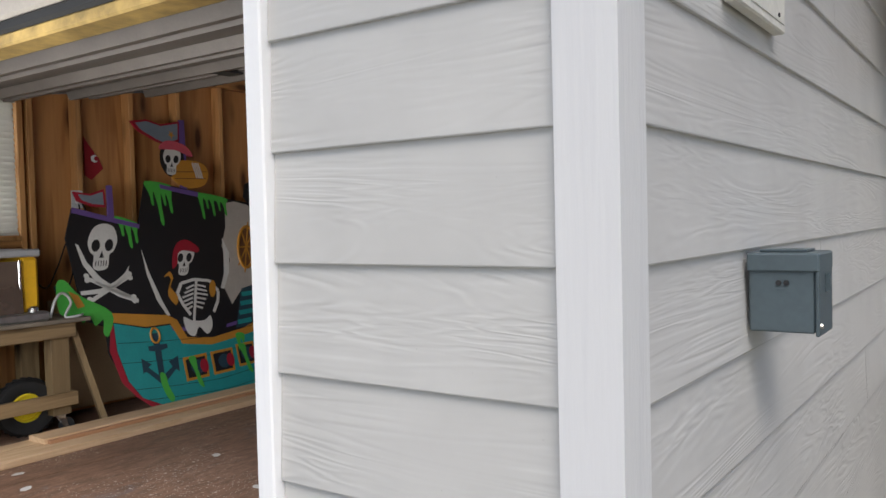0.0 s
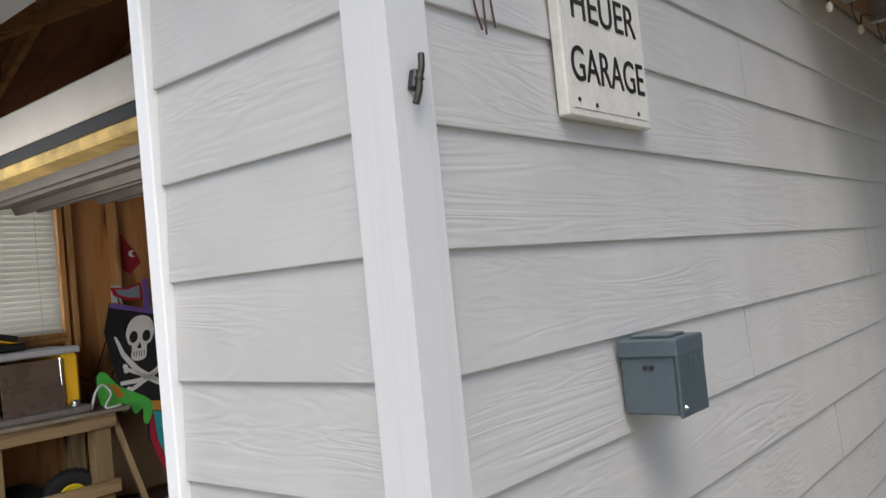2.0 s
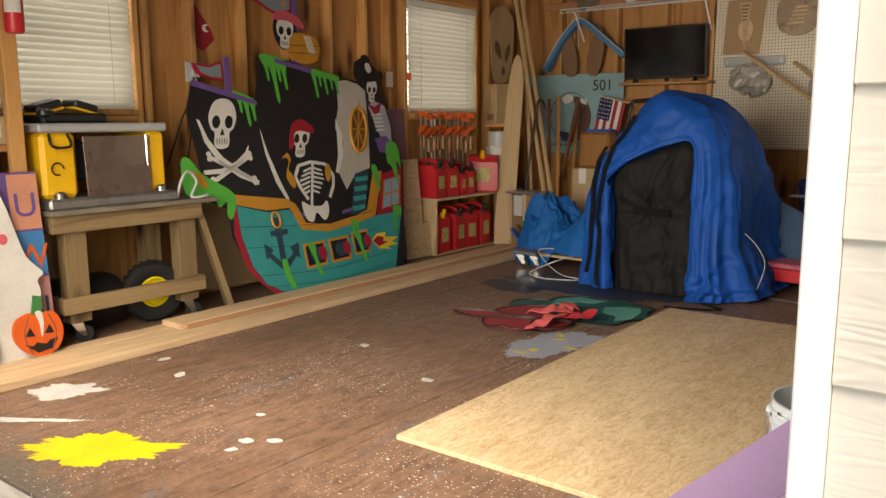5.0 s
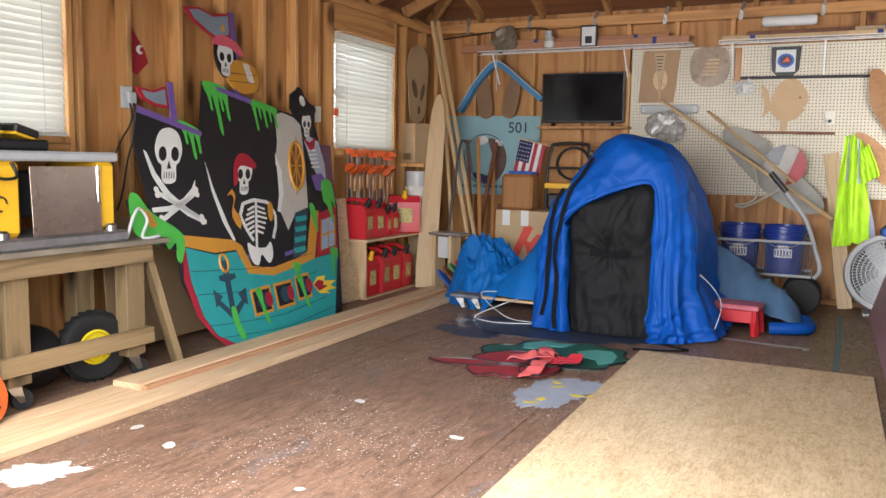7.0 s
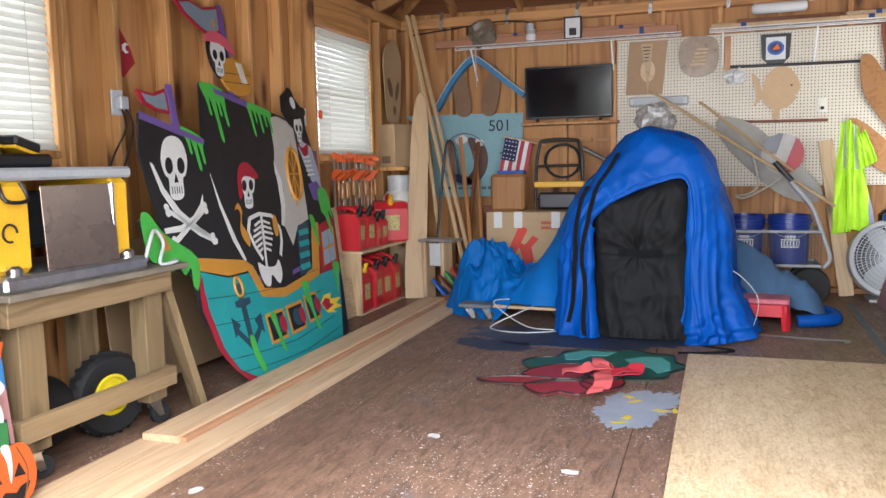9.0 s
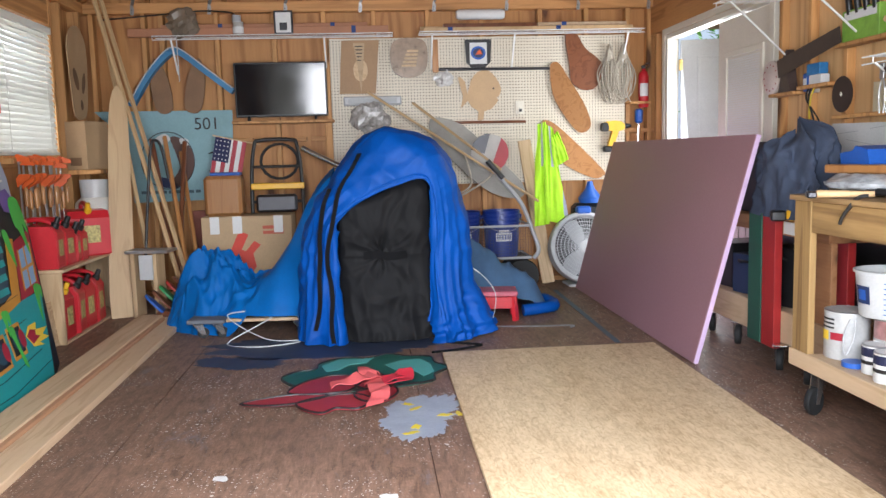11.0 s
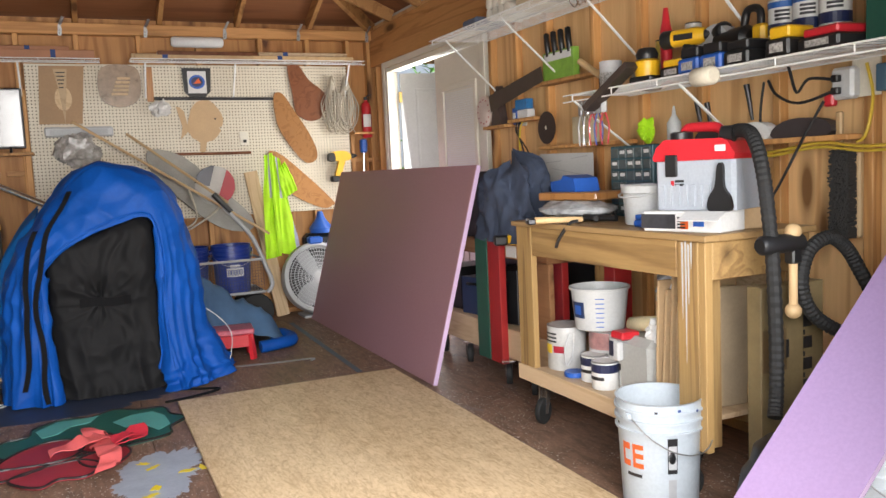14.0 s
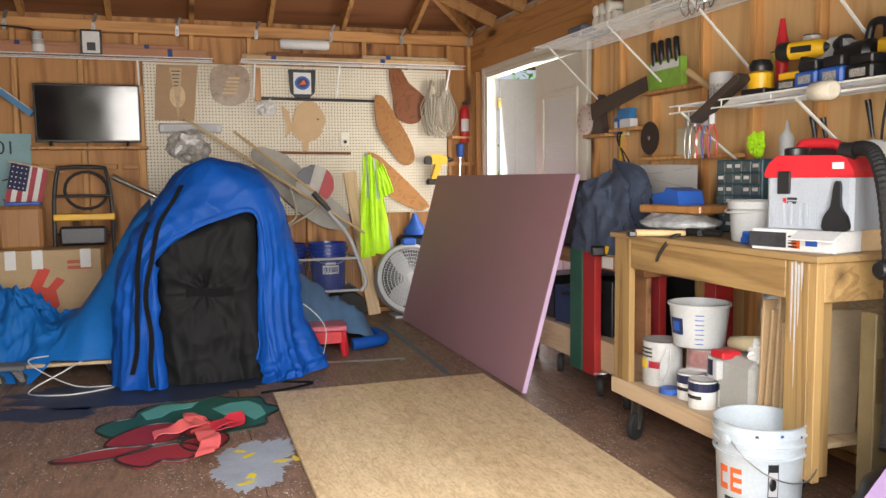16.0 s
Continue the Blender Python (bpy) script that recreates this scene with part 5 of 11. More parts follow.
def skirt_pt(u, v):
    x = -4.42 + 1.20 * u
    prof = lerp_curve([(0.0,), (0.24,), (0.37,), (0.33,), (0.27,), (0.36,), (0.56,), (0.82,), (1.0,)], u)[0]
    heap = max(0.0, min(1.0, (0.62 - u) / 0.14))
    y0, y1 = 4.93 + 0.45 * (1 - u) ** 2 + 0.05 * noise.noise((u * 6, 3, 0)), 5.78
    y = y0 + (y1 - y0) * v
    foot = 0.14 * max(0.0, min(1.0, (u - 0.42) / 0.1)) * max(0.0, min(1.0, (1.0 - u) / 0.1))
    e = math.sin(math.pi * 0.5 * min(1, v / (0.24 + 0.36 * heap))) ** 0.8 if v < 0.75 else max(0.0, (1 - v) * 4)
    k = heap * (0.34 * ridge(x * 4.6, y * 4.0, 1.5) + 0.24 * ridge(x * 9.5 + y * 4, y * 9, 4) + 0.10 * ridge(x * 21, y * 20, 7))
    k += (1 - heap) * (0.05 * ridge(x * 3.4 - v * 1.2, 0.4, 3) + 0.03 * noise.noise((x * 3, v * 3, 8)))
    low = foot if v < 0.75 else 0.0
    return (x + 0.04 * heap * noise.noise((y * 8, x * 8, 2)), y - 0.10 * k * e, max(0.004, low + (prof - low) * e * (1 + k)))


part("skirt", Geo().sheet(skirt_pt, 150, 90), TARP_LIGHT, tarp, "paler blue flap", smooth=80)
front_pts = [tarp_pt(i / 110, j / 110) for i in range(111) for j in range(66)]


def strap_on(name, pts, w=0.013):
    """A webbing ribbon that hangs just clear of the hood."""
    g, vs = Geo(), []
    c = spline(pts, 6, False)
    for i, (x, z) in enumerate(c):
        x += 0.012 * math.sin(z * 14 + pts[0][0] * 30)
        y = min([q[1] for q in front_pts if abs(q[0] - x) < 0.03 and abs(q[2] - z) < 0.03] or [4.72]) - 0.012
        t = 0.35 * math.sin(i * 0.31 + x * 9)
        vs += [(x - w, y - t * w, z), (x + w, y + t * w, z), (x + w, y + t * w + 0.003, z), (x - w, y - t * w + 0.003, z)]
    n = len(c)
    g.add(vs, [[i * 4 + j, i * 4 + (j + 1) % 4, (i + 1) * 4 + (j + 1) % 4, (i + 1) * 4 + j] for i in range(n - 1) for j in range(4)])
    return part(name, g, STRAP, tarp, "black webbing strap", smooth=60)


strap_on("strap", [(-3.035, 1.14), (-3.07, 1.05), (-3.155, 0.92), (-3.20, 0.80), (-3.215, 0.69), (-3.235, 0.44), (-3.225, 0.22), (-3.215, 0.03)])
strap_on("strap", [(-3.20, 0.94), (-3.26, 0.80), (-3.29, 0.66), (-3.275, 0.52), (-3.285, 0.40), (-3.305, 0.28), (-3.325, 0.10)])


def tail_pt(u, v):
    x = -2.44 + 0.72 * u
    h = lerp_curve([(0.56,), (0.50,), (0.42,), (0.35,), (0.29,), (0.21,), (0.0,)], u)[0]
    y0 = 5.42 + 0.05 * math.sin(u * 4)
    y = y0 + 0.55 * v
    e = math.sin(math.pi * (0.06 + 0.94 * v) ** 0.8)
    k = noise.noise((x * 5, y * 6, 9)) * 0.25 + 0.16 * (1 - 2 * abs(noise.noise((x * 9, y * 8, 2)))) - 0.05
    return (x, y + 0.03 * noise.noise((x * 7, 0, 5)), max(0.004, h * max(e, 0) * (1 + k)))


cloth = thing("folded_cloth", "faded blue boat cover lying in a heap on the floor", "cloth")
part("cloth_body", Geo().sheet(tail_pt, 70, 40), TARP_FADED, cloth, smooth=70)
part("hem", Geo().tube(spline([(-1.96, 5.32, 0.04), (-1.80, 5.34, 0.05), (-1.72, 5.42, 0.05), (-1.74, 5.58, 0.06), (-1.80, 5.66, 0.05)], 5, False), 0.042, 8), TARP, cloth, "bright blue turned hem", smooth=60)


def cover_pt(a, v):
    z = 0.012 + 0.905 * v
    th = 2 * math.pi * a
    taper = (1.0 - 0.05 * v) * (1 if v < 0.93 else math.sqrt(max(0.0, 1 - ((v - 0.93) / 0.07) ** 2)) * 0.4 + 0.6)
    if v >= 0.999:
        taper = 0.02
    c, s = math.cos(th), math.sin(th)
    n = 5.0
    r = (abs(c) ** n + abs(s) ** n) ** (-1 / n)
    lx, lz = 0.285 * r * c + 0.02, z - 0.53
    rad = math.hypot(lx, lz)
    tie = math.exp(-(rad / 0.2) ** 2)
    # folds fan out from the tied belt; loose cloth hangs in long pleats below it
    k = 0.034 * ridge(5.0 * math.atan2(lz, lx) / 3.14 + 3, rad * 0.8, 1.0) * math.exp(-rad / 0.30) - 0.055 * tie
    k += 0.030 * max(0.0, -lz) * 2 * ridge(lx * 9 + lz * 1.5, lz * 1.1, 4) + 0.020 * ridge(lx * 5, lz * 4, s * 2 + 6) + 0.012 * ridge(lx * 13, lz * 8, 3)
    k += 0.035 * math.exp(-((lz - 0.17) / 0.13) ** 2)
    x = -2.90 + 0.295 * r * c * taper * (1 + 0.25 * k)
    y = 4.985 + 0.245 * r * s * taper - (k if s < 0 else -k) * min(1.0, abs(s) * 1.6)
    return (x, y, z + 0.10 * c * max(0.0, v - 0.5) * 2 + 0.01 * noise.noise((c * 3, s * 3, 3)) * v)


cv = thing("covered_machine", "upright machine under a black cloth cover with a belt", "machine cover")
part("cover", Geo().sheet(cover_pt, 220, 110, True), COVER, cv, smooth=80)
g, vs = Geo(), []
for i in range(15):
    x = -3.03 + 0.26 * i / 14
    y = min(q[1] for q in (cover_pt(0.5 + 0.5 * k / 60, 0.572) for k in range(61)) if abs(q[0] - x) < 0.025) - 0.007
    z = 0.53 + 0.006 * math.sin(i * 0.5)
    vs += [(x, y, z - 0.024), (x, y, z + 0.024), (x, y + 0.003, z + 0.024), (x, y + 0.003, z - 0.024)]
g.add(vs, [[i * 4 + j, i * 4 + (j + 1) % 4, (i + 1) * 4 + (j + 1) % 4, (i + 1) * 4 + j] for i in range(14) for j in range(4)])
part("belt", g, STRAP, cv, "black woven belt")
for x in (-3.20, -2.60):
    part("wheel", Geo().lathe([(0.05, -0.02), (0.11, -0.022), (0.12, -0.012), (0.12, 0.012), (0.11, 0.022), (0.05, 0.02)], 24, Matrix.Translation((x, 4.80, 0.121)) @ Matrix.Rotation(radians(90), 4, "Y")), RUBBER, cv, smooth=40)

dolly = thing("furniture_dolly", "small flat dolly with grey carpet and castors", "dolly", (-3.78, 5.03, 0), -4)
part("deck", Geo().box(-0.38, -0.02, 0.10, -0.14, 0.24, 0.125, 0.006), surface("grey_carpet", (0.13, 0.14, 0.16), 0.95, bump=0.6, fine=300), dolly, "grey carpeted end")
part("rail", Geo().box(-0.14, 0.02, 0.10, 0.36, 0.09, 0.12), FRESH, dolly)
for x, y in ((-0.32, 0.02), (-0.2, 0.03), (0.3, 0.06), (-0.3, 0.2)):
    castor(dolly, x, y, 0.099, 0.035, 30)
g = Geo().tube(spline([(-3.62, 5.02, 0.13), (-3.70, 4.92, 0.10), (-3.88, 4.86, 0.006), (-3.70, 4.74, 0.006), (-3.52, 4.78, 0.006), (-3.44, 4.86, 0.006), (-3.66, 4.9, 0.02), (-3.9, 5.02, 0.15), (-3.7, 5.1, 0.16)], 8, False), 0.004, 6)
solid("cord", g, WHITE_PLASTIC, "loose white cord trailing on the floor", "cord", smooth=60)
g = Geo().tube(spline([(-2.46, 4.98, 0.36), (-2.42, 4.9, 0.2), (-2.30, 4.8, 0.008), (-2.22, 4.86, 0.25), (-2.38, 4.92, 0.42), (-2.44, 5.0, 0.3)], 8, False), 0.003, 6)
solid("cord", g, WHITE_PLASTIC, "loose white cord hanging over blue cloth", "cord", smooth=60)
solid("strap", Geo().tube(spline([(-2.62, 4.66, 0.006), (-2.45, 4.58, 0.006), (-2.36, 4.52, 0.006), (-2.50, 4.44, 0.006), (-2.66, 4.40, 0.006)], 8, False), 0.008, 5), STRAP, "loose black strap lying on the floor", "strap")
solid("metal_rod", Geo().tube(spline([(-2.30, 5.02, 0.008), (-1.95, 4.95, 0.008), (-1.74, 4.93, 0.008), (-1.71, 4.90, 0.008), (-1.74, 4.88, 0.008)], 6, False), 0.006, 6), GALV, "thin bent steel rod lying on the floor", "rod")

stool = thing("step_stool", "small red plastic step stool with white paint splashes", "stool", (-2.20, 5.30, 0), -6)
part("seat", Geo().box(-0.2, -0.11, 0.165, 0.19, 0.12, 0.2, 0.015), surface("red_splashed_plastic", (0.50, 0.11, 0.15), 0.4, var=0.5, scale=26), stool)
for x in (-0.17, 0.16):
    for y in (-0.09, 0.10):
        part("leg", Geo().slat((x * 1.1, y * 1.1, 0.0), (x, y, 0.166), 0.05, 0.03), RED, stool)

part("apron", Geo().box(-0.19, -0.112, 0.085, 0.18, -0.098, 0.164, 0.004), RED, stool)

# ---- flat painted shapes and spills on the floor ----
SPILL = {k: surface("dried_paint_" + k, c, 0.5, var=0.2, scale=8, bump=0.1) for k, c in dict(yellow=(0.66, 0.50, 0.02), white=(0.58, 0.58, 0.57), grey=(0.29, 0.32, 0.38), navy=(0.028, 0.038, 0.068), blue=(0.05, 0.10, 0.15)).items()}


def blot(name, cx, cy, rx, ry, mat, label, seed, turn=0.0, rough=0.22, z=0.0012, n=190):
    pts = []
    for i in range(n):
        a = 2 * math.pi * i / n
        k = 1 + rough * 1.6 * noise.noise((math.cos(a) * 1.7 + seed, math.sin(a) * 1.7, seed)) + rough * 0.6 * noise.noise((math.cos(a) * 6 + seed, math.sin(a) * 6, seed)) + rough * 0.5 * noise.noise((math.cos(a) * 19, math.sin(a) * 19 + seed, seed))
        pts.append((rx * k * math.cos(a), ry * k * math.sin(a)))
    return solid(name, Geo().prism(pts, 0.0004, z), mat, label, "paint spill", (cx, cy, 0), turn, kind="")


blot("paint_spill", -3.43, 1.22, 0.26, 0.13, SPILL["yellow"], "bright yellow dried paint splash on the floor", 2, 35, 0.35)
blot("paint_spill", -4.08, 1.46, 0.15, 0.085, SPILL["white"], "white dried paint splash on the floor", 5, 40, 0.35)
blot("paint_spill", -3.86, 1.22, 0.20, 0.02, SPILL["white"], "thin white paint smear on the floor", 9, 35, 0.5)
blot("paint_spill", -3.96, 1.02, 0.05, 0.03, SPILL["white"], "small white paint splash on the floor", 19, 35, 0.5)
blot("paint_spill", -2.78, 3.32, 0.18, 0.27, SPILL["grey"], "blue-grey dried paint patch on the floor", 4, -15, 0.3)
blot("paint_spill", -3.25, 4.72, 0.72, 0.30, SPILL["navy"], "dark navy dried paint patch on the floor", 7, 2, 0.25)
blot("paint_spill", -3.72, 4.38, 0.26, 0.13, SPILL["navy"], "dark navy paint patch with ragged edge", 11, -25, 0.3)
for k, (x, y, r) in enumerate(((-3.04, 1.58, 0.03), (-2.96, 1.64, 0.03), (-3.02, 1.50, 0.022), (-4.15, 1.99, 0.03), (-3.88, 1.89, 0.035), (-3.54, 2.73, 0.03), (-2.95, 2.49, 0.03), (-3.20, 1.78, 0.02))):
    blot("paint_spill", x, y, r, r * 0.7, SPILL["white"], "small round white paint drip on the floor", 13 + k, 30 * k, 0.25, n=18)
for k in range(7):
    a, r = k * 2.1, 0.08 + 0.02 * k
    blot("paint_spill", -2.76 + r * math.cos(a), 3.30 + 1.3 * r * math.sin(a), 0.03, 0.016, SPILL["yellow"], "small yellow paint fleck on grey paint", 30 + k, 40 * k, 0.5, 0.0024, 16)
solid("paint_stripe", Geo().box(-0.018, 0, 0.0004, 0.018, 1.85, 0.0014, 0), SPILL["blue"], "faded blue tape line on the floor", "tape", (-1.565, 4.44, 0), -1.5)
flower = thing("flower_cutout", "painted wooden red flower cut-out lying on the floor", "cut-out")
LEAF = {k: surface("cutout_" + k, c, 0.5, var=0.15) for k, c in dict(darkgreen=(0.016, 0.10, 0.075), teal=(0.10, 0.36, 0.32), red=(0.30, 0.025, 0.035), outline=(0.012, 0.010, 0.010), pink=(0.72, 0.13, 0.13), rose=(0.55, 0.03, 0.05)).items()}
leaf_edge = spline([(-3.46, 3.98), (-3.40, 4.10), (-3.30, 4.14), (-3.28, 4.26), (-3.15, 4.36), (-3.02, 4.32), (-2.92, 4.40), (-2.80, 4.33), (-2.68, 4.30), (-2.66, 4.16), (-2.60, 4.06), (-2.68, 3.94), (-2.70, 3.82), (-2.86, 3.76), (-3.10, 3.72), (-3.34, 3.80)], 4)
part("leaf_board", Geo().prism(leaf_edge, 0.001, 0.009), LEAF["darkgreen"], flower)
part("leaf_patch", Geo().prism([(-3.27, 4.20), (-3.18, 4.32), (-3.06, 4.31), (-2.99, 4.33), (-3.03, 4.22), (-3.12, 4.20), (-3.17, 4.10), (-3.24, 4.08)], 0.0092, 0.0108), LEAF["teal"], flower)
part("leaf_patch", Geo().prism([(-2.93, 4.16), (-2.84, 4.24), (-2.74, 4.25), (-2.69, 4.14), (-2.68, 3.98), (-2.74, 3.90), (-2.78, 4.00), (-2.88, 4.04)], 0.0092, 0.0108), LEAF["teal"], flower)
part("leaf_outline", Geo().tube([(x, y, 0.0095) for x, y in leaf_edge], 0.006, 5, closed=True), LEAF["outline"], flower)
petals = [[(-3.60, 3.56), (-3.46, 3.64), (-3.30, 3.66), (-3.20, 3.62), (-3.30, 3.54), (-3.46, 3.51)], [(-3.40, 3.70), (-3.34, 3.86), (-3.22, 3.96), (-3.10, 3.94), (-3.06, 3.82), (-3.12, 3.68), (-3.28, 3.65)], [(-3.10, 3.92), (-3.0, 3.98), (-2.92, 3.88), (-2.90, 3.72), (-3.0, 3.68), (-3.08, 3.76)], [(-3.34, 3.52), (-3.22, 3.60), (-3.08, 3.62), (-3.0, 3.52), (-3.06, 3.40), (-3.16, 3.42), (-3.22, 3.36), (-3.30, 3.42)], [(-3.08, 3.64), (-2.92, 3.72), (-2.88, 3.62), (-2.94, 3.50), (-3.04, 3.50)]]
for k, pet in enumerate(petals):
    edge = spline(pet, 5)
    part("petal", Geo().prism(edge, 0.0112, 0.017 + 0.0007 * k), LEAF["red"], flower)
    part("petal_outline", Geo().tube([(x, y, 0.0175 + 0.0007 * k) for x, y in edge], 0.0055, 5, closed=True), LEAF["outline"], flower)
ribbon = thing("ribbon_bow", "crumpled pink and red ribbon bow on a cut-out", "ribbon")
for k, (pts, cl) in enumerate((([(-3.20, 3.74), (-3.08, 3.76), (-3.00, 3.80), (-2.96, 3.86)], "pink"), ([(-2.98, 3.80), (-2.90, 3.76), (-2.84, 3.80), (-2.86, 3.70), (-2.98, 3.72)], "rose"), ([(-3.00, 3.78), (-2.98, 3.62), (-2.96, 3.50), (-2.99, 3.40)], "pink"), ([(-3.0, 3.80), (-3.03, 3.90), (-2.98, 3.94)], "pink"))):
    c = spline(pts, 5, False)
    vs = []
    for i, (x, y) in enumerate(c):
        nx, ny = c[min(i + 1, len(c) - 1)][0] - c[max(i - 1, 0)][0], c[min(i + 1, len(c) - 1)][1] - c[max(i - 1, 0)][1]
        q = math.hypot(nx, ny) + 1e-6
        nx, ny = -ny / q * 0.042, nx / q * 0.042
        h = 0.026 + 0.030 * math.sin(math.pi * i / (len(c) - 1)) + 0.006 * math.sin(i * 1.3 + k)
        b_ = 0.008 * math.sin(i * 0.9 + 2 * k)
        vs += [(x - nx, y - ny, h + b_), (x + nx, y + ny, h - b_ + 0.01), (x + nx, y + ny, h - b_ + 0.007), (x - nx, y - ny, h + b_ - 0.003)]
    part("loop", Geo().add(vs, [[i * 4 + j, i * 4 + (j + 1) % 4, (i + 1) * 4 + (j + 1) % 4, (i + 1) * 4 + j] for i in range(len(c) - 1) for j in range(4)]), LEAF[cl], ribbon, smooth=60)

# ---- left side: work table with thickness planer ----
lt = thing("planer_stand", "treated pine tool stand on castors by a wall", "tool stand", (-4.90, 1.80, 0))
part("top", Geo().box(-0.30, -0.04, 0.665, 0.24, 0.92, 0.69, 0.004), surface("grey_stained_top", (0.20, 0.17, 0.13), 0.7, var=0.3), lt, "grey stained top board")
part("apron", Geo().box(0.17, -0.02, 0.575, 0.206, 0.84, 0.664), TREATED_SHADED_Y, lt)
part("apron", Geo().box(-0.28, -0.02, 0.575, 0.169, 0.016, 0.664), TREATED_SHADED_Y, lt)
part("apron", Geo().box(-0.28, 0.804, 0.575, 0.169, 0.84, 0.664), TREATED_SHADED_Y, lt)
for x, y in ((0.09, 0.05), (0.09, 0.70), (-0.26, 0.05), (-0.26, 0.70)):
    part("leg", Geo().box(x, y, 0.11, x + 0.08, y + 0.115, 0.574 if x < 0 else 0.664), TREATED_SHADED, lt)
part("brace", Geo().slat((0.13, 0.845, 0.664), (0.19, 1.02, 0.004), 0.08, 0.036), TREATED_SHADED, lt)
part("lower_rail", Geo().box(0.171, 0.0, 0.165, 0.207, 0.84, 0.245), TREATED_SHADED_Y, lt)
part("lower_rail", Geo().box(-0.26, 0.0, 0.165, 0.17, 0.036, 0.245), TREATED_SHADED_Y, lt)
part("lower_rail", Geo().box(-0.26, 0.816, 0.165, 0.17, 0.84, 0.245), TREATED_SHADED_Y, lt)
for x, y in ((0.13, 0.10), (0.13, 0.76), (-0.22, 0.10), (-0.22, 0.76)):
    castor(lt, x, y, 0.11, 0.045, 70)
pl = thing("thickness_planer", "yellow and grey benchtop thickness planer on a stand", "planer", (-4.92, 1.74, 0.691))
part("base", Geo().box(-0.22, 0.03, 0, 0.24, 0.74, 0.055, 0.012), GALV, pl)
part("side_housing", Geo().box(-0.17, 0.03, 0.056, 0.19, 0.21, 0.375, 0.02), YELLOW, pl, "yellow side housing")
part("side_housing", Geo().box(-0.17, 0.60, 0.056, 0.19, 0.71, 0.375, 0.02), YELLOW, pl, "yellow side housing")
part("cutter_head", Geo().box(-0.15, 0.211, 0.13, 0.12, 0.599, 0.33, 0.015), BLACK, pl)
part("top_cover", Geo().box(-0.2, 0.02, 0.376, 0.2, 0.72, 0.42, 0.012), GREY_PLASTIC, pl, "grey top tray")
part("infeed_table", Geo().box(0.0, 0, 0, 0.006, 0.36, 0.30), surface("brushed_table", (0.20, 0.15, 0.12), 0.28, 0.6), pl, "folded steel feed table", m=pose(0.215, 0.235, 0.055, 0, -3, 0))
part("outfeed_edge", Geo().box(0.196, 0.578, 0.055, 0.214, 0.594, 0.36), CHROME, pl)
part("crank", Geo().tube([(0.1, 0.10, 0.42), (0.1, 0.10, 0.47), (0.16, 0.12, 0.47)], 0.012, 8), BLACK, pl)
part("crank_knob", Geo().lathe([(0.02, 0), (0.035, 0.01), (0.035, 0.03), (0.02, 0.04)], 16, Matrix.Translation((0.13, 0.09, 0.45))), BLACK, pl, smooth=40)
part("handle", Geo().tube(spline([(0.195, 0.07, 0.37), (0.225, 0.07, 0.31), (0.225, 0.16, 0.31), (0.195, 0.16, 0.37)], 5, False), 0.007, 6), BLACK, pl)
part("hook", Geo().tube([(0.2, 0.10 + 0.03 * math.cos(a), 0.20 + 0.03 * math.sin(a)) for a in [i * 0.5 for i in range(11)]], 0.004, 6), BLACK, pl)
for y in (0.10, 0.66):
    part("clamp_foot", Geo().lathe([(0.03, 0), (0.03, 0.06), (0.02, 0.07)], 14, Matrix.Translation((0.2, y, 0.02))), CHROME, pl, smooth=40)
bx = thing("battery_charger", "black and yellow tool charger with two battery packs", "charger", (-4.92, 1.98, 1.112), 8)
part("body", Geo().box(-0.08, -0.16, 0, 0.08, 0.22, 0.05, 0.012), BLACK, bx)
for y in (-0.12, 0.08):
    part("battery", Geo().box(-0.06, -0.07, 0, 0.06, 0.07, 0.04, 0.01), BLACK, bx, m=pose(0.0, y + 0.03, 0.065, 14 if y < 0 else -14, 0, 0))
    part("battery_trim", Geo().box(-0.062, -0.072, -0.008, 0.062, 0.072, 0.005, 0.004), YELLOW, bx, "yellow trim", m=pose(0.0, y + 0.03, 0.062, 14 if y < 0 else -14, 0, 0))
g = Geo().tube(spline([(-4.72, 2.50, 0.70), (-4.70, 2.52, 0.80), (-4.72, 2.58, 0.84), (-4.72, 2.63, 0.78), (-4.70, 2.58, 0.70), (-4.68, 2.66, 0.70), (-4.72, 2.70, 0.70)], 6, False), 0.008, 8)
solid("white_hose", g, WHITE_PLASTIC, "short coil of white hose on a stand", "hose", smooth=60)
g = Geo().tube(spline([(-5.20, 2.98, 1.42), (-5.15, 2.96, 1.3), (-5.17, 2.88, 1.15), (-5.18, 2.80, 0.95), (-5.1, 2.68, 0.85), (-4.95, 2.48, 0.98)], 6, False), 0.005, 6)
solid("power_cord", g, RUBBER, "black power cord hanging from a wall outlet", "cord", smooth=60)
g = Geo().tube(spline([(-5.20, 3.0, 1.42), (-5.14, 3.0, 1.3), (-5.16, 2.94, 1.1), (-5.17, 2.90, 0.9), (-5.15, 2.84, 0.8)], 6, False), 0.005, 6)
solid("power_cord", g, RUBBER, "black power cord hanging from a wall outlet", "cord", smooth=60)
tw = thing("spare_wheel", "black pneumatic wheel with yellow hub under a stand", "wheel", (-4.86, 2.402, 0.172), -12)
tread = Matrix.Rotation(radians(90), 4, "Y")
part("tyre", Geo().lathe([(0.085, -0.03), (0.12, -0.045), (0.155, -0.042), (0.172, -0.02), (0.172, 0.02), (0.155, 0.042), (0.12, 0.045), (0.085, 0.03)], 32, tread, False), RUBBER, tw, smooth=40)
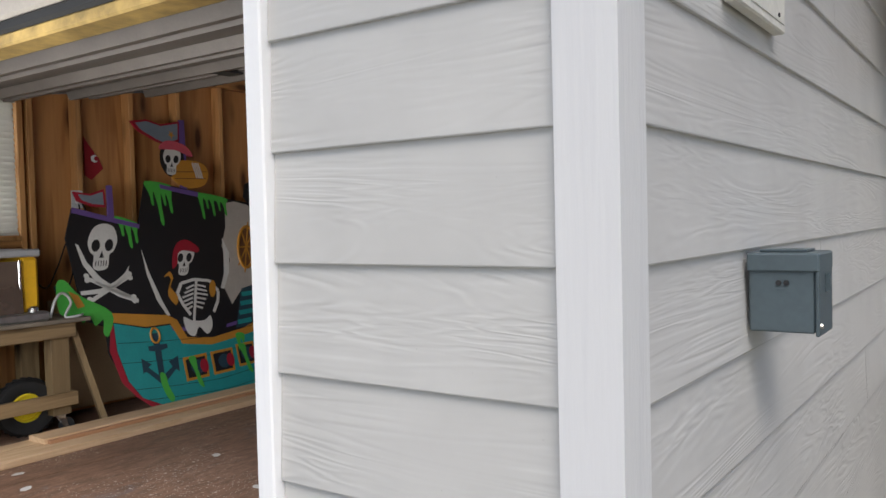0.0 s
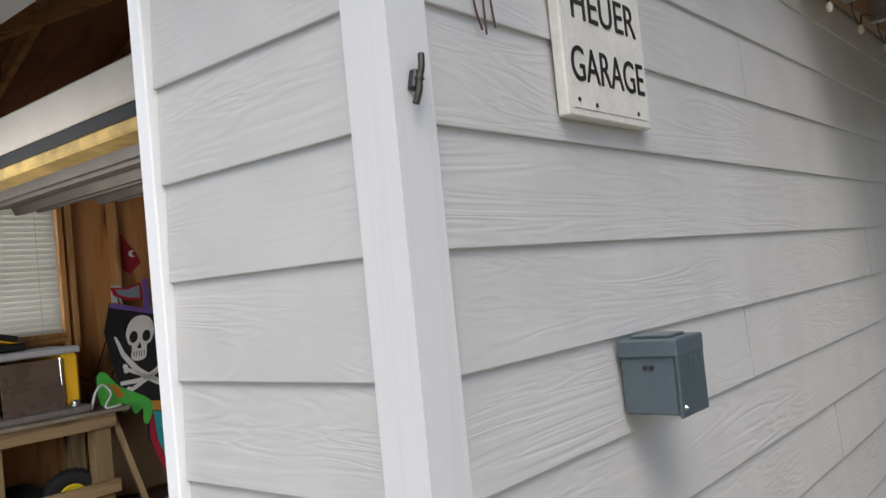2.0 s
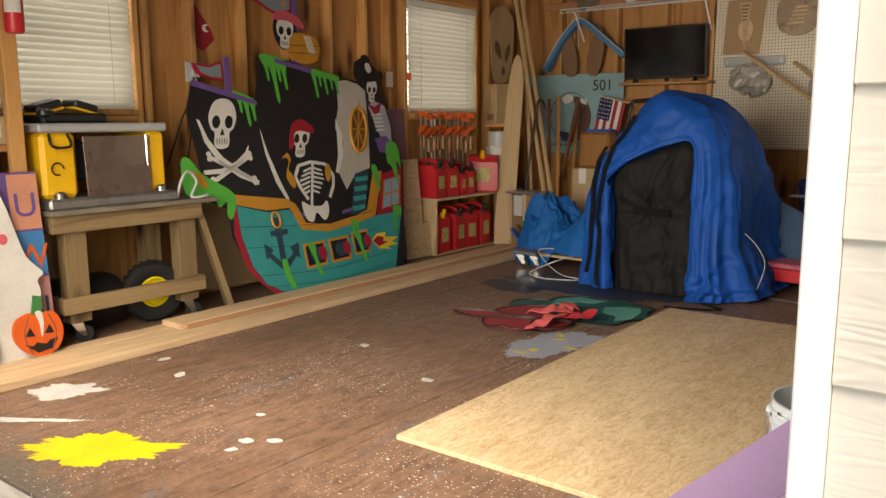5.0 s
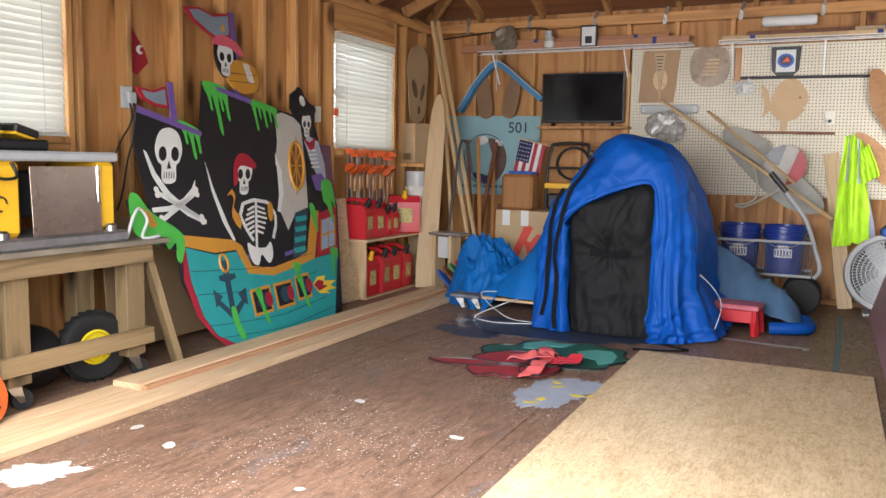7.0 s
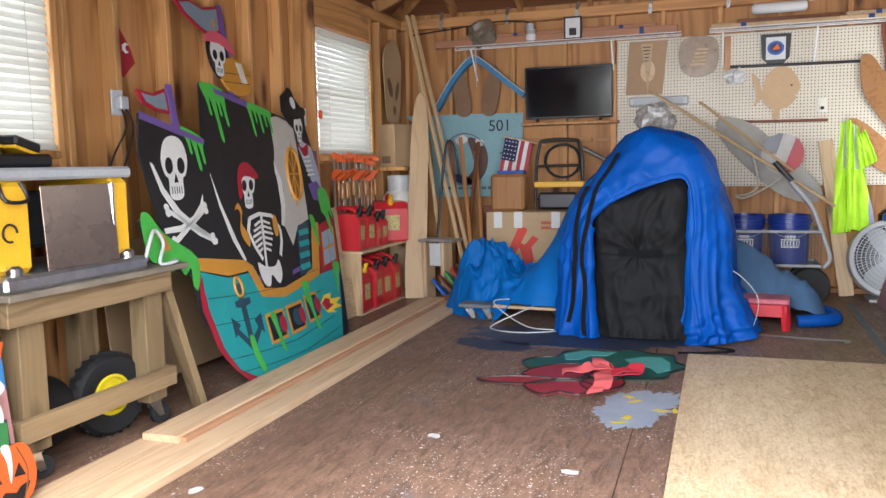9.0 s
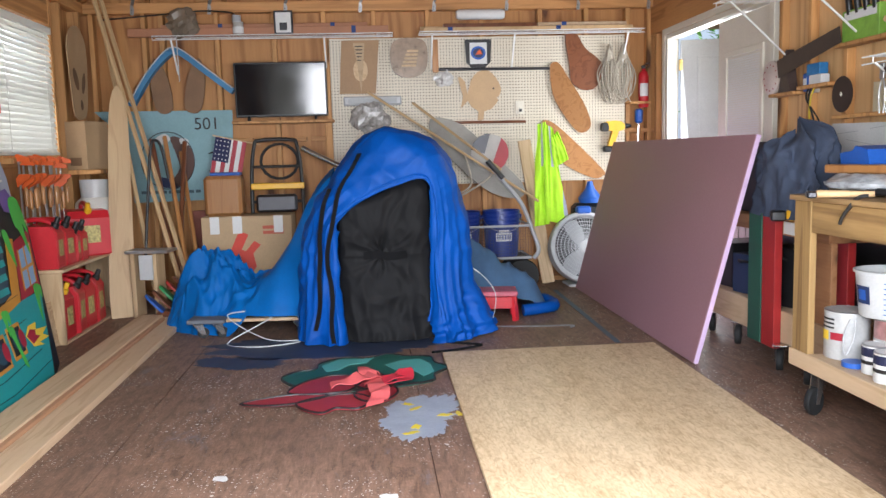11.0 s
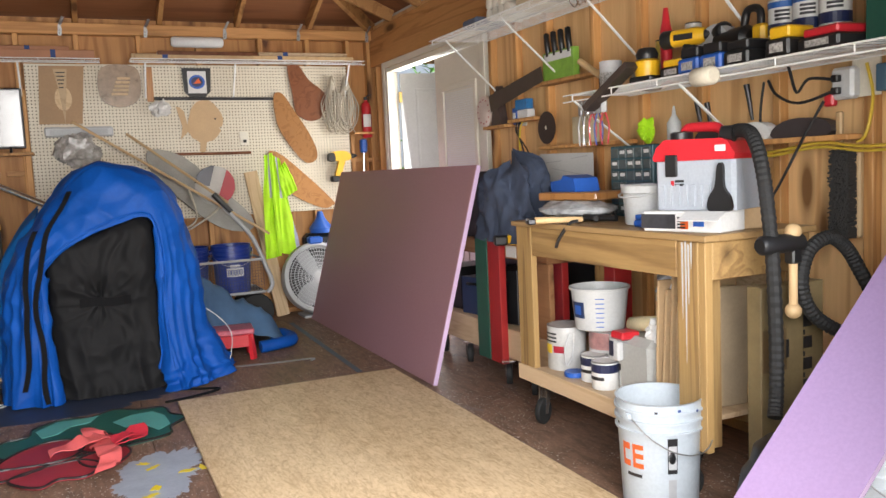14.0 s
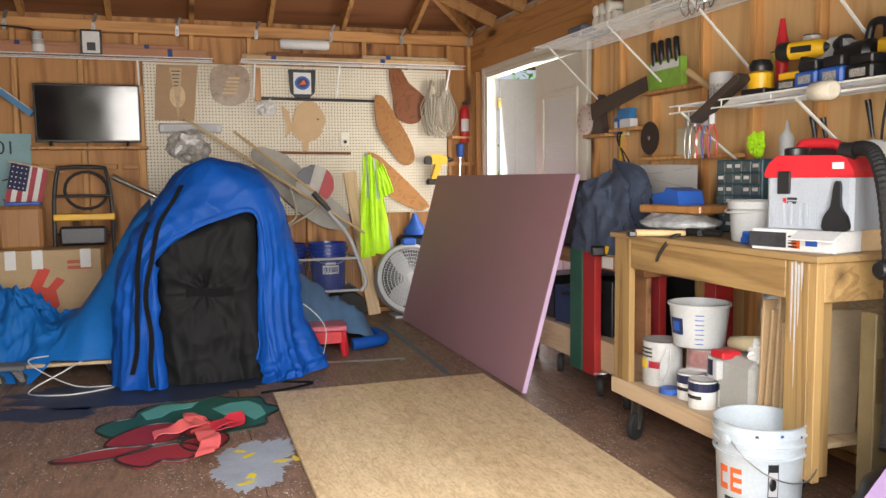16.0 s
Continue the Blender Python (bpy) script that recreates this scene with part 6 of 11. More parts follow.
for k in range(26):
    a = 2 * math.pi * k / 26
    part("tread_lug", Geo().box(-0.03, -0.008, 0.0, 0.03, 0.008, 0.007, 0.002), RUBBER, tw, m=Matrix.Rotation(a, 4, "X") @ Matrix.Translation((0, 0, 0.170)) @ Matrix.Rotation(0.4, 4, "Z"))
part("hub", Geo().lathe([(0.084, -0.02), (0.086, 0.034), (0.075, 0.036), (0.07, 0.018), (0.034, 0.016), (0.03, 0.04), (0.018, 0.044)], 28, tread), surface("yellow_hub", (0.75, 0.60, 0.02), 0.4), tw, "bright yellow hub", smooth=40)
solid("air_compressor", Geo().lathe([(0.05, -0.24), (0.13, -0.22), (0.15, -0.17), (0.15, 0.17), (0.13, 0.22), (0.05, 0.24)], 22, Matrix.Translation((0, 0, 0.151)) @ Matrix.Rotation(radians(90), 4, "X")), BLACK, "black compressor tank under a tool stand", "tank", (-5.0, 2.02, 0), 0, smooth=40)

# ---- ghost, cat and pumpkin cut-outs ----
GH = Matrix(((0.0, -0.10, 0.995, -4.585), (1.0, 0.0, 0.0, 1.215), (0, 0.995, 0.10, 0), (0, 0, 0, 1)))
gh = thing("ghost_cutout", "white painted wooden ghost cut-out leaning on shelves", "cut-out", m=GH)
part("board", Geo().prism(spline([(0.12, 0.02), (0.09, 0.2), (0.06, 0.36), (0.02, 0.39), (0.055, 0.48), (0.08, 0.6), (0.095, 0.75), (0.12, 0.84), (0.165, 0.895), (0.22, 0.90), (0.28, 0.86), (0.325, 0.76), (0.36, 0.62), (0.395, 0.5), (0.46, 0.42), (0.43, 0.385), (0.44, 0.33), (0.425, 0.25), (0.42, 0.02)], 4), 0, 0.012), PAINT["white"], gh, "white painted board")
for u, v in ((0.18, 0.65), (0.257, 0.673)):
    part("eye", Geo().prism(oval(u, v, 0.024, 0.04, 18, -0.1), 0.0122, 0.0134), PAINT["black"], gh)
    part("eyebrow", Geo().tube(spline([(u - 0.045, v + 0.05, 0.013), (u - 0.02, v + 0.067, 0.013), (u + 0.012, v + 0.07, 0.013)] if u < 0.2 else [(u - 0.015, v + 0.064, 0.013), (u + 0.015, v + 0.058, 0.013), (u + 0.038, v + 0.038, 0.013)], 4, False), 0.0035, 5), PAINT["black"], gh)
    part("cheek", Geo().prism(oval(0.14 if u < 0.2 else 0.30, 0.58 if u < 0.2 else 0.593, 0.021, 0.025), 0.0122, 0.0134), PAINT["pink"], gh)
part("mouth", Geo().prism(spline([(0.190, 0.568), (0.225, 0.562), (0.262, 0.578), (0.253, 0.545), (0.228, 0.528), (0.203, 0.54)], 4), 0.0122, 0.0134), PAINT["black"], gh)
cat = thing("cat_cutout", "black painted wooden cat cut-out on the floor", "cut-out", m=GH @ Matrix.Translation((-0.01, 0.0, 0.02)))
part("board", Geo().prism(spline([(0.05, 0.02), (0.02, 0.12), (0.06, 0.25), (0.01, 0.32), (0.0, 0.41), (0.03, 0.38), (0.11, 0.40), (0.15, 0.44), (0.16, 0.38), (0.19, 0.36), (0.15, 0.28), (0.21, 0.18), (0.22, 0.07), (0.16, 0.01)], 4), 0, 0.012), PAINT["black"], cat, "black painted board")
for u in (0.06, 0.105):
    part("eye", Geo().prism(oval(u, 0.355, 0.012, 0.013, 12), 0.0122, 0.0134), PAINT["yellow"], cat)
    part("pupil", Geo().prism(oval(u, 0.355, 0.004, 0.011, 10), 0.0136, 0.0142), PAINT["black"], cat)
part("nose", Geo().prism([(0.075, 0.34), (0.095, 0.34), (0.085, 0.325)], 0.0122, 0.0134), PAINT["red"], cat)
for e in (-1, 1):
    for k in range(3):
        part("whisker", Geo().slat((0.085 + e * 0.025, 0.315 + 0.004 * k, 0.0128), (0.085 + e * 0.075, 0.30 + 0.018 * k, 0.0128), 0.003, 0.001), PAINT["white"], cat)
part("smile", Geo().tube(spline([(0.05, 0.31, 0.013), (0.068, 0.298, 0.013), (0.085, 0.312, 0.013), (0.102, 0.298, 0.013), (0.12, 0.312, 0.013)], 4, False), 0.0025, 5), PAINT["white"], cat)
pk = thing("pumpkin_cutout", "orange painted wooden pumpkin cut-out with a carved face", "cut-out", m=GH @ Matrix.Translation((0.02, 0.0, 0.025)))
part("board", Geo().prism(spline([(0.31, 0.06), (0.26, 0.13), (0.27, 0.21), (0.33, 0.24), (0.40, 0.235), (0.46, 0.225), (0.49, 0.14), (0.46, 0.06), (0.38, 0.03)], 4), 0, 0.012), PAINT["orange"], pk, "orange painted board")
part("stem", Geo().prism([(0.35, 0.23), (0.40, 0.23), (0.405, 0.31), (0.37, 0.32)], 0.001, 0.013), surface("stem_green", (0.03, 0.17, 0.05), 0.5), pk, "dark green stem")
for u in (0.335, 0.425):
    part("eye", Geo().prism([(u - 0.025, 0.135), (u + 0.02, 0.13), (u, 0.175)], 0.0122, 0.0134), PAINT["black"], pk)
    part("crease", Geo().tube(spline([(u, 0.225, 0.0125), (u + (0.03 if u > 0.38 else -0.03), 0.14, 0.0125), (u, 0.05, 0.0125)], 4, False), 0.003, 5), PAINT["brown"], pk)
part("mouth", Geo().prism([(0.30, 0.10), (0.34, 0.085), (0.36, 0.10), (0.40, 0.085), (0.42, 0.10), (0.46, 0.105), (0.43, 0.06), (0.36, 0.05)], 0.0122, 0.0134), PAINT["black"], pk)
part("drip", Geo().prism(spline([(0.365, 0.24), (0.395, 0.24), (0.40, 0.18), (0.385, 0.12), (0.38, 0.19)], 3), 0.0136, 0.0148), PAINT["white"], pk)
bn = thing("painted_sign", "tall painted sign board with bright coloured blocks", "sign", m=Matrix(((0.0, -0.10, 0.995, -4.64), (1.0, 0.0, 0.0, 1.54), (0, 0.995, 0.10, 0), (0, 0, 0, 1))))
part("board", Geo().prism([(0, 0), (0.19, 0), (0.19, 0.89), (0, 0.89)], 0, 0.010), PAINT["purple"], bn)
for k, (v0, v1, c, l) in enumerate(((0.62, 0.88, "pink", "U"), (0.40, 0.61, "sky", "W"), (0.12, 0.39, "orange", "N"))):
    part("colour_block", Geo().prism([(0.05, v0), (0.188, v0), (0.188, v1), (0.05, v1)], 0.0102, 0.0116), surface("block_" + c, {"pink": (0.62, 0.28, 0.18), "sky": (0.04, 0.20, 0.45), "orange": (0.50, 0.25, 0.24)}[c], 0.5), bn)
    lettering("letter", l, 0.16, PAINT[("purple", "orange", "slate")[k]], bn, Matrix.Translation((0.12, (v0 + v1) / 2 - 0.02, 0.0125)))

# ---- left corner: fuel cans, clamps, boards ----
gs = thing("can_shelf", "low pale pine shelf unit holding red fuel cans", "shelf", (-5.20, 5.06, 0))
part("side", Geo().box(0, 0, 0, 0.30, 0.02, 0.455), FRESH_Z, gs)
part("side", Geo().box(0, 1.28, 0, 0.30, 1.30, 0.455), FRESH_Z, gs)
part("shelf", Geo().box(-0.01, 0.0, 0.4555, 0.315, 1.30, 0.475), FRESH, gs)
part("floor_board", Geo().box(0, 0.021, 0.0, 0.30, 1.279, 0.012), FRESH, gs)


def fuel_can(at, w, d, h, rz, yellow=True):
    """A moulded fuel can with a sloped shoulder, a handle and a spout cap."""
    c = thing("fuel_can", "red plastic fuel can with a moulded handle", "fuel can", at, rz, "fuel cans")
    sec = [(-d / 2, 0.004), (-d / 2 + 0.01, 0), (d / 2 - 0.01, 0), (d / 2, 0.012), (d / 2, h * 0.72), (d / 2 - 0.035, h * 0.86), (-d / 2 + 0.05, h * 0.88), (-d / 2, h * 0.78)]
    m = Matrix(((1, 0, 0, 0), (0, 0, 1, 0), (0, 1, 0, 0), (0, 0, 0, 1)))
    g = Geo().prism([(x, z) for x, z in sec], -w / 2 + 0.012, w / 2 - 0.012, m)
    g.prism([(x * 0.96, h * 0.015 + z * 0.97) for x, z in sec], -w / 2, w / 2, m)
    part("body", g, RED, c, smooth=30)
    part("handle", Geo().tube(spline([(-d * 0.38, 0, h * 0.84), (-d * 0.32, 0, h * 0.97), (0.0, 0, h), (d * 0.28, 0, h * 0.93), (d * 0.33, 0, h * 0.82)], 5, False), 0.016, 8), RED, c, smooth=60)
    part("cap", Geo().lathe([(0.026, 0), (0.026, 0.03), (0.018, 0.036), (0.016, 0.075)], 14, Matrix.Translation((d * 0.36, 0, h * 0.82)) @ Matrix.Rotation(radians(25), 4, "Y")), YELLOW if yellow and h > 0.35 else BLACK, c, smooth=40)
    part("label", Geo().box(d / 2 - 0.001, -w * 0.25, h * 0.25, d / 2 + 0.0015, w * 0.25, h * 0.58, 0.0005), surface("can_label", (0.50, 0.42, 0.16), 0.6, var=0.6, scale=60), c, "yellow warning label")
    return c


for y, w, h, r in ((5.16, 0.16, 0.31, 4), (5.34, 0.16, 0.30, -3), (5.47, 0.10, 0.24, 6), (5.60, 0.12, 0.25, -4)):
    fuel_can((-5.05, y, 0.4755), w, 0.25, h, r)
fuel_can((-5.03, 5.93, 0.4755), 0.27, 0.30, 0.37, -60)
for y, r in ((5.20, 0), (5.42, 5), (5.60, -4), (5.80, 3)):
    fuel_can((-5.04, y, 0.0125), 0.18, 0.25, 0.36, r, y < 5.3)
pr = thing("propane_tank", "white propane cylinder with a collar on a shelf", "propane tank", (-5.02, 6.16, 0.4755))
part("tank", Geo().lathe([(0.11, 0), (0.13, 0.03), (0.15, 0.08), (0.15, 0.30), (0.14, 0.36), (0.09, 0.41), (0.03, 0.425)], 28), surface("tank_white", (0.74, 0.72, 0.66), 0.4, var=0.1), pr, smooth=50)
part("collar", Geo().lathe([(0.10, 0.40), (0.105, 0.53), (0.098, 0.53), (0.094, 0.40)], 28, caps=False), WHITE_PLASTIC, pr, smooth=50)
part("valve", Geo().lathe([(0.02, 0.42), (0.02, 0.48), (0.035, 0.485), (0.035, 0.5)], 12), BRASS, pr)

clamp = thing("bar_clamp", "steel bar clamp with orange jaws hanging on a rail", "clamp", (-5.135, 5.16, 0.77), 0, "bar clamps")
part("bar", Geo().box(-0.003, -0.01, 0, 0.003, 0.01, 0.42, 0.001), GALV, clamp)
part("fixed_jaw", Geo().prism([(-0.01, 0.38), (0.07, 0.375), (0.07, 0.40), (0.0, 0.425), (-0.015, 0.42)], -0.012, 0.012, Matrix(((1, 0, 0, 0), (0, 0, 1, 0), (0, 1, 0, 0), (0, 0, 0, 1)))), surface("orange_jaw", (0.66, 0.11, 0.02), 0.4), clamp, "orange jaw")
part("sliding_jaw", Geo().prism([(-0.015, 0.22), (0.065, 0.28), (0.065, 0.30), (0.0, 0.30), (-0.02, 0.27)], -0.013, 0.013, Matrix(((1, 0, 0, 0), (0, 0, 1, 0), (0, 1, 0, 0), (0, 0, 0, 1)))), surface("orange_slide", (0.60, 0.10, 0.02), 0.4), clamp, "orange jaw")
part("handle", Geo().lathe([(0.011, 0.10), (0.014, 0.14), (0.014, 0.2), (0.008, 0.22)], 10, Matrix.Translation((0.03, 0, 0))), TEAK, clamp, smooth=50)
random.seed(3)
for k in range(1, 11):
    copy_thing(clamp, pose(-5.135 + random.uniform(-0.008, 0.02), 5.16 + k * 0.066, 0.77 + random.uniform(-0.05, 0.0), 0, 0, random.uniform(-12, 12)))
solid("clamp_rail", Geo().box(-5.2175, 5.10, 1.135, -5.14, 5.90, 1.17), STUD, "pine rail under a window carrying clamps", "rail")

solid("purple_panel", Geo().box(0, 0, 0, 0.012, 0.40, 1.21), surface("mauve_foam_panel", (0.20, 0.10, 0.14), 0.6, var=0.1), "narrow mauve foam panel leaning on a wall", "panel", m=pose(-5.08, 4.60, 0.002, 0, -6, 0))
solid("plywood_offcut", Geo().box(0, 0, 0, 0.012, 0.30, 0.80), PLY, "plywood offcut leaning below a window", "plywood", m=pose(-4.99, 4.72, 0.003, 0, -6, 0))
solid("plywood_offcut", Geo().box(0, 0, 0, 0.012, 0.34, 0.28), PLY, "small plywood offcut standing on the floor", "plywood", m=pose(-4.955, 4.74, 0.003, 0, -7, 0))
solid("wall_panel_offcut", Geo().box(0, 0, 0, 0.010, 1.9, 0.72), surface("tan_hardboard", (0.30, 0.20, 0.11), 0.6, var=0.12, scale=2), "tan hardboard sheet leaning low against a wall", "hardboard", m=pose(-5.10, 2.72, 0.045, 0, -5, 0))
solid("baseboard_plank", Geo().box(-5.215, 2.72, 0.041, -5.18, 4.6, 0.19), FRESH, "pale pine board along the bottom of a wall", "board")

form = thing("cardboard_form", "long cut cardboard template hanging on a wall", "template", m=on_left(-5.16))
fo = spline([(6.28, 1.48), (6.22, 1.75), (6.20, 2.0), (6.30, 2.13), (6.46, 2.16), (6.60, 2.05), (6.60, 1.8), (6.52, 1.5)], 5)
part("sheet", Geo().prism(fo, 0, 0.006), CARD, form)
for c in (oval(6.34, 1.76, 0.045, 0.09, 16, 0.5), oval(6.50, 1.74, 0.035, 0.09, 16, -0.4), oval(6.43, 1.57, 0.03, 0.04)):
    part("cut_out", Geo().prism(c, 0.0062, 0.0068), surface("card_shadow", (0.16, 0.09, 0.045), 0.8), form, "darker opening")
cb = thing("cardboard_box", "tall narrow cardboard box wedged in a corner", "box", (-5.12, 6.34, 1.08), -20)
part("carton", Geo().box(-0.08, -0.12, 0, 0.10, 0.14, 0.36, 0.004), CARD, cb)
part("print", Geo().box(-0.05, -0.1215, 0.03, 0.05, -0.1202, 0.09, 0), surface("brown_ink", (0.22, 0.13, 0.07), 0.8), cb)
solid("corner_bracket", Geo().box(-5.2175, 6.2, 1.045, -4.98, 6.5, 1.078), STUD, "short pine shelf in a corner", "shelf")

STICK = timber("pale_slat", (0.58, 0.40, 0.21), (0.42, 0.26, 0.12), "z", 0.55, False, 1.5)


def pole(name, a, b, w, t, mat, label, cat="plank"):
    a, b = Vector(a), Vector(b)
    d = b - a
    g = Geo().box(-t / 2, -w / 2, 0, t / 2, w / 2, d.length, min(w, t) * 0.2)
    return solid(name, g, mat, label, cat, m=Matrix.Translation(a) @ d.to_track_quat("Z", "X").to_matrix().to_4x4())


solid("tapered_plank", Geo().prism(spline([(-0.07, 0), (0.08, 0), (0.08, 1.2), (0.06, 1.55), (0.0, 1.70), (-0.055, 1.5), (-0.07, 0.9)], 4), 0, 0.022, Matrix(((1, 0, 0, 0), (0, 0, -1, 0), (0, 1, 0, 0), (0, 0, 0, 1)))), STICK, "tall pale plank with a tapered top leaning up", "plank", m=pose(-4.82, 5.92, 0, -7, 3, 20))
pole("batten", (-4.36, 6.02, 0.005), (-4.97, 6.30, 2.35), 0.035, 0.02, STICK, "long thin pine slat leaning in a corner")
pole("batten", (-4.30, 6.04, 0.005), (-4.94, 6.36, 2.36), 0.035, 0.02, STICK, "long thin pine slat leaning in a corner")
pole("batten", (-4.60, 6.1, 0.005), (-4.98, 6.5, 2.2), 0.03, 0.018, STICK, "long thin pine slat leaning in a corner")
for a, b in (((-4.33, 6.05, 0.005), (-4.56, 6.45, 1.32)), ((-4.40, 6.05, 0.005), (-4.66, 6.45, 1.30)), ((-4.46, 6.10, 0.005), (-4.44, 6.6, 1.28)), ((-4.27, 6.14, 0.005), (-4.50, 6.7, 1.2))):
    p = pole("oar", a, b, 0.032, 0.032, WALNUT if a[0] < -4.38 else TEAK, "varnished brown wooden oar leaning with others", "oar")
solid("black_pole", Geo().tube(spline([(-4.66, 6.02, 0.30), (-4.62, 6.06, 0.8), (-4.58, 6.1, 1.22), (-4.54, 6.1, 1.28), (-4.50, 6.1, 1.22), (-4.47, 6.12, 1.0)], 5, False), 0.011, 8), BLACK, "bent black tube leaning among oars", "tube", smooth=60)
ms = thing("mitre_frame", "galvanised and white painted tool frame on the floor", "frame", (-4.62, 5.86, 0), -8)
part("panel", Geo().box(-0.10, 0, 0.0, -0.07, 0.16, 0.47), FRESH_Z, ms)
part("panel", Geo().box(0.06, 0, 0.0, 0.09, 0.16, 0.47), FRESH_Z, ms)
part("top", Geo().box(-0.13, -0.02, 0.471, 0.18, 0.18, 0.492), GALV, ms)
part("cover", Geo().box(-0.03, -0.02, 0.28, 0.07, -0.005, 0.46), WHITE_PLASTIC, ms)
fx = thing("oar_stack", "stacked painted oar blades in red, green and blue", "oar", (-4.46, 5.72, 0))
for k, c in enumerate((BLUE, WALNUT, surface("green_blade", (0.03, 0.22, 0.07), 0.35), surface("red_blade", (0.42, 0.04, 0.03), 0.35), WALNUT)):
    part("blade", Geo().prism(oval(0, 0, 0.12, 0.055, 20), 0, 0.016), c, fx, m=pose(-0.05 + 0.045 * k, 0.02 * k, 0.10 + 0.028 * k, 10, 48, 20))
part("loom", Geo().box(-0.06, -0.05, 0, 0.14, 0.1, 0.07, 0.02), WALNUT, fx)

# ---- left shelving by the opening ----
SHELF_W = timber("reddish_shelf_pine", (0.40, 0.20, 0.09), (0.24, 0.10, 0.04), "y", 0.6, True, 1.2)
su = thing("shelving", "rough pine shelving unit full of workshop supplies", "shelving", (-5.20, 1.05, 0))
for z in (0.12, 0.56, 0.98, 1.385):
    part("shelf", Geo().box(0, 0.03, z, 0.42, 0.66, z + 0.035), SHELF_W, su)
part("post", Geo().box(0.421, 0.585, 0, 0.459, 0.655, 2.28), STUD, su)
part("post", Geo().box(0.421, 0.02, 0, 0.459, 0.06, 2.28), STUD, su)
part("post", Geo().box(0.0, 0.661, 0.0, 0.04, 0.70, 2.28), STUD, su)
part("toe_board", Geo().box(0.36, 0.061, 0.0, 0.419, 0.66, 0.119), FRESH, su)


def carton(at, sx, sy, sz, mat, label, rz=0, stripe=None, name="carton"):
    c = thing(name, label, "box", at, rz)
    part("box", Geo().box(-sx / 2, -sy / 2, 0, sx / 2, sy / 2, sz, 0.003), mat, c)
    if stripe:
        part("label", Geo().box(sx / 2 + 0.0003, -sy * 0.3, sz * 0.25, sx / 2 + 0.0015, sy * 0.3, sz * 0.75, 0), stripe, c, "printed label")
    return c


def bottle(at, r, h, mat, label, cap=BLACK, tag=None, name="bottle"):
    c = thing(name, label, "bottle", at)
    part("bottle", Geo().lathe([(r * 0.9, 0), (r, 0.01), (r, h * 0.62), (r * 0.8, h * 0.74), (r * 0.38, h * 0.84), (r * 0.35, h * 0.88)], 18), mat, c, smooth=50)
    part("cap", Geo().lathe([(r * 0.45, h * 0.88), (r * 0.45, h), (r * 0.3, h)], 14), cap, c, smooth=40)
    if tag:
        part("label", Geo().lathe([(r + 0.0008, h * 0.15), (r + 0.0008, h * 0.5)], 18, caps=False), tag, c)
    return c


def tin(at, r, h, mat, label, lid=GALV, band=None, name="paint_can"):
    c = thing(name, label, "can", at)
    part("can", Geo().lathe([(r * 0.97, 0), (r, 0.004), (r, h - 0.006), (r * 0.985, h)], 26), mat, c, smooth=40)
    part("lid", Geo().lathe([(r * 0.99, h - 0.004), (r * 1.01, h), (r * 0.93, h + 0.002), (r * 0.9, h - 0.002)], 26), lid, c, smooth=40)
    if band:
        part("label", Geo().lathe([(r + 0.0008, h * 0.12), (r + 0.0008, h * 0.62)], 26, caps=False), band, c, "printed label band")
    return c


BOXBLUE = surface("blue_box_print", (0.03, 0.18, 0.42), 0.5, var=0.3, scale=30)
BOXRED = surface("red_white_print", (0.42, 0.06, 0.06), 0.5, var=0.5, scale=40)
DARKBOX = surface("dark_box_print", (0.035, 0.035, 0.04), 0.5, var=0.5, scale=30)
GREENBOX = surface("green_box_print", (0.16, 0.22, 0.08), 0.5, var=0.5, scale=40)
INK = surface("mixed_label_print", (0.40, 0.38, 0.36), 0.6, var=0.7, scale=120)
z1 = 1.421
carton((-4.98, 1.14, z1), 0.2, 0.07, 0.30, surface("orange_print", (0.36, 0.14, 0.03), 0.5, var=0.4, scale=40), "worn orange and red carton on a shelf", 0, BOXRED)
carton((-4.88, 1.22, z1), 0.12, 0.085, 0.10, BOXBLUE, "small blue and white tissue carton on a shelf", 4, PAPER)
carton((-4.89, 1.22, z1 + 0.101), 0.12, 0.08, 0.10, BOXBLUE, "small blue and white tissue carton on another", -5, PAPER)
for k in range(4):
    carton((-4.93, 1.385, z1 + 0.16 + 0.047 * k), 0.14, 0.105, 0.046, DARKBOX if k < 1 else GREENBOX, "flat printed carton in a small stack", 3 * k, INK)
tb = carton((-4.93, 1.37, z1), 0.22, 0.17, 0.09, surface("clear_tub", (0.30, 0.32, 0.34), 0.3), "translucent plastic tub with a lid", 0, GREENBOX, "storage_tub")
carton((-4.93, 1.38, z1 + 0.091), 0.16, 0.12, 0.068, DARKBOX, "dark printed carton on a tub", 6, INK)
carton((-4.90, 1.53, z1), 0.14, 0.15, 0.215, BOXBLUE, "blue carton with a pale front", 0, surface("pale_print", (0.42, 0.50, 0.58), 0.5))
carton((-4.84, 1.625, z1), 0.09, 0.035, 0.215, PAPER, "narrow white and red carton on a shelf", 0, BOXRED)
z1 = 1.016
bottle((-4.86, 1.27, z1), 0.052, 0.25, WHITE_PLASTIC, "white plastic jug with a red cap", RED, DARKBOX)
bottle((-4.90, 1.37, z1), 0.04, 0.26, BLACK, "black bottle with an orange cap", surface("orange_cap", (0.7, 0.2, 0.02), 0.4), BOXRED)
bottle((-4.86, 1.43, z1), 0.03, 0.17, surface("grey_blue_bottle", (0.20, 0.27, 0.36), 0.35), "small grey-blue bottle on a shelf", LIGHT_GREY)
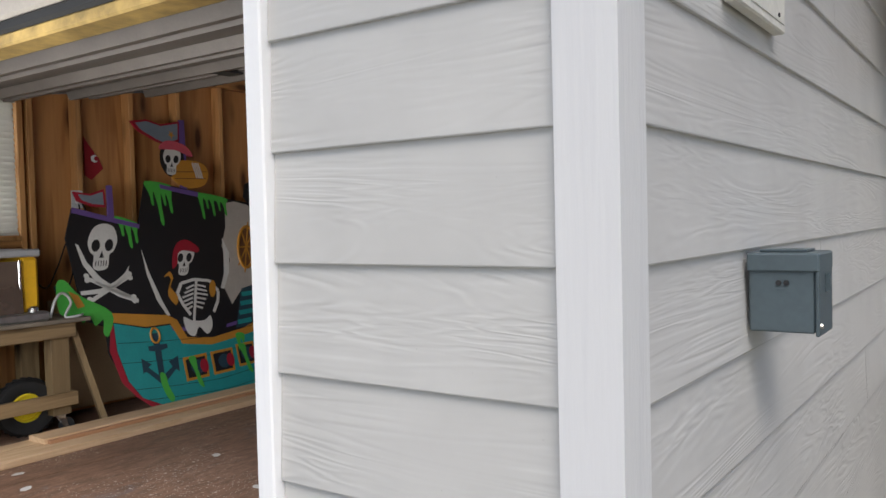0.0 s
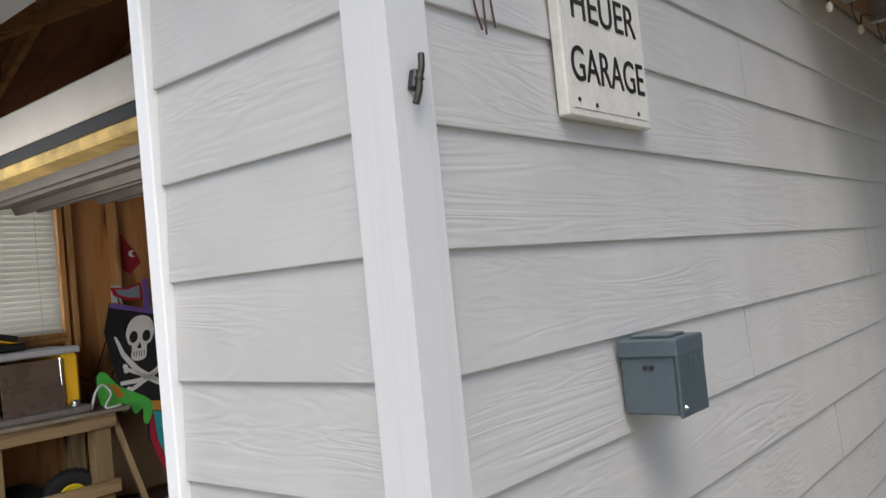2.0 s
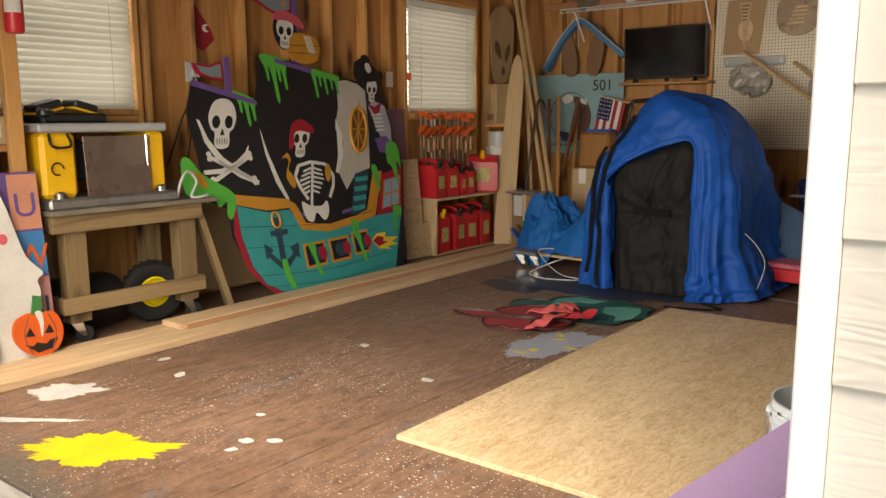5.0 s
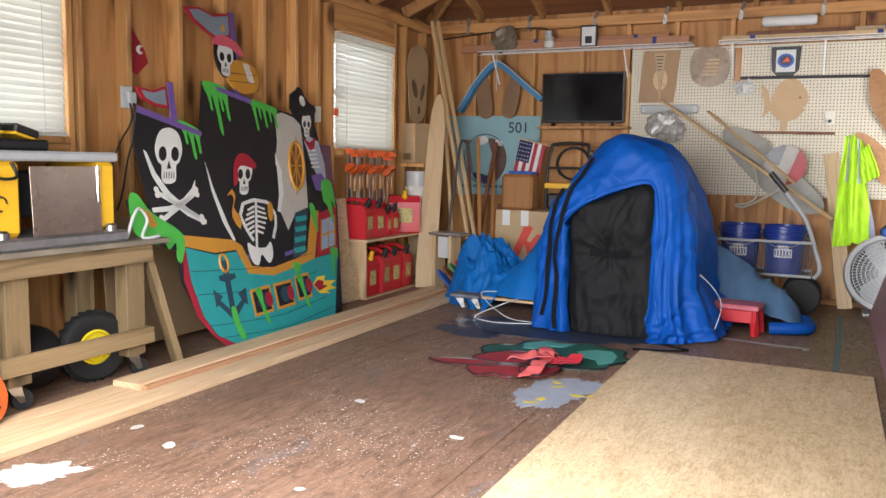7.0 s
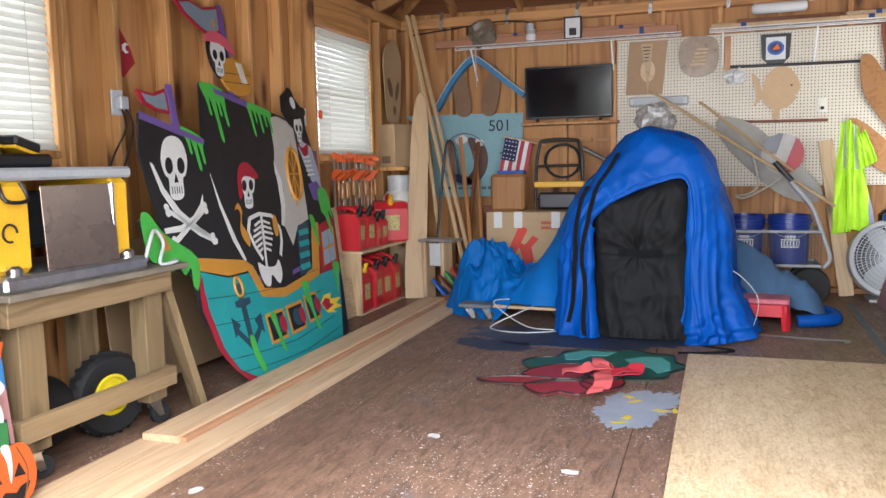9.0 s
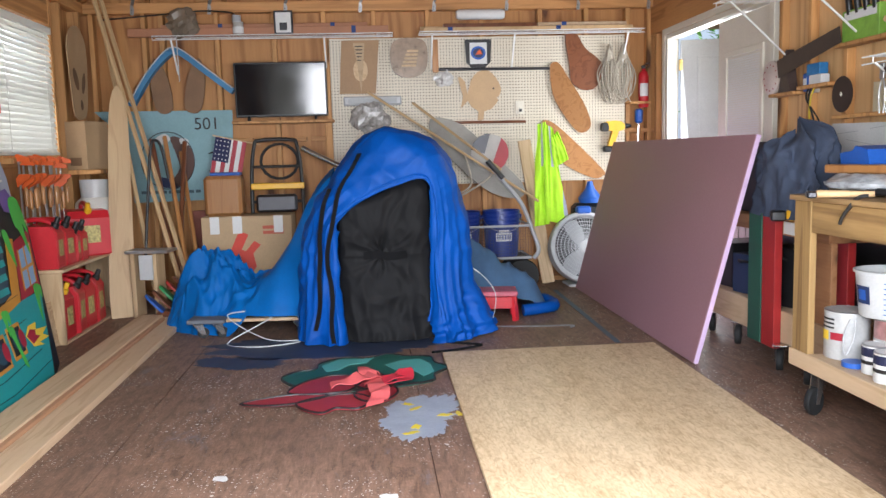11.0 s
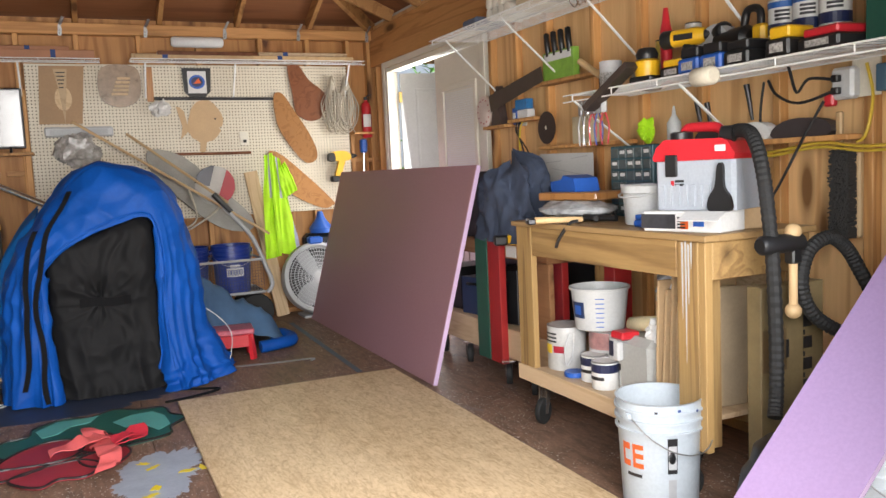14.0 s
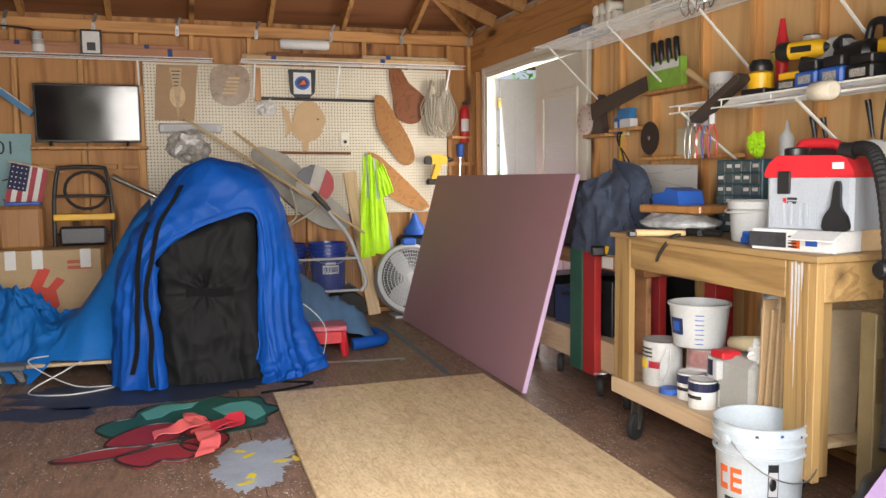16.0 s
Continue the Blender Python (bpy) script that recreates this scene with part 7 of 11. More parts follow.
bottle((-5.0, 1.20, z1), 0.05, 0.22, DARKBOX, "dark bottle at the back of a shelf")
solid("yellow_funnel", Geo().lathe([(0.06, 0), (0.055, 0.02), (0.02, 0.09), (0.012, 0.12)], 18), surface("yellow_funnel_plastic", (0.75, 0.62, 0.03), 0.4), "bright yellow plastic funnel on a shelf", "funnel", (-4.87, 1.155, z1), smooth=40)
carton((-4.90, 1.57, z1), 0.2, 0.19, 0.13, CARD, "small brown cardboard box with a red label", -2, PAPER)
solid("plastic_bag", Geo().sheet(lambda u, v: (-4.93 + 0.12 * math.cos(6.283 * u) * (0.3 + 0.7 * math.sin(3.14 * max(0.02, v))), 1.52 + 0.16 * math.sin(6.283 * u) * (0.3 + 0.7 * math.sin(3.14 * max(0.02, v))), z1 + 0.131 + 0.075 * v + 0.012 * noise.noise((u * 9, v * 5, 1))), 28, 10, True), surface("clear_bag", (0.34, 0.36, 0.38), 0.25, var=0.3, scale=30), "crumpled clear plastic bag on a box", "bag", smooth=60)
z1 = 0.596
carton((-4.94, 1.17, z1), 0.2, 0.14, 0.24, BLACK, "black plastic tool case standing upright", 12, GREY_PLASTIC, "tool_case")
tin((-4.90, 1.42, z1), 0.075, 0.27, surface("olive_tin", (0.22, 0.19, 0.11), 0.4), "tall olive tin on a shelf", GALV, INK)
tin((-4.88, 1.56, z1), 0.06, 0.20, surface("teal_tin", (0.08, 0.25, 0.24), 0.4), "teal tin on a shelf", GALV, INK)
solid("rag", Geo().ball(0, 0, 0.03, 0.13, 0.1, 0.03), surface("grey_rag", (0.22, 0.20, 0.16), 0.9, bump=0.5), "crumpled grey rag on a shelf", "rag", (-4.84, 1.2, z1 - 0.001))
z1 = 0.156
dr = thing("cordless_saw", "yellow and black cordless power saw on a shelf", "power tool", (-4.86, 1.26, z1))
part("body", Geo().prism(spline([(-0.12, 0.02), (-0.10, 0.12), (-0.02, 0.15), (0.10, 0.13), (0.14, 0.06), (0.08, 0.01)], 4), -0.04, 0.04, on_left(0)), YELLOW, dr, smooth=40)
part("grip", Geo().tube(spline([(0.0, -0.1, 0.10), (0.0, -0.16, 0.13), (0.0, -0.17, 0.05), (0.0, -0.10, 0.02)], 5, False), 0.018, 8), BLACK, dr, smooth=60)
part("motor", Geo().lathe([(0.05, -0.05), (0.055, 0.04), (0.03, 0.06)], 18, Matrix.Translation((0, 0.06, 0.08)) @ Matrix.Rotation(radians(90), 4, "Y")), BLACK, dr, smooth=40)
sl = thing("sledge_hammer", "sledge hammer with wooden handle leaning on a shelf", "hammer", (-4.80, 1.13, 0.40))
part("handle", Geo().tube([(0, 0, 0.03), (0.05, 0.34, -0.235)], [0.016, 0.018], 10), STICK, sl)
part("head", Geo().box(-0.04, -0.08, -0.02, 0.04, 0.06, 0.06, 0.015), DARK_METAL, sl, m=pose(0, 0, 0.02, -38, 0, 0))


def extinguisher(at, rz, r=0.045, h=0.33):
    e = thing("fire_extinguisher", "small red fire extinguisher hanging with a white label", "fire extinguisher", at, rz)
    part("cylinder", Geo().lathe([(r * 0.85, 0), (r, 0.012), (r, h * 0.72), (r * 0.8, h * 0.82), (r * 0.35, h * 0.87), (r * 0.35, h * 0.9)], 22), RED, e, smooth=45)
    part("valve", Geo().box(-0.014, -0.016, h * 0.9, 0.014, 0.016, h * 0.97), BLACK, e)
    part("lever", Geo().slat((0, -0.02, h * 0.96), (0, 0.055, h * 1.04), 0.018, 0.006), BLACK, e)
    part("ring", Geo().tube([(0.002, 0.03 + 0.02 * math.cos(i * 0.63), h * 0.98 + 0.02 * math.sin(i * 0.63)) for i in range(10)], 0.003, 5, closed=True), DARK_METAL, e)
    lab = Geo()
    n = 8
    a0 = [-0.9 + 1.8 * i / n for i in range(n + 1)]
    lab.add([((r + 0.001) * math.cos(a), (r + 0.001) * math.sin(a), z) for z in (h * 0.26, h * 0.56) for a in a0], [[i, i + 1, n + 2 + i, n + 1 + i] for i in range(n)])
    part("label", lab, PAPER, e, "white printed label")
    part("strap", Geo().box(-r - 0.012, -0.02, h * 0.3, -r + 0.002, 0.02, h * 0.7), DARK_METAL, e)
    return e


extinguisher((-4.695, 1.68, 1.52), -30, 0.043, 0.34)
pole("broom_handle", (-4.865, 1.765, 0.001), (-4.97, 1.675, 2.05), 0.026, 0.026, STICK, "long wooden broom handle leaning on shelves", "broom handle")
wo = thing("wall_outlet", "white wall outlet with plugged adapter", "outlet", m=on_left(-5.2195) @ Matrix.Translation((2.985, 1.42, 0)))
part("plate", Geo().box(-0.04, -0.06, 0, 0.04, 0.06, 0.008, 0.002), WHITE_PLASTIC, wo)
part("adapter", Geo().box(-0.02, -0.035, 0.0082, 0.04, 0.03, 0.045, 0.006), LIGHT_GREY, wo)
wo = thing("wall_outlet", "cream outlet plate on a stud", "outlet", m=on_left(-5.2195) @ Matrix.Translation((4.86, 1.44, 0)))
part("plate", Geo().box(-0.04, -0.06, 0, 0.04, 0.06, 0.008, 0.002), CREAM, wo)
pn = thing("pennant", "small dark red pennant with a pale crescent pinned up", "flag", m=on_left(-5.305) @ Matrix.Translation((3.10, 1.56, 0)))
part("cloth", Geo().prism([(0.0, 0.30), (0.0, 0.03), (0.05, 0.0), (0.14, 0.08), (0.11, 0.15), (0.03, 0.25)], 0, 0.003), surface("dark_red_cloth", (0.30, 0.01, 0.02), 0.8), pn)
part("crescent", Geo().prism([(0.05, 0.16), (0.075, 0.175), (0.10, 0.165), (0.08, 0.163), (0.072, 0.15), (0.08, 0.135), (0.10, 0.13), (0.075, 0.12), (0.05, 0.135)], 0.0032, 0.004), PAPER, pn)
oc = thing("orange_clip", "small orange spring clip hanging beside a window", "clip", m=on_left(-5.215) @ Matrix.Translation((5.09, 1.44, 0)))
part("jaw", Geo().box(-0.012, 0, 0.001, 0.012, 0.06, 0.03, 0.006), surface("clip_orange", (0.7, 0.10, 0.02), 0.4), oc)

# ---- back wall ----
DISPLAY = surface("tv_screen_glass", (0.006, 0.006, 0.008), 0.08, var=0.0, bump=0)
tv = thing("television", "black flat television on a narrow wall shelf", "television", m=pose(-3.67, 6.72, 1.434, 4, 0, 0))
part("case", Geo().box(-0.372, -0.012, 0.028, 0.372, 0.04, 0.465, 0.006), BLACK, tv)
part("panel_glass", Geo().box(-0.358, -0.0145, 0.046, 0.358, -0.0122, 0.452, 0), DISPLAY, tv, "dark glossy screen")
for x in (-0.27, 0.27):
    part("foot", Geo().prism([(-0.05, 0), (0.05, 0), (0.012, 0.04), (-0.012, 0.04)], -0.008, 0.008, Matrix(((0, 0, 1, x), (1, 0, 0, 0), (0, 1, 0, 0), (0, 0, 0, 1)))), BLACK, tv)
solid("tv_shelf", Geo().box(-4.07, 6.64, 1.408, -3.25, 6.808, 1.43), STUD, "narrow pine shelf screwed to studs", "shelf")
pegb = thing("pegboard", "white perforated pegboard panels on the wall", "pegboard")
for x in (-3.27, -2.019):
    part("panel", Geo().box(x, 6.799, 0.865, x + 1.249, 6.808, 2.09, 0.001), PEG, pegb)
solid("wall_strip", Geo().box(-3.315, 6.78, 0.9, -3.275, 6.8085, 1.9), STUD, "pine strip beside the pegboard", "strip")


def wire_shelf(name, x0, x1, z, y0, y1, m=None, brackets=()):
    """Ventilated white wire shelf: rails, close cross wires, braces."""
    s = thing(name, "white coated wire shelf fixed to the wall", "wire shelf", m=m or Matrix.Identity(4))
    for y, zz in ((y0, z), (y0, z - 0.03), (y1, z), ((y0 + y1) / 2, z - 0.004)):
        part("rail", Geo().tube([(x0, y, zz), (x1, y, zz)], 0.0035, 6), WHITE_METAL, s)
    g = Geo()
    n = int((x1 - x0) / 0.0254)
    for k in range(n + 1):
        x = x0 + (x1 - x0) * k / n
        g.tube([(x, y1, z + 0.003), (x, y0, z + 0.003)], 0.0016, 4)
    tagged(part("wire_deck", g, WHITE_METAL, s), kind="stuff")
    k = x0
    while k < x1 + 0.01:
        part("lip_wire", Geo().tube([(k, y0, z), (k, y0, z - 0.03)], 0.003, 5), WHITE_METAL, s)
        k += 0.295
    for x, dz in brackets:
        part("brace", Geo().slat((x, y0 + 0.01, z - 0.03), (x, y1, z - dz), 0.014, 0.007), WHITE_METAL, s)
    return s


wire_shelf("wire_shelf", -4.64, -2.75, 2.105, 6.60, 6.805, None, ((-4.50, 0.28), (-3.30, 0.28)))
wire_shelf("wire_shelf", -2.53, -0.66, 2.11, 6.60, 6.797, None, ((-2.43, 0.28), (-1.75, 0.28), (-0.80, 0.3)))
PINK = surface("salmon_board", (0.42, 0.19, 0.10), 0.6, var=0.15, scale=3)
TAPE = surface("blue_masking_tape", (0.012, 0.045, 0.19), 0.6)
for x0, x1, y, z, h, mt, lb in ((-4.60, -2.95, 6.75, 2.112, 0.10, PINK, "long salmon-coloured board lying on a wire shelf"), (-4.85, -2.78, 6.70, 2.112, 0.065, PINK, "long narrow board lying on a wire shelf")):
    b = thing("shelf_board", lb, "board", (0, 0, 0))
    part("board", Geo().box(x0, y - 0.02, z, x1, y + 0.02, z + h), mt, b)
    for x in (x0 + 0.45, x1 - 0.3):
        part("tape", Geo().box(x, y - 0.0215, z + 0.0006, x + 0.035, y + 0.0215, z + h + 0.0015, 0), TAPE, b, "blue masking tape")
b = thing("photo_frame", "small black and white picture standing on a shelf", "picture", (-3.62, 6.64, 2.112))
part("frame", Geo().box(-0.075, 0, 0, 0.075, 0.02, 0.185, 0.004), DARK_METAL, b)
part("print", Geo().box(-0.06, -0.0012, 0.012, 0.06, -0.0002, 0.17, 0), PAPER, b)
part("figure", Geo().box(-0.03, -0.0026, 0.03, 0.03, -0.0014, 0.09, 0), DARK_METAL, b)
tin((-3.98, 6.66, 2.112), 0.042, 0.10, surface("jar_glass", (0.42, 0.40, 0.36), 0.2, var=0.3, scale=20), "small glass jar of screws on a shelf", GALV, PAPER, "jar")
tin((-3.99, 6.66, 2.2135), 0.035, 0.05, GREY_PLASTIC, "small tin stacked on a jar", GALV, None, "tin")
solid("fan_bag", Geo().crumple(0, 0, 0.11, 0.15, 0.065, 0.12, 3), surface("dusty_plastic", (0.18, 0.14, 0.10), 0.4, var=0.3), "dusty round plastic bag on a shelf", "bag", (-4.42, 6.68, 2.108))
solid("paper_roll", Geo().lathe([(0.03, -0.20), (0.042, -0.18), (0.042, 0.18), (0.03, 0.20)], 14, Matrix.Rotation(radians(90), 4, "Y")), PAPER, "rolled white sheet on a wire shelf", "roll", (-2.02, 6.70, 2.255), smooth=40)
solid("dark_plank", Geo().box(-0.35, -0.05, 0, 0.42, 0.05, 0.065), WALNUT, "dark mahogany plank lying on a shelf", "plank", (-1.98, 6.70, 2.113))
for x0, x1, h, r, mt in ((-2.52, -2.02, 0.05, 4, STICK), (-2.50, -1.6, 0.03, -2, STICK), (-1.60, -0.75, 0.035, 0, STICK), (-1.55, -0.80, 0.03, 1, FRESH)):
    b = thing("slat_bundle", "bundle of thin pine slats taped with blue", "slats", (x0, 6.66 + 0.05 * r / 4, 2.113 if mt is STICK else 2.15))
    part("slat", Geo().box(0, -0.02, 0, x1 - x0, 0.02, h), mt, b)
    part("tape", Geo().box(0.2, -0.0215, 0.0006, 0.24, 0.0215, h + 0.0015, 0), TAPE, b, "blue masking tape")


def hung(name, label, cat, pts, mat, y=6.797, t=0.012, smooth=0):
    pts = spline(pts, smooth) if smooth else pts
    return solid(name, Geo().prism(pts, 0, t), mat, label, cat, m=on_back(y), smooth=None)


pd = thing("paddle_template", "brown hardboard sheet with a pale paddle shape", "template", m=on_back(6.797))
part("sheet", Geo().prism([(-3.20, 1.64), (-2.90, 1.64), (-2.86, 2.075), (-3.17, 2.075)], 0, 0.006), surface("hardboard", (0.36, 0.22, 0.115), 0.6, var=0.1), pd)
part("round", Geo().prism(oval(-3.02, 1.83, 0.06, 0.09), 0.0062, 0.0075), FRESH_Z, pd)
part("paddle", Geo().prism([(-3.075, 2.05), (-2.98, 2.05), (-2.995, 1.88), (-3.02, 1.64), (-3.045, 1.88)], 0.0077, 0.014), FRESH_Z, pd)
for k in range(5):
    part("mark", Geo().box(-3.06 + 0.004 * k, 2.02 - k * 0.028, 0.0142, -2.995 - 0.004 * k, 2.028 - k * 0.028, 0.015, 0), BLACK, pd)
bg = thing("parts_bag", "clear plastic bag of brown wooden parts pinned up", "bag", m=on_back(6.797))
part("bag", Geo().prism(spline([(-2.74, 2.06), (-2.50, 2.07), (-2.46, 1.92), (-2.50, 1.80), (-2.64, 1.76), (-2.76, 1.84)], 4), 0.001, 0.03), surface("brown_bag_plastic", (0.30, 0.21, 0.14), 0.3, var=0.4, scale=20), bg)
for k in range(5):
    part("wooden_part", Geo().box(-2.68 + 0.012 * k, 1.85 + 0.03 * k, 0.0305, -2.56 + 0.006 * k, 1.868 + 0.03 * k, 0.038), FRESH_Z, bg)
bd = thing("wall_plaque", "black shield plaque with a round blue emblem", "plaque", m=on_back(6.797))
part("shield", Geo().prism([(-2.145, 2.065), (-1.92, 2.065), (-1.93, 1.88), (-1.98, 1.83), (-2.09, 1.83), (-2.135, 1.88)], 0, 0.012), BLACK, bd)
part("card", Geo().box(-2.105, 1.865, 0.0122, -1.96, 2.04, 0.014, 0), PAPER, bd)
part("emblem", Geo().prism(oval(-2.033, 1.955, 0.063, 0.056), 0.0142, 0.0155), BLUE, bd)
part("emblem_centre", Geo().prism(oval(-2.033, 1.955, 0.045, 0.04), 0.0157, 0.017), surface("emblem_navy", (0.02, 0.03, 0.10), 0.5), bd)
part("emblem_mark", Geo().prism([(-2.06, 1.94), (-2.0, 1.945), (-2.02, 1.985)], 0.0172, 0.018), PAINT["orange"], bd)
fish = thing("fish_cutout", "plain fish shape cut from pale plywood", "cut-out", m=on_back(6.797))
part("shape", Geo().prism(spline([(-2.13, 1.62), (-2.10, 1.73), (-2.04, 1.80), (-1.95, 1.81), (-1.88, 1.74), (-1.845, 1.66), (-1.86, 1.60), (-1.885, 1.585), (-1.87, 1.56), (-1.93, 1.49), (-1.99, 1.47), (-2.0, 1.40), (-2.05, 1.40), (-2.04, 1.47), (-2.10, 1.51), (-2.13, 1.56), (-2.19, 1.50), (-2.17, 1.60), (-2.21, 1.76), (-2.15, 1.72)], 2), 0.001, 0.008), surface("pale_mdf", (0.52, 0.35, 0.19), 0.6, var=0.08), fish)
part("eye", Geo().prism(oval(-1.91, 1.66, 0.008, 0.008, 10), 0.0082, 0.009), BLACK, fish)
hung("rudder_blade", "dark mahogany rudder blade hanging on pegboard", "rudder", [(-1.29, 2.09), (-1.19, 2.09), (-1.12, 1.98), (-0.99, 1.87), (-0.97, 1.78), (-1.03, 1.65), (-1.14, 1.63), (-1.24, 1.70), (-1.26, 1.85)], WALNUT, t=0.025, smooth=3)
b2 = hung("centre_board", "varnished teak daggerboard hanging on pegboard", "board", [(-1.42, 1.85), (-1.35, 1.86), (-1.27, 1.74), (-1.14, 1.53), (-1.08, 1.38), (-1.09, 1.30), (-1.16, 1.27), (-1.24, 1.33), (-1.38, 1.54), (-1.42, 1.70)], TEAK, t=0.025, smooth=3)
hung("centre_board", "varnished teak board hanging aslant on pegboard", "board", [(-1.50, 1.36), (-1.42, 1.37), (-1.25, 1.23), (-0.97, 0.95), (-0.97, 0.90), (-1.06, 0.88), (-1.30, 1.0), (-1.42, 1.15)], TEAK, t=0.022, smooth=3)
rp = thing("rope_coils", "two coiled hanks of pale rope hanging up", "rope")
ROPE = surface("pale_rope", (0.46, 0.41, 0.33), 0.85, var=0.2, scale=60, bump=0.6, fine=300)
random.seed(8)
for cx, n in ((-0.92, 11), (-0.80, 9)):
    for k in range(n):
        w, d, q = random.uniform(0.02, 0.085), random.uniform(-0.03, 0.03), random.uniform(-0.05, 0.06)
        y = 6.765 - 0.004 * k
        part("loop", Geo().tube(spline([(cx + d * 0.2, y, 2.0), (cx + w * 0.45, y, 1.90), (cx + w + d, y - 0.006, 1.74 + q), (cx + w * 0.7 + d, y - 0.01, 1.60 + q), (cx + d, y - 0.012, 1.55 + q), (cx - w * 0.7 + d, y - 0.01, 1.61 + q), (cx - w + d, y - 0.006, 1.75 + q), (cx - w * 0.4, y, 1.90)], 5), 0.0052, 6, closed=True), ROPE, rp, smooth=60)
    part("whipping", Geo().lathe([(0.024, -0.035), (0.031, -0.01), (0.031, 0.01), (0.024, 0.035)], 12, Matrix.Translation((cx, 6.75, 1.915))), ROPE, rp, smooth=60)
    part("tail", Geo().tube(spline([(cx, 6.75, 1.91), (cx + 0.04, 6.74, 1.80), (cx + 0.02, 6.735, 1.62), (cx + 0.07, 6.735, 1.50)], 5, False), 0.005, 6), ROPE, rp, smooth=60)
for x0, x1, z, r, mt in ((-2.37, -1.42, 1.825, 0.012, DARK_METAL), (-2.46, -1.64, 1.385, 0.012, WALNUT)):
    solid("wooden_rod", Geo().tube([(x0, 6.785, z), (x1, 6.785, z - 0.008)], r, 8), mt, "thin dark rod held by pegboard hooks", "rod", smooth=60)
solid("wooden_batten", Geo().box(-2.42, 6.775, 1.80, -2.37, 6.797, 2.07, 0.008), TEAK, "brown wooden batten hanging on pegboard", "batten")
po = thing("wall_outlet", "cream outlet plate on the pegboard", "outlet", m=on_back(6.7985) @ Matrix.Translation((-1.685, 1.495, 0)))
part("plate", Geo().box(-0.035, -0.055, 0, 0.035, 0.055, 0.007, 0.002), CREAM, po)
part("plug", Geo().box(-0.01, -0.035, 0.0072, 0.014, -0.01, 0.025, 0.003), BLACK, po)
fl = thing("fluorescent_fixture", "short dusty light fitting hung on pegboard", "light fitting", m=on_back(6.797))
part("case", Geo().box(-3.17, 1.54, 0, -2.69, 1.615, 0.05, 0.012), LIGHT_GREY, fl)
part("tube", Geo().box(-3.13, 1.555, 0.0502, -2.73, 1.595, 0.058, 0.003), GREY_PLASTIC, fl)
solid("clear_bag", Geo().crumple(0, 0, 0, 0.16, 0.05, 0.14, 7), surface("clear_bag_tools", (0.34, 0.32, 0.30), 0.25, var=0.5, scale=25), "clear bag of small fittings hanging up", "bag", (-2.95, 6.74, 1.43))
solid("clear_bag", Geo().crumple(0, 0, 0, 0.085, 0.03, 0.07, 11), surface("clear_bag_small", (0.55, 0.54, 0.52), 0.25, var=0.3, scale=25), "small clear bag hanging on a hook", "bag", (-2.33, 6.76, 1.74))
extinguisher((-0.62, 6.755, 1.47), -100, 0.043, 0.36)
solid("small_ledge", Geo().box(-0.755, 6.70, 1.50, -0.57, 6.808, 1.52), STUD, "small pine ledge between studs", "ledge")
bc = thing("caulk_gun", "blue and steel spray gun hanging on the wall", "tool", (-0.66, 6.76, 1.24))
part("grip", Geo().box(-0.03, -0.03, 0.1, 0.03, 0.03, 0.22, 0.015), BLUE, bc)
part("wand", Geo().tube([(0, 0, 0.1), (-0.01, 0, -0.14)], 0.008, 8), CHROME, bc)
ys = thing("cordless_grinder", "yellow power tool hanging on the pegboard", "power tool", (-0.87, 6.74, 1.15))
bodyp = [(-0.115, 0.165), (-0.10, 0.20), (-0.02, 0.215), (0.05, 0.20), (0.075, 0.165), (0.06, 0.135), (0.0, 0.125), (-0.09, 0.135)]
part("body", Geo().prism(spline(bodyp, 3), -0.03, 0.035, on_back(0)), YELLOW, ys, smooth=40)
part("shroud", Geo().prism(spline([(-0.125, 0.14), (-0.10, 0.125), (-0.07, 0.13), (-0.075, 0.19), (-0.115, 0.195)], 3), -0.034, 0.039, on_back(0)), BLACK, ys, smooth=40)
part("grip", Geo().prism(spline([(-0.03, 0.13), (0.02, 0.13), (0.0, 0.06), (-0.02, 0.0), (-0.07, 0.0), (-0.05, 0.07)], 3), -0.02, 0.025, on_back(0)), YELLOW, ys, smooth=40)
part("battery", Geo().box(-0.11, -0.04, -0.05, 0.0, 0.03, 0.0, 0.01), BLACK, ys)
part("chuck", Geo().lathe([(0.022, 0), (0.02, 0.03), (0.008, 0.06)], 14, Matrix.Translation((0.075, 0, 0.168)) @ Matrix.Rotation(radians(90), 4, "Y")), BLACK, ys, smooth=45)
hk = thing("wrench", "dark steel wrench hanging below a power tool", "wrench", (-0.78, 6.775, 0.94))
part("shaft", Geo().slat((0, 0, 0), (0.03, 0, 0.14), 0.016, 0.007), DARK_METAL, hk)
part("jaw", Geo().prism([(-0.03, -0.03), (-0.012, -0.035), (-0.008, -0.012), (0.01, -0.012), (0.018, -0.035), (0.03, -0.02), (0.02, 0.02), (-0.02, 0.02)], -0.004, 0.004, on_back(0)), DARK_METAL, hk)

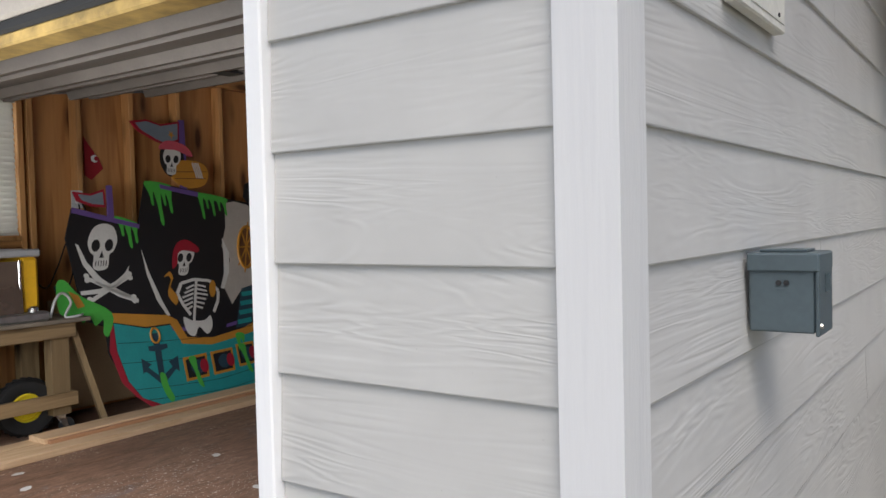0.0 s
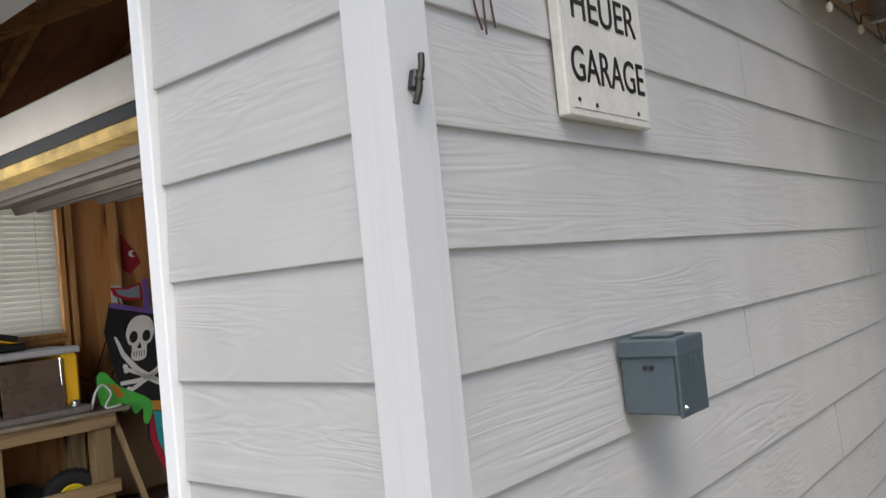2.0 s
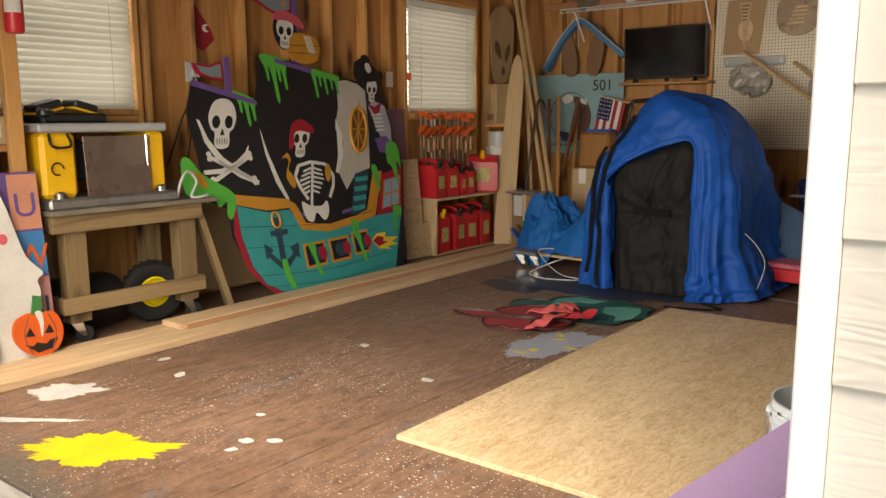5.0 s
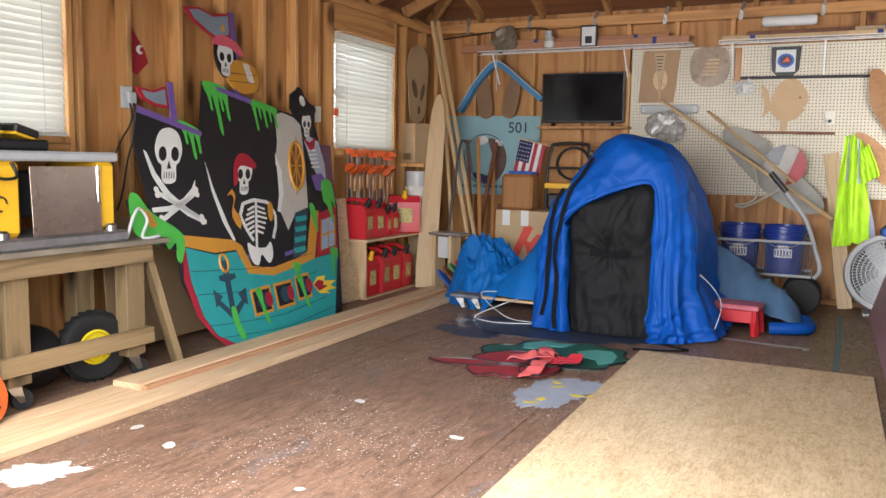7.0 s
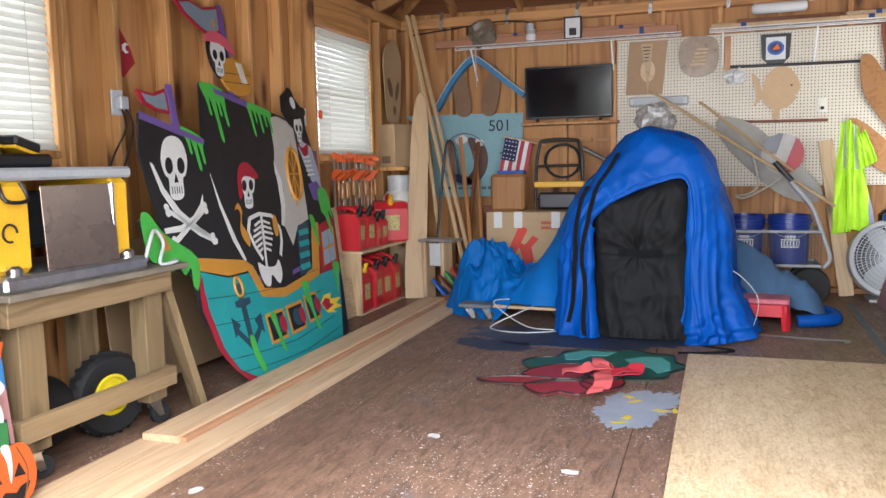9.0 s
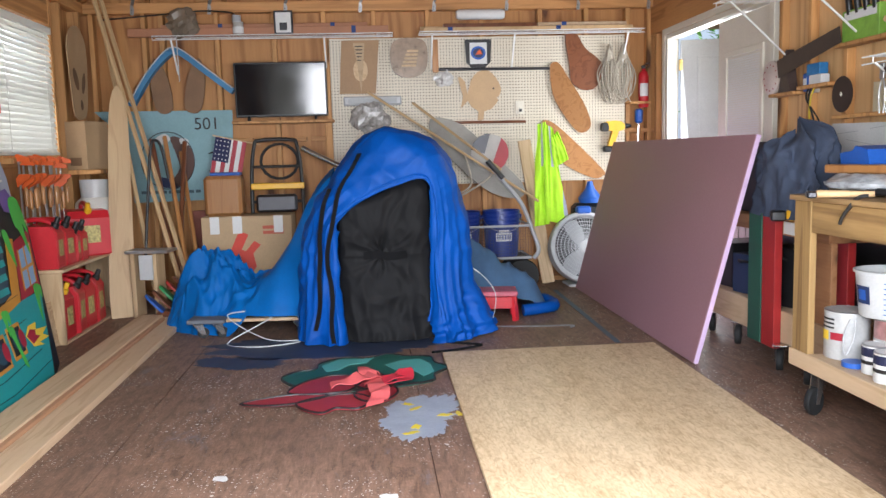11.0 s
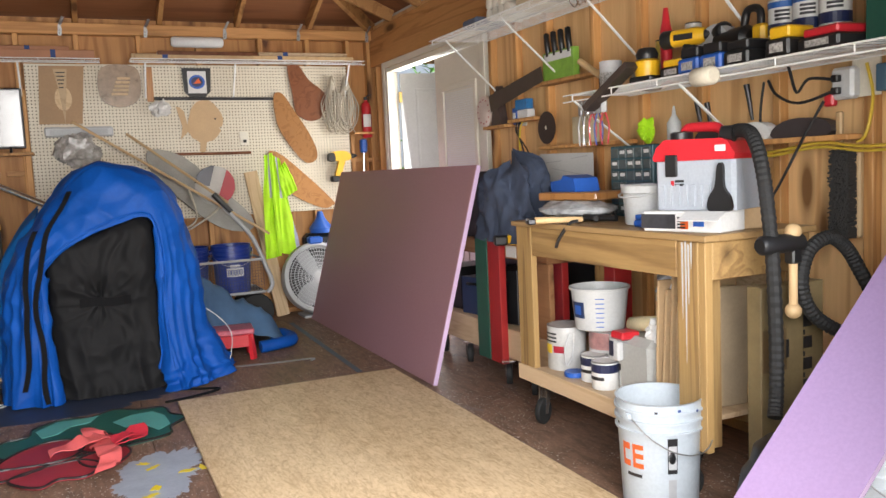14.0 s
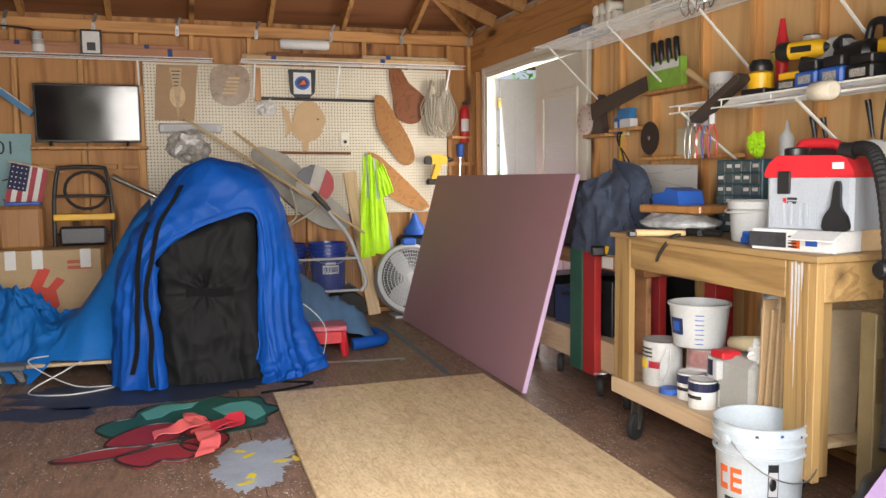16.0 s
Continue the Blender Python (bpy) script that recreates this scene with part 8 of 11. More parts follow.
# sheet with number and picture, boat bow, flag
sh = thing("painted_banner", "pale blue painted banner sheet with number 501", "banner", m=on_back(6.806))
part("sheet", Geo().prism([(-5.19, 1.54), (-4.085, 1.53), (-4.11, 0.80), (-4.92, 0.79), (-4.95, 1.3)], 0, 0.004), surface("pale_blue_sheet", (0.22, 0.38, 0.42), 0.6, var=0.12, scale=5), sh)
part("picture_ring", Geo().tube([(x, y, 0.005) for x, y in oval(-4.63, 1.13, 0.215, 0.235, 30)], 0.004, 5, closed=True), BLACK, sh)
part("picture_shape", Geo().prism(spline([(-4.60, 1.32), (-4.50, 1.30), (-4.42, 1.18), (-4.44, 1.02), (-4.54, 0.92), (-4.62, 0.94), (-4.54, 1.06), (-4.56, 1.18)], 4), 0.0042, 0.0052), surface("print_brown", (0.10, 0.05, 0.04), 0.6), sh)
part("picture_shape", Geo().prism(spline([(-4.75, 1.0), (-4.70, 0.92), (-4.56, 0.90), (-4.60, 0.97)], 4), 0.0042, 0.0052), surface("print_navy", (0.01, 0.02, 0.08), 0.6), sh)
part("picture_shape", Geo().prism(spline([(-4.72, 1.31), (-4.64, 1.35), (-4.60, 1.30), (-4.68, 1.26)], 3), 0.0042, 0.0052), PAPER, sh)
part("picture_shape", Geo().prism(spline([(-4.52, 1.31), (-4.46, 1.30), (-4.46, 1.25), (-4.52, 1.27)], 3), 0.0054, 0.006), PAPER, sh)
lettering("number", "501", 0.14, BLACK, sh, Matrix.Translation((-4.30, 1.42, 0.005)))
part("picture_mark", Geo().tube(spline([(-4.30, 1.18, 0.005), (-4.22, 1.19, 0.005), (-4.20, 1.10, 0.005), (-4.26, 1.02, 0.005), (-4.30, 1.04, 0.005)], 4, False), 0.006, 5), BLACK, sh)
g = Geo()
for k in range(9):
    g.box(-4.86 + k * 0.055, 0.86, 0.0042, -4.82 + k * 0.055, 0.885, 0.005, 0)
part("small_print", g, surface("print_ink", (0.05, 0.10, 0.12), 0.6), sh)
bow = thing("boat_bow", "pale blue wooden boat bow frame hung as an arch", "boat part", (0, 0, 0))
arc = spline([(-4.88, 1.60), (-4.74, 1.82), (-4.60, 1.98), (-4.51, 2.03), (-4.42, 1.99), (-4.26, 1.86), (-4.06, 1.70)], 5, False)
g, ge = Geo(), Geo()
for a, b in zip(arc, arc[1:]):
    g.slat((a[0], 6.76, a[1] - 0.025), (b[0], 6.76, b[1] - 0.025), 0.085, 0.05)
    ge.slat((a[0], 6.712, a[1] + 0.004), (b[0], 6.712, b[1] + 0.004), 0.008, 0.01)
part("frame", g, surface("boat_blue", (0.05, 0.20, 0.38), 0.5, var=0.15), bow)
part("gunwale", ge, WHITE_PLASTIC, bow, "white edge line")
for x, r in ((-4.62, 8), (-4.40, -10)):
    solid("wood_form", Geo().prism(spline([(-0.06, 0), (-0.07, 0.25), (0.0, 0.42), (0.07, 0.25), (0.06, 0)], 4), 0, 0.02), surface("dark_ply_form", (0.22, 0.12, 0.06), 0.6), "dark plywood form hung below an arch", "template", m=on_back(6.80) @ Matrix.Translation((x, 1.54, 0)) @ Matrix.Rotation(radians(r), 4, "Z"))
solid("pull_cord", Geo().tube([(-4.45, 6.58, 2.09), (-4.45, 6.60, 1.75)], 0.004, 6), WHITE_PLASTIC, "white cord hanging with a small weight", "cord")
us = thing("small_flag", "small striped flag in red, white and blue on a stick", "flag", m=Matrix.Translation((-4.19, 6.55, 1.31)) @ Matrix.Rotation(radians(90), 4, "X") @ Matrix.Rotation(radians(-12), 4, "Z"))
part("stick", Geo().tube([(-0.02, 0.006, 0), (0.36, 0.0, 0)], 0.005, 6), FRESH_Z, us)
for k in range(7):
    part("stripe", Geo().box(0.005 + 0.035 * k, -0.36 + 0.01 * k, 0.002 * math.sin(k), 0.005 + 0.035 * (k + 1), 0.0, 0.003 + 0.002 * math.sin(k), 0), PAINT["red"] if k % 2 == 0 else PAPER, us)
part("canton", Geo().box(0.004, -0.19, 0.0055, 0.13, -0.002, 0.0065, 0), surface("flag_navy", (0.01, 0.015, 0.07), 0.7), us)
for i in range(4):
    for j in range(5):
        part("star", Geo().prism(oval(0.022 + 0.029 * i, -0.025 - 0.036 * j, 0.006, 0.006, 5), 0.0066, 0.0072), PAPER, us)

# boxes and machines in front of the back wall
kb = thing("cardboard_box", "large tan cardboard box with red brush marks and tape", "box", (-3.93, 6.38, 0), 0)
part("carton", Geo().box(-0.34, -0.18, 0, 0.34, 0.18, 0.69, 0.005), surface("tan_carton", (0.44, 0.31, 0.18), 0.8, var=0.08), kb)
for x in (-0.24, -0.07, 0.24):
    part("tape", Geo().box(x - 0.035, -0.1825, 0.56, x + 0.035, -0.1803, 0.692, 0), PAPER, kb, "white paper tape")
part("red_mark", Geo().prism([(-0.20, 0.28), (-0.13, 0.27), (0.01, 0.55), (-0.06, 0.58)], 0.0003, 0.0013, on_back(-0.1803)), surface("red_marker", (0.55, 0.06, 0.04), 0.7), kb)
part("red_mark", Geo().prism([(-0.06, 0.37), (0.0, 0.36), (0.10, 0.47), (0.05, 0.50)], 0.0003, 0.0013, on_back(-0.1803)), surface("red_marker_b", (0.55, 0.06, 0.04), 0.7), kb)
part("red_mark", Geo().prism([(-0.08, 0.45), (0.04, 0.40), (0.06, 0.30), (0.0, 0.22), (-0.03, 0.30)], 0.0015, 0.0022, on_back(-0.1803)), surface("red_marker_c", (0.55, 0.06, 0.04), 0.7), kb)
for k in range(2):
    part("print_line", Geo().box(0.12, -0.1815, 0.55 + 0.04 * k, 0.28, -0.1803, 0.575 + 0.04 * k, 0), surface("red_print", (0.45, 0.10, 0.06), 0.7), kb)
tk = thing("wooden_case", "varnished brown wooden case standing on a box", "case", (-4.11, 6.36, 0.6915))
part("body", Geo().box(-0.14, -0.10, 0, 0.145, 0.09, 0.31, 0.025), TEAK, tk)
part("blue_edge", Geo().box(-0.10, -0.03, 0.3105, 0.13, 0.08, 0.335, 0.008), BLUE, tk, "blue folded edge")
ht = thing("hand_truck", "black tubular hand truck standing among stored things", "hand truck", (-3.72, 6.50, 0))
part("frame", Geo().tube(spline([(-0.20, 0, 0.02), (-0.20, 0.02, 0.9), (-0.17, 0.04, 1.22), (-0.12, 0.05, 1.27), (0.12, 0.05, 1.27), (0.17, 0.04, 1.22), (0.20, 0.02, 0.9), (0.20, 0, 0.02)], 5, False), 0.015, 8), BLACK, ht, smooth=60)
for z in (0.78, 0.92, 1.06):
    part("crossbar", Geo().tube([(-0.19, 0.02, z), (0.19, 0.02, z)], 0.011, 8), BLACK, ht, smooth=60)
part("motor", Geo().box(-0.16, -0.08, 0.70, 0.16, 0.0, 0.84, 0.02), DARK_METAL, ht)
part("yellow_bar", Geo().box(-0.20, -0.045, 0.88, 0.22, -0.012, 0.93, 0.008), YELLOW, ht, "yellow bar")
solid("hose_coil", Geo().tube([(-3.70 + 0.15 * math.cos(a), 6.62 - 0.004 * a, 1.10 + 0.14 * math.sin(a)) for a in [i * 0.35 for i in range(40)]], 0.011, 7), RUBBER, "black hose coil behind a hand truck", "hose", smooth=60)
solid("steel_pipe", Geo().tube([(-3.50, 6.4, 1.20), (-3.15, 6.36, 1.02)], 0.022, 12), CHROME, "bright steel pipe lying on stored machines", "pipe", smooth=60)
solid("red_board", Geo().box(-4.42, 6.62, 0.0, -4.2, 6.66, 0.72), surface("dull_red_board", (0.20, 0.05, 0.03), 0.6), "dull red board standing behind boxes", "board")

# cart with blue buckets
ct = thing("wire_cart", "grey wire utility cart with two blue buckets", "cart", (-2.08, 6.32, 0))
for z in (0.30, 0.55):
    part("rim", Geo().tube([(-0.34, -0.2, z), (0.34, -0.2, z), (0.34, 0.2, z), (-0.34, 0.2, z)], 0.011, 6, closed=True), GREY_PLASTIC, ct)
g = Geo()
for k in range(33):
    x = -0.34 + k * 0.02125
    g.tube([(x, -0.2, 0.30), (x, -0.2, 0.55)], 0.0016, 4)
for k in range(11):
    g.tube([(-0.34, -0.2, 0.31 + k * 0.022), (0.34, -0.2, 0.31 + k * 0.022)], 0.0014, 4)
tagged(part("mesh_side", g, DARK_METAL, ct), kind="stuff")
part("tray", Geo().box(-0.34, -0.2, 0.285, 0.34, 0.2, 0.295), DARK_METAL, ct)
part("handle", Geo().tube(spline([(0.05, -0.12, 1.02), (0.14, -0.12, 0.9), (0.28, -0.14, 0.72), (0.36, -0.18, 0.5), (0.40, -0.2, 0.36), (0.36, -0.2, 0.29)], 5, False), 0.016, 8), GREY_PLASTIC, ct, smooth=60)
part("grip", Geo().tube([(0.02, -0.12, 1.06), (0.14, -0.12, 0.92)], 0.022, 8), BLACK, ct, smooth=60)
for x, y in ((-0.28, -0.12), (0.28, -0.12), (-0.28, 0.14), (0.28, 0.14)):
    part("wheel", Geo().lathe([(0.07, -0.02), (0.13, -0.025), (0.14, 0), (0.13, 0.025), (0.07, 0.02)], 22, Matrix.Translation((x, y, 0.141)) @ Matrix.Rotation(radians(90), 4, "X")), RUBBER, ct, smooth=40)


def pail(at, mat, label, r=0.148, h=0.368, rz=0.0, logo=None, hollow=True):
    """A five gallon bucket: ribbed rim, tapered wall, open top, wire bail."""
    b = thing("bucket", label, "bucket", at, rz)
    rb = r * 0.88
    prof = [(rb * 0.96, 0), (rb, 0.006), (rb + (r - rb) * 0.7, h * 0.72), (r * 1.03, h * 0.725), (r * 1.03, h * 0.745), (r * 0.985, h * 0.75), (r * 0.985, h * 0.81), (r * 1.04, h * 0.815), (r * 1.04, h * 0.835), (r * 0.99, h * 0.84), (r * 0.99, h * 0.9), (r * 1.045, h * 0.905), (r * 1.045, h * 0.925), (r, h * 0.93), (r * 1.0, h * 0.985), (r * 1.03, h)]
    if hollow:
        prof += [(r * 0.985, h), (r * 0.965, h * 0.9), (rb * 0.97, 0.012), (0.001, 0.01)]
    part("shell", Geo().lathe(prof, 36), mat, b, smooth=35)
    part("bail", Geo().tube([(r * 1.05 * math.cos(a), -0.02 - r * 1.0 * math.sin(a) * 0.98 - 0.02, h * 0.87 - 0.30 * h * math.sin(a)) for a in [math.pi * i / 16 for i in range(17)]], 0.0025, 6), GALV, b, smooth=60)
    for s in (-1, 1):
        part("ear", Geo().lathe([(0.016, 0), (0.016, 0.012), (0.008, 0.014)], 12, Matrix.Translation((s * r * 1.0, -0.015, h * 0.865)) @ Matrix.Rotation(radians(90 * s), 4, "Y")), mat, b)
    return b


def wrap(r0, r1, h, a0, a1, z0, z1, n=8, out=0.0012):
    """A label patch that lies on the tapered wall."""
    g = Geo()
    rr = lambda z: r0 + (r1 - r0) * z / h + out
    g.add([(rr(z) * math.cos(a), rr(z) * math.sin(a), z) for z in (z0, z1) for a in [a0 + (a1 - a0) * i / n for i in range(n + 1)]], [[i, i + 1, n + 2 + i, n + 1 + i] for i in range(n)])
    return g


for x in (-0.18, 0.14):
    b = pail((-2.08 + x, 6.32, 0.2955), BLUE_PLASTIC, "dark blue plastic bucket with a white mark in a cart", 0.148, 0.368, 0)
    part("logo_bar", wrap(0.130, 0.146, 0.368, -2.05, -1.1, 0.13, 0.195, 8), PAPER, b, "white logo block")
    part("logo_roof", wrap(0.130, 0.146, 0.368, -1.85, -1.3, 0.20, 0.22, 6), PAPER, b)
    part("logo_inner", wrap(0.130, 0.146, 0.368, -1.98, -1.17, 0.145, 0.18, 8, 0.0022), BLUE_PLASTIC, b)
    for k in range(5):
        part("logo_stroke", wrap(0.130, 0.146, 0.368, -1.93 + 0.155 * k, -1.85 + 0.155 * k, 0.148, 0.177, 2, 0.003), PAPER, b)

# long boards leaning across the pegboard
pole("long_board", (-1.62, 6.38, 0.72), (-2.97, 6.62, 1.64), 0.07, 0.018, STICK, "long pale board leaning across the pegboard")
pole("long_board", (-1.90, 6.52, 0.98), (-2.60, 6.70, 1.55), 0.045, 0.018, STICK, "short pale board leaning across the pegboard")
# plain grey shape in place of a diagonal wooden frame with mesh
hung("canvas_bag", "plain grey shape standing in for a diagonal mesh frame", "bag", [(-2.45, 1.42), (-2.20, 1.36), (-1.95, 1.12), (-1.70, 0.86), (-1.72, 0.74), (-1.95, 0.78), (-2.2, 0.98), (-2.44, 1.25)], surface("mesh_frame_grey", (0.32, 0.31, 0.28), 0.85, var=0.2, bump=0.4), 6.70, 0.05, 3)
pf = thing("toothed_disc", "round painted disc in black, grey and red", "disc", m=on_back(6.60) @ Matrix.Translation((-1.98, 1.12, 0)) @ Matrix.Rotation(radians(-20), 4, "Z"))
part("disc", Geo().prism(oval(0, 0, 0.155, 0.155, 30), 0, 0.008), surface("disc_grey", (0.42, 0.40, 0.37), 0.6), pf)
part("red_side", Geo().prism([(0.05, -0.148)] + [(0.156 * math.cos(a), 0.156 * math.sin(a)) for a in [-1.2 + 0.2 * i for i in range(13)]] + [(0.05, 0.148)], 0.0082, 0.0095), surface("disc_red", (0.36, 0.03, 0.04), 0.5), pf)
part("black_side", Geo().prism([(-0.05, 0.148)] + [(0.156 * math.cos(a) * (1 + 0.04 * (i % 2)), 0.156 * math.sin(a) * (1 + 0.04 * (i % 2))) for i, a in enumerate([1.9 + 0.2 * i for i in range(8)])] + [(-0.04, -0.02)], 0.0082, 0.0095), DARK_METAL, pf)
solid("cable_loop", Geo().tube(spline([(-2.20, 6.45, 1.10), (-2.16, 6.42, 0.9), (-2.22, 6.4, 0.82), (-2.32, 6.42, 0.80), (-2.24, 6.4, 0.79), (-2.02, 6.42, 0.92), (-1.96, 6.5, 1.0)], 6, False), 0.008, 7), ROPE, "pale rope loop hanging from a board", "rope", smooth=60)

lb = solid("pine_board", Geo().box(-0.055, 0, 0, 0.055, 0.022, 1.235), FRESH_Z, "pale pine board leaning against the pegboard", "board", m=Matrix.Translation((-1.485, 6.66, 0.002)) @ Matrix.Rotation(radians(-5.2), 4, "X") @ Matrix.Rotation(radians(-8), 4, "Y"))
VEST = surface("lime_vest_mesh", (0.48, 0.86, 0.02), 0.7, var=0.12, scale=12)
vs = thing("safety_vest", "bright lime safety vest hanging on a board", "vest")


def vest_panel(x_top, x_low, w_top, w_low, z_top, z_low, seed, y):
    """One hanging panel with soft folds that run down the cloth."""
    def fn(u, v):
        w = w_top + (w_low - w_top) * min(1.0, v * 1.6)
        x = x_top + (x_low - x_top) * v + (u - 0.5) * w + 0.008 * noise.noise((v * 4, seed, u * 2))
        return (x, y - 0.018 * ridge(u * 3.2 + seed, v * 1.3, seed) - 0.01 * noise.noise((u * 6, v * 4, seed)), z_top - (z_top - z_low) * v + 0.02 * (u - 0.5) * seed)
    return fn


front_panels = [vest_panel(-1.535, -1.54, 0.07, 0.13, 1.355, 0.50, 1.0, 6.640), vest_panel(-1.475, -1.425, 0.06, 0.15, 1.33, 0.52, -2.0, 6.628)]
for fn in front_panels:
    part("front_panel", Geo().sheet(fn, 26, 60), VEST, vs, smooth=80)
    part("reflective_band", Geo().sheet(lambda u, v: (fn(0.42 + 0.18 * u, 0.42 * v)[0], fn(0.42 + 0.18 * u, 0.42 * v)[1] - 0.003, fn(0.42 + 0.18 * u, 0.42 * v)[2]), 6, 24), LIGHT_GREY, vs, "silver band", smooth=80)
part("sleeve_flap", Geo().sheet(vest_panel(-1.43, -1.365, 0.05, 0.10, 1.26, 1.02, 3.0, 6.615), 14, 20), VEST, vs, smooth=80)
part("lining", Geo().prism(spline([(-1.44, 1.1), (-1.38, 0.9), (-1.31, 0.58), (-1.38, 0.55), (-1.44, 0.8)], 3), -0.025, -0.002, on_back(6.66)), surface("lilac_cloth", (0.45, 0.46, 0.66), 0.8), vs, "pale lilac cloth")

fan = thing("floor_fan", "round grey floor fan standing by the back wall", "fan", (-1.22, 6.50, 0.0))
fmx = Matrix.Translation((0, 0, 0.315)) @ Matrix.Rotation(radians(78), 4, "X")
part("drum", Geo().lathe([(0.265, -0.08), (0.29, -0.07), (0.30, 0.0), (0.29, 0.07), (0.265, 0.08), (0.255, 0.07), (0.255, -0.08)], 40, fmx), LIGHT_GREY, fan, smooth=45)
for r in (0.06, 0.09, 0.12, 0.15, 0.18, 0.21, 0.24):
    part("grille_ring", Geo().tube([(r * math.cos(a), r * math.sin(a), 0.075) for a in [2 * math.pi * i / 32 for i in range(32)]], 0.003, 5, fmx, True), LIGHT_GREY, fan)
for k in range(64):
    a = 2 * math.pi * k / 64
    part("grille_spoke", Geo().tube([(0.05 * math.cos(a), 0.05 * math.sin(a), 0.08), (0.258 * math.cos(a + 0.5), 0.258 * math.sin(a + 0.5), 0.07)], 0.0028, 4, fmx), LIGHT_GREY, fan)
part("hub", Geo().lathe([(0.05, 0.07), (0.05, 0.085), (0.03, 0.095), (0.001, 0.097)], 22, fmx), WHITE_PLASTIC, fan, smooth=45)
for k in range(3):
    a = k * 2.094
    part("blade", Geo().prism(spline([(0.04, -0.03), (0.15, -0.09), (0.23, -0.07), (0.24, 0.05), (0.12, 0.06), (0.04, 0.03)], 3), 0.0, 0.006, fmx @ Matrix.Rotation(a, 4, "Z") @ Matrix.Rotation(radians(20), 4, "X")), GREY_PLASTIC, fan)
part("rear_shell", Geo().lathe([(0.25, -0.075), (0.15, -0.11), (0.05, -0.12)], 30, fmx), BLACK, fan, smooth=45)
part("knob", Geo().box(-0.06, -0.03, 0.60, 0.06, 0.05, 0.66, 0.015), BLUE, fan, "blue control housing")
part("foot", Geo().box(-0.15, -0.10, 0.0, 0.15, 0.14, 0.02, 0.006), GREY_PLASTIC, fan)
bj = thing("blue_jug", "blue plastic funnel jug on a black case", "jug", (-1.13, 6.62, 0.0))
part("case", Geo().box(-0.15, -0.06, 0.0, 0.15, 0.1, 0.68, 0.04), BLACK, bj)
part("jug", Geo().lathe([(0.09, 0.681), (0.10, 0.72), (0.04, 0.80), (0.02, 0.86)], 20), BLUE, bj, "blue plastic top", smooth=45)

# ---- double door in the right wall ----
dd = thing("door_1", "cream double door, one leaf open to the outside", "door", kind="structure")
part("frame", Geo().box(-0.535, DY0, 0, -0.44, DY0 + 0.035, DZ), CREAM, dd)
part("frame", Geo().box(-0.535, DY1 - 0.035, 0, -0.44, DY1, DZ), CREAM, dd)
part("frame", Geo().box(-0.535, DY0 + 0.0355, DZ - 0.035, -0.44, DY1 - 0.0355, DZ), CREAM, dd)
part("casing", Geo().box(-0.545, DY1 + 0.001, 0, -0.5355, DY1 + 0.06, DZ + 0.05), CREAM, dd)
part("casing", Geo().box(-0.545, DY0 - 0.05, 0, -0.5355, DY0 - 0.001, DZ + 0.05), CREAM, dd)
part("casing", Geo().box(-0.545, DY0, DZ + 0.001, -0.5355, DY1, DZ + 0.05), CREAM, dd)


def door_leaf(m, mat, lite):
    """One leaf, hinge edge at u = 0, width u, height v, thickness w."""
    w, h = 0.80, 1.98
    lf = part("leaf", Geo().box(0, 0.008, 0, w, h, 0.04, 0.003), mat, dd, m=m)
    for side in (0.0405, -0.0005):
        s = 1 if side > 0 else -1
        for u0, v0, u1, v1 in ((0.13, 0.12, 0.36, 0.72), (0.44, 0.12, 0.67, 0.72)) + (() if lite else ((0.13, 0.86, 0.67, 1.85),)):
            g = Geo()
            for a in ((u0, v0, u1, v0 + 0.02), (u0, v1 - 0.02, u1, v1), (u0, v0 + 0.0205, u0 + 0.02, v1 - 0.0205), (u1 - 0.02, v0 + 0.0205, u1, v1 - 0.0205)):
                g.box(a[0], a[1], min(side, side + s * 0.008), a[2], a[3], max(side, side + s * 0.008), 0.003)
            part("panel_moulding", g, mat, lf)
    if lite:
        g = Geo()
        for a in ((0.12, 0.86, 0.68, 0.90), (0.12, 1.72, 0.68, 1.76), (0.12, 0.9005, 0.16, 1.7195), (0.64, 0.9005, 0.68, 1.7195)):
            g.box(a[0], a[1], 0.0405, a[2], a[3], 0.056, 0.005)
        part("lite_frame", g, mat, lf)
        me = mesh_of("blind_slat", Geo().box(0.165, -0.006, 0.0415, 0.635, 0.006, 0.0445, 0.001), surface("door_blind_white", (0.72, 0.72, 0.68), 0.5, var=0.03, bump=0))
        for k in range(52):
            o = new("blind_slat", me)
            o.matrix_basis = Matrix.Translation((0, 0.91 + k * 0.0155, 0))
            o.parent = lf
    for v in (0.2, 1.0, 1.74):
        part("hinge", Geo().box(-0.014, v, 0.012, 0.014, v + 0.09, 0.0425, 0.002), BRASS, lf, "brass hinge")
    return lf


door_leaf(Matrix(((0, 0, -1, -0.455), (1, 0, 0, DY0 + 0.037), (0, 1, 0, 0), (0, 0, 0, 1))), CREAM, True)
oa = radians(78)
door_leaf(Matrix(((math.sin(oa), 0, -math.cos(oa), -0.43), (-math.cos(oa), 0, -math.sin(oa), DY1 - 0.04), (0, 1, 0, 0), (0, 0, 0, 1))), WHITE_PLASTIC, False)
sh = solid("neighbour_wall", Geo().box(2.6, 3.0, -0.42, 2.7, 16, 3.2, 0), surface("pale_siding_far", (0.72, 0.74, 0.76), 0.6, var=0.05), "pale grey wall across the yard", "wall", kind="structure")
random.seed(12)
shrub = thing("shrub", "bright green leafy shrub outside an open door", "shrub", (1.1, 8.6, -0.42))
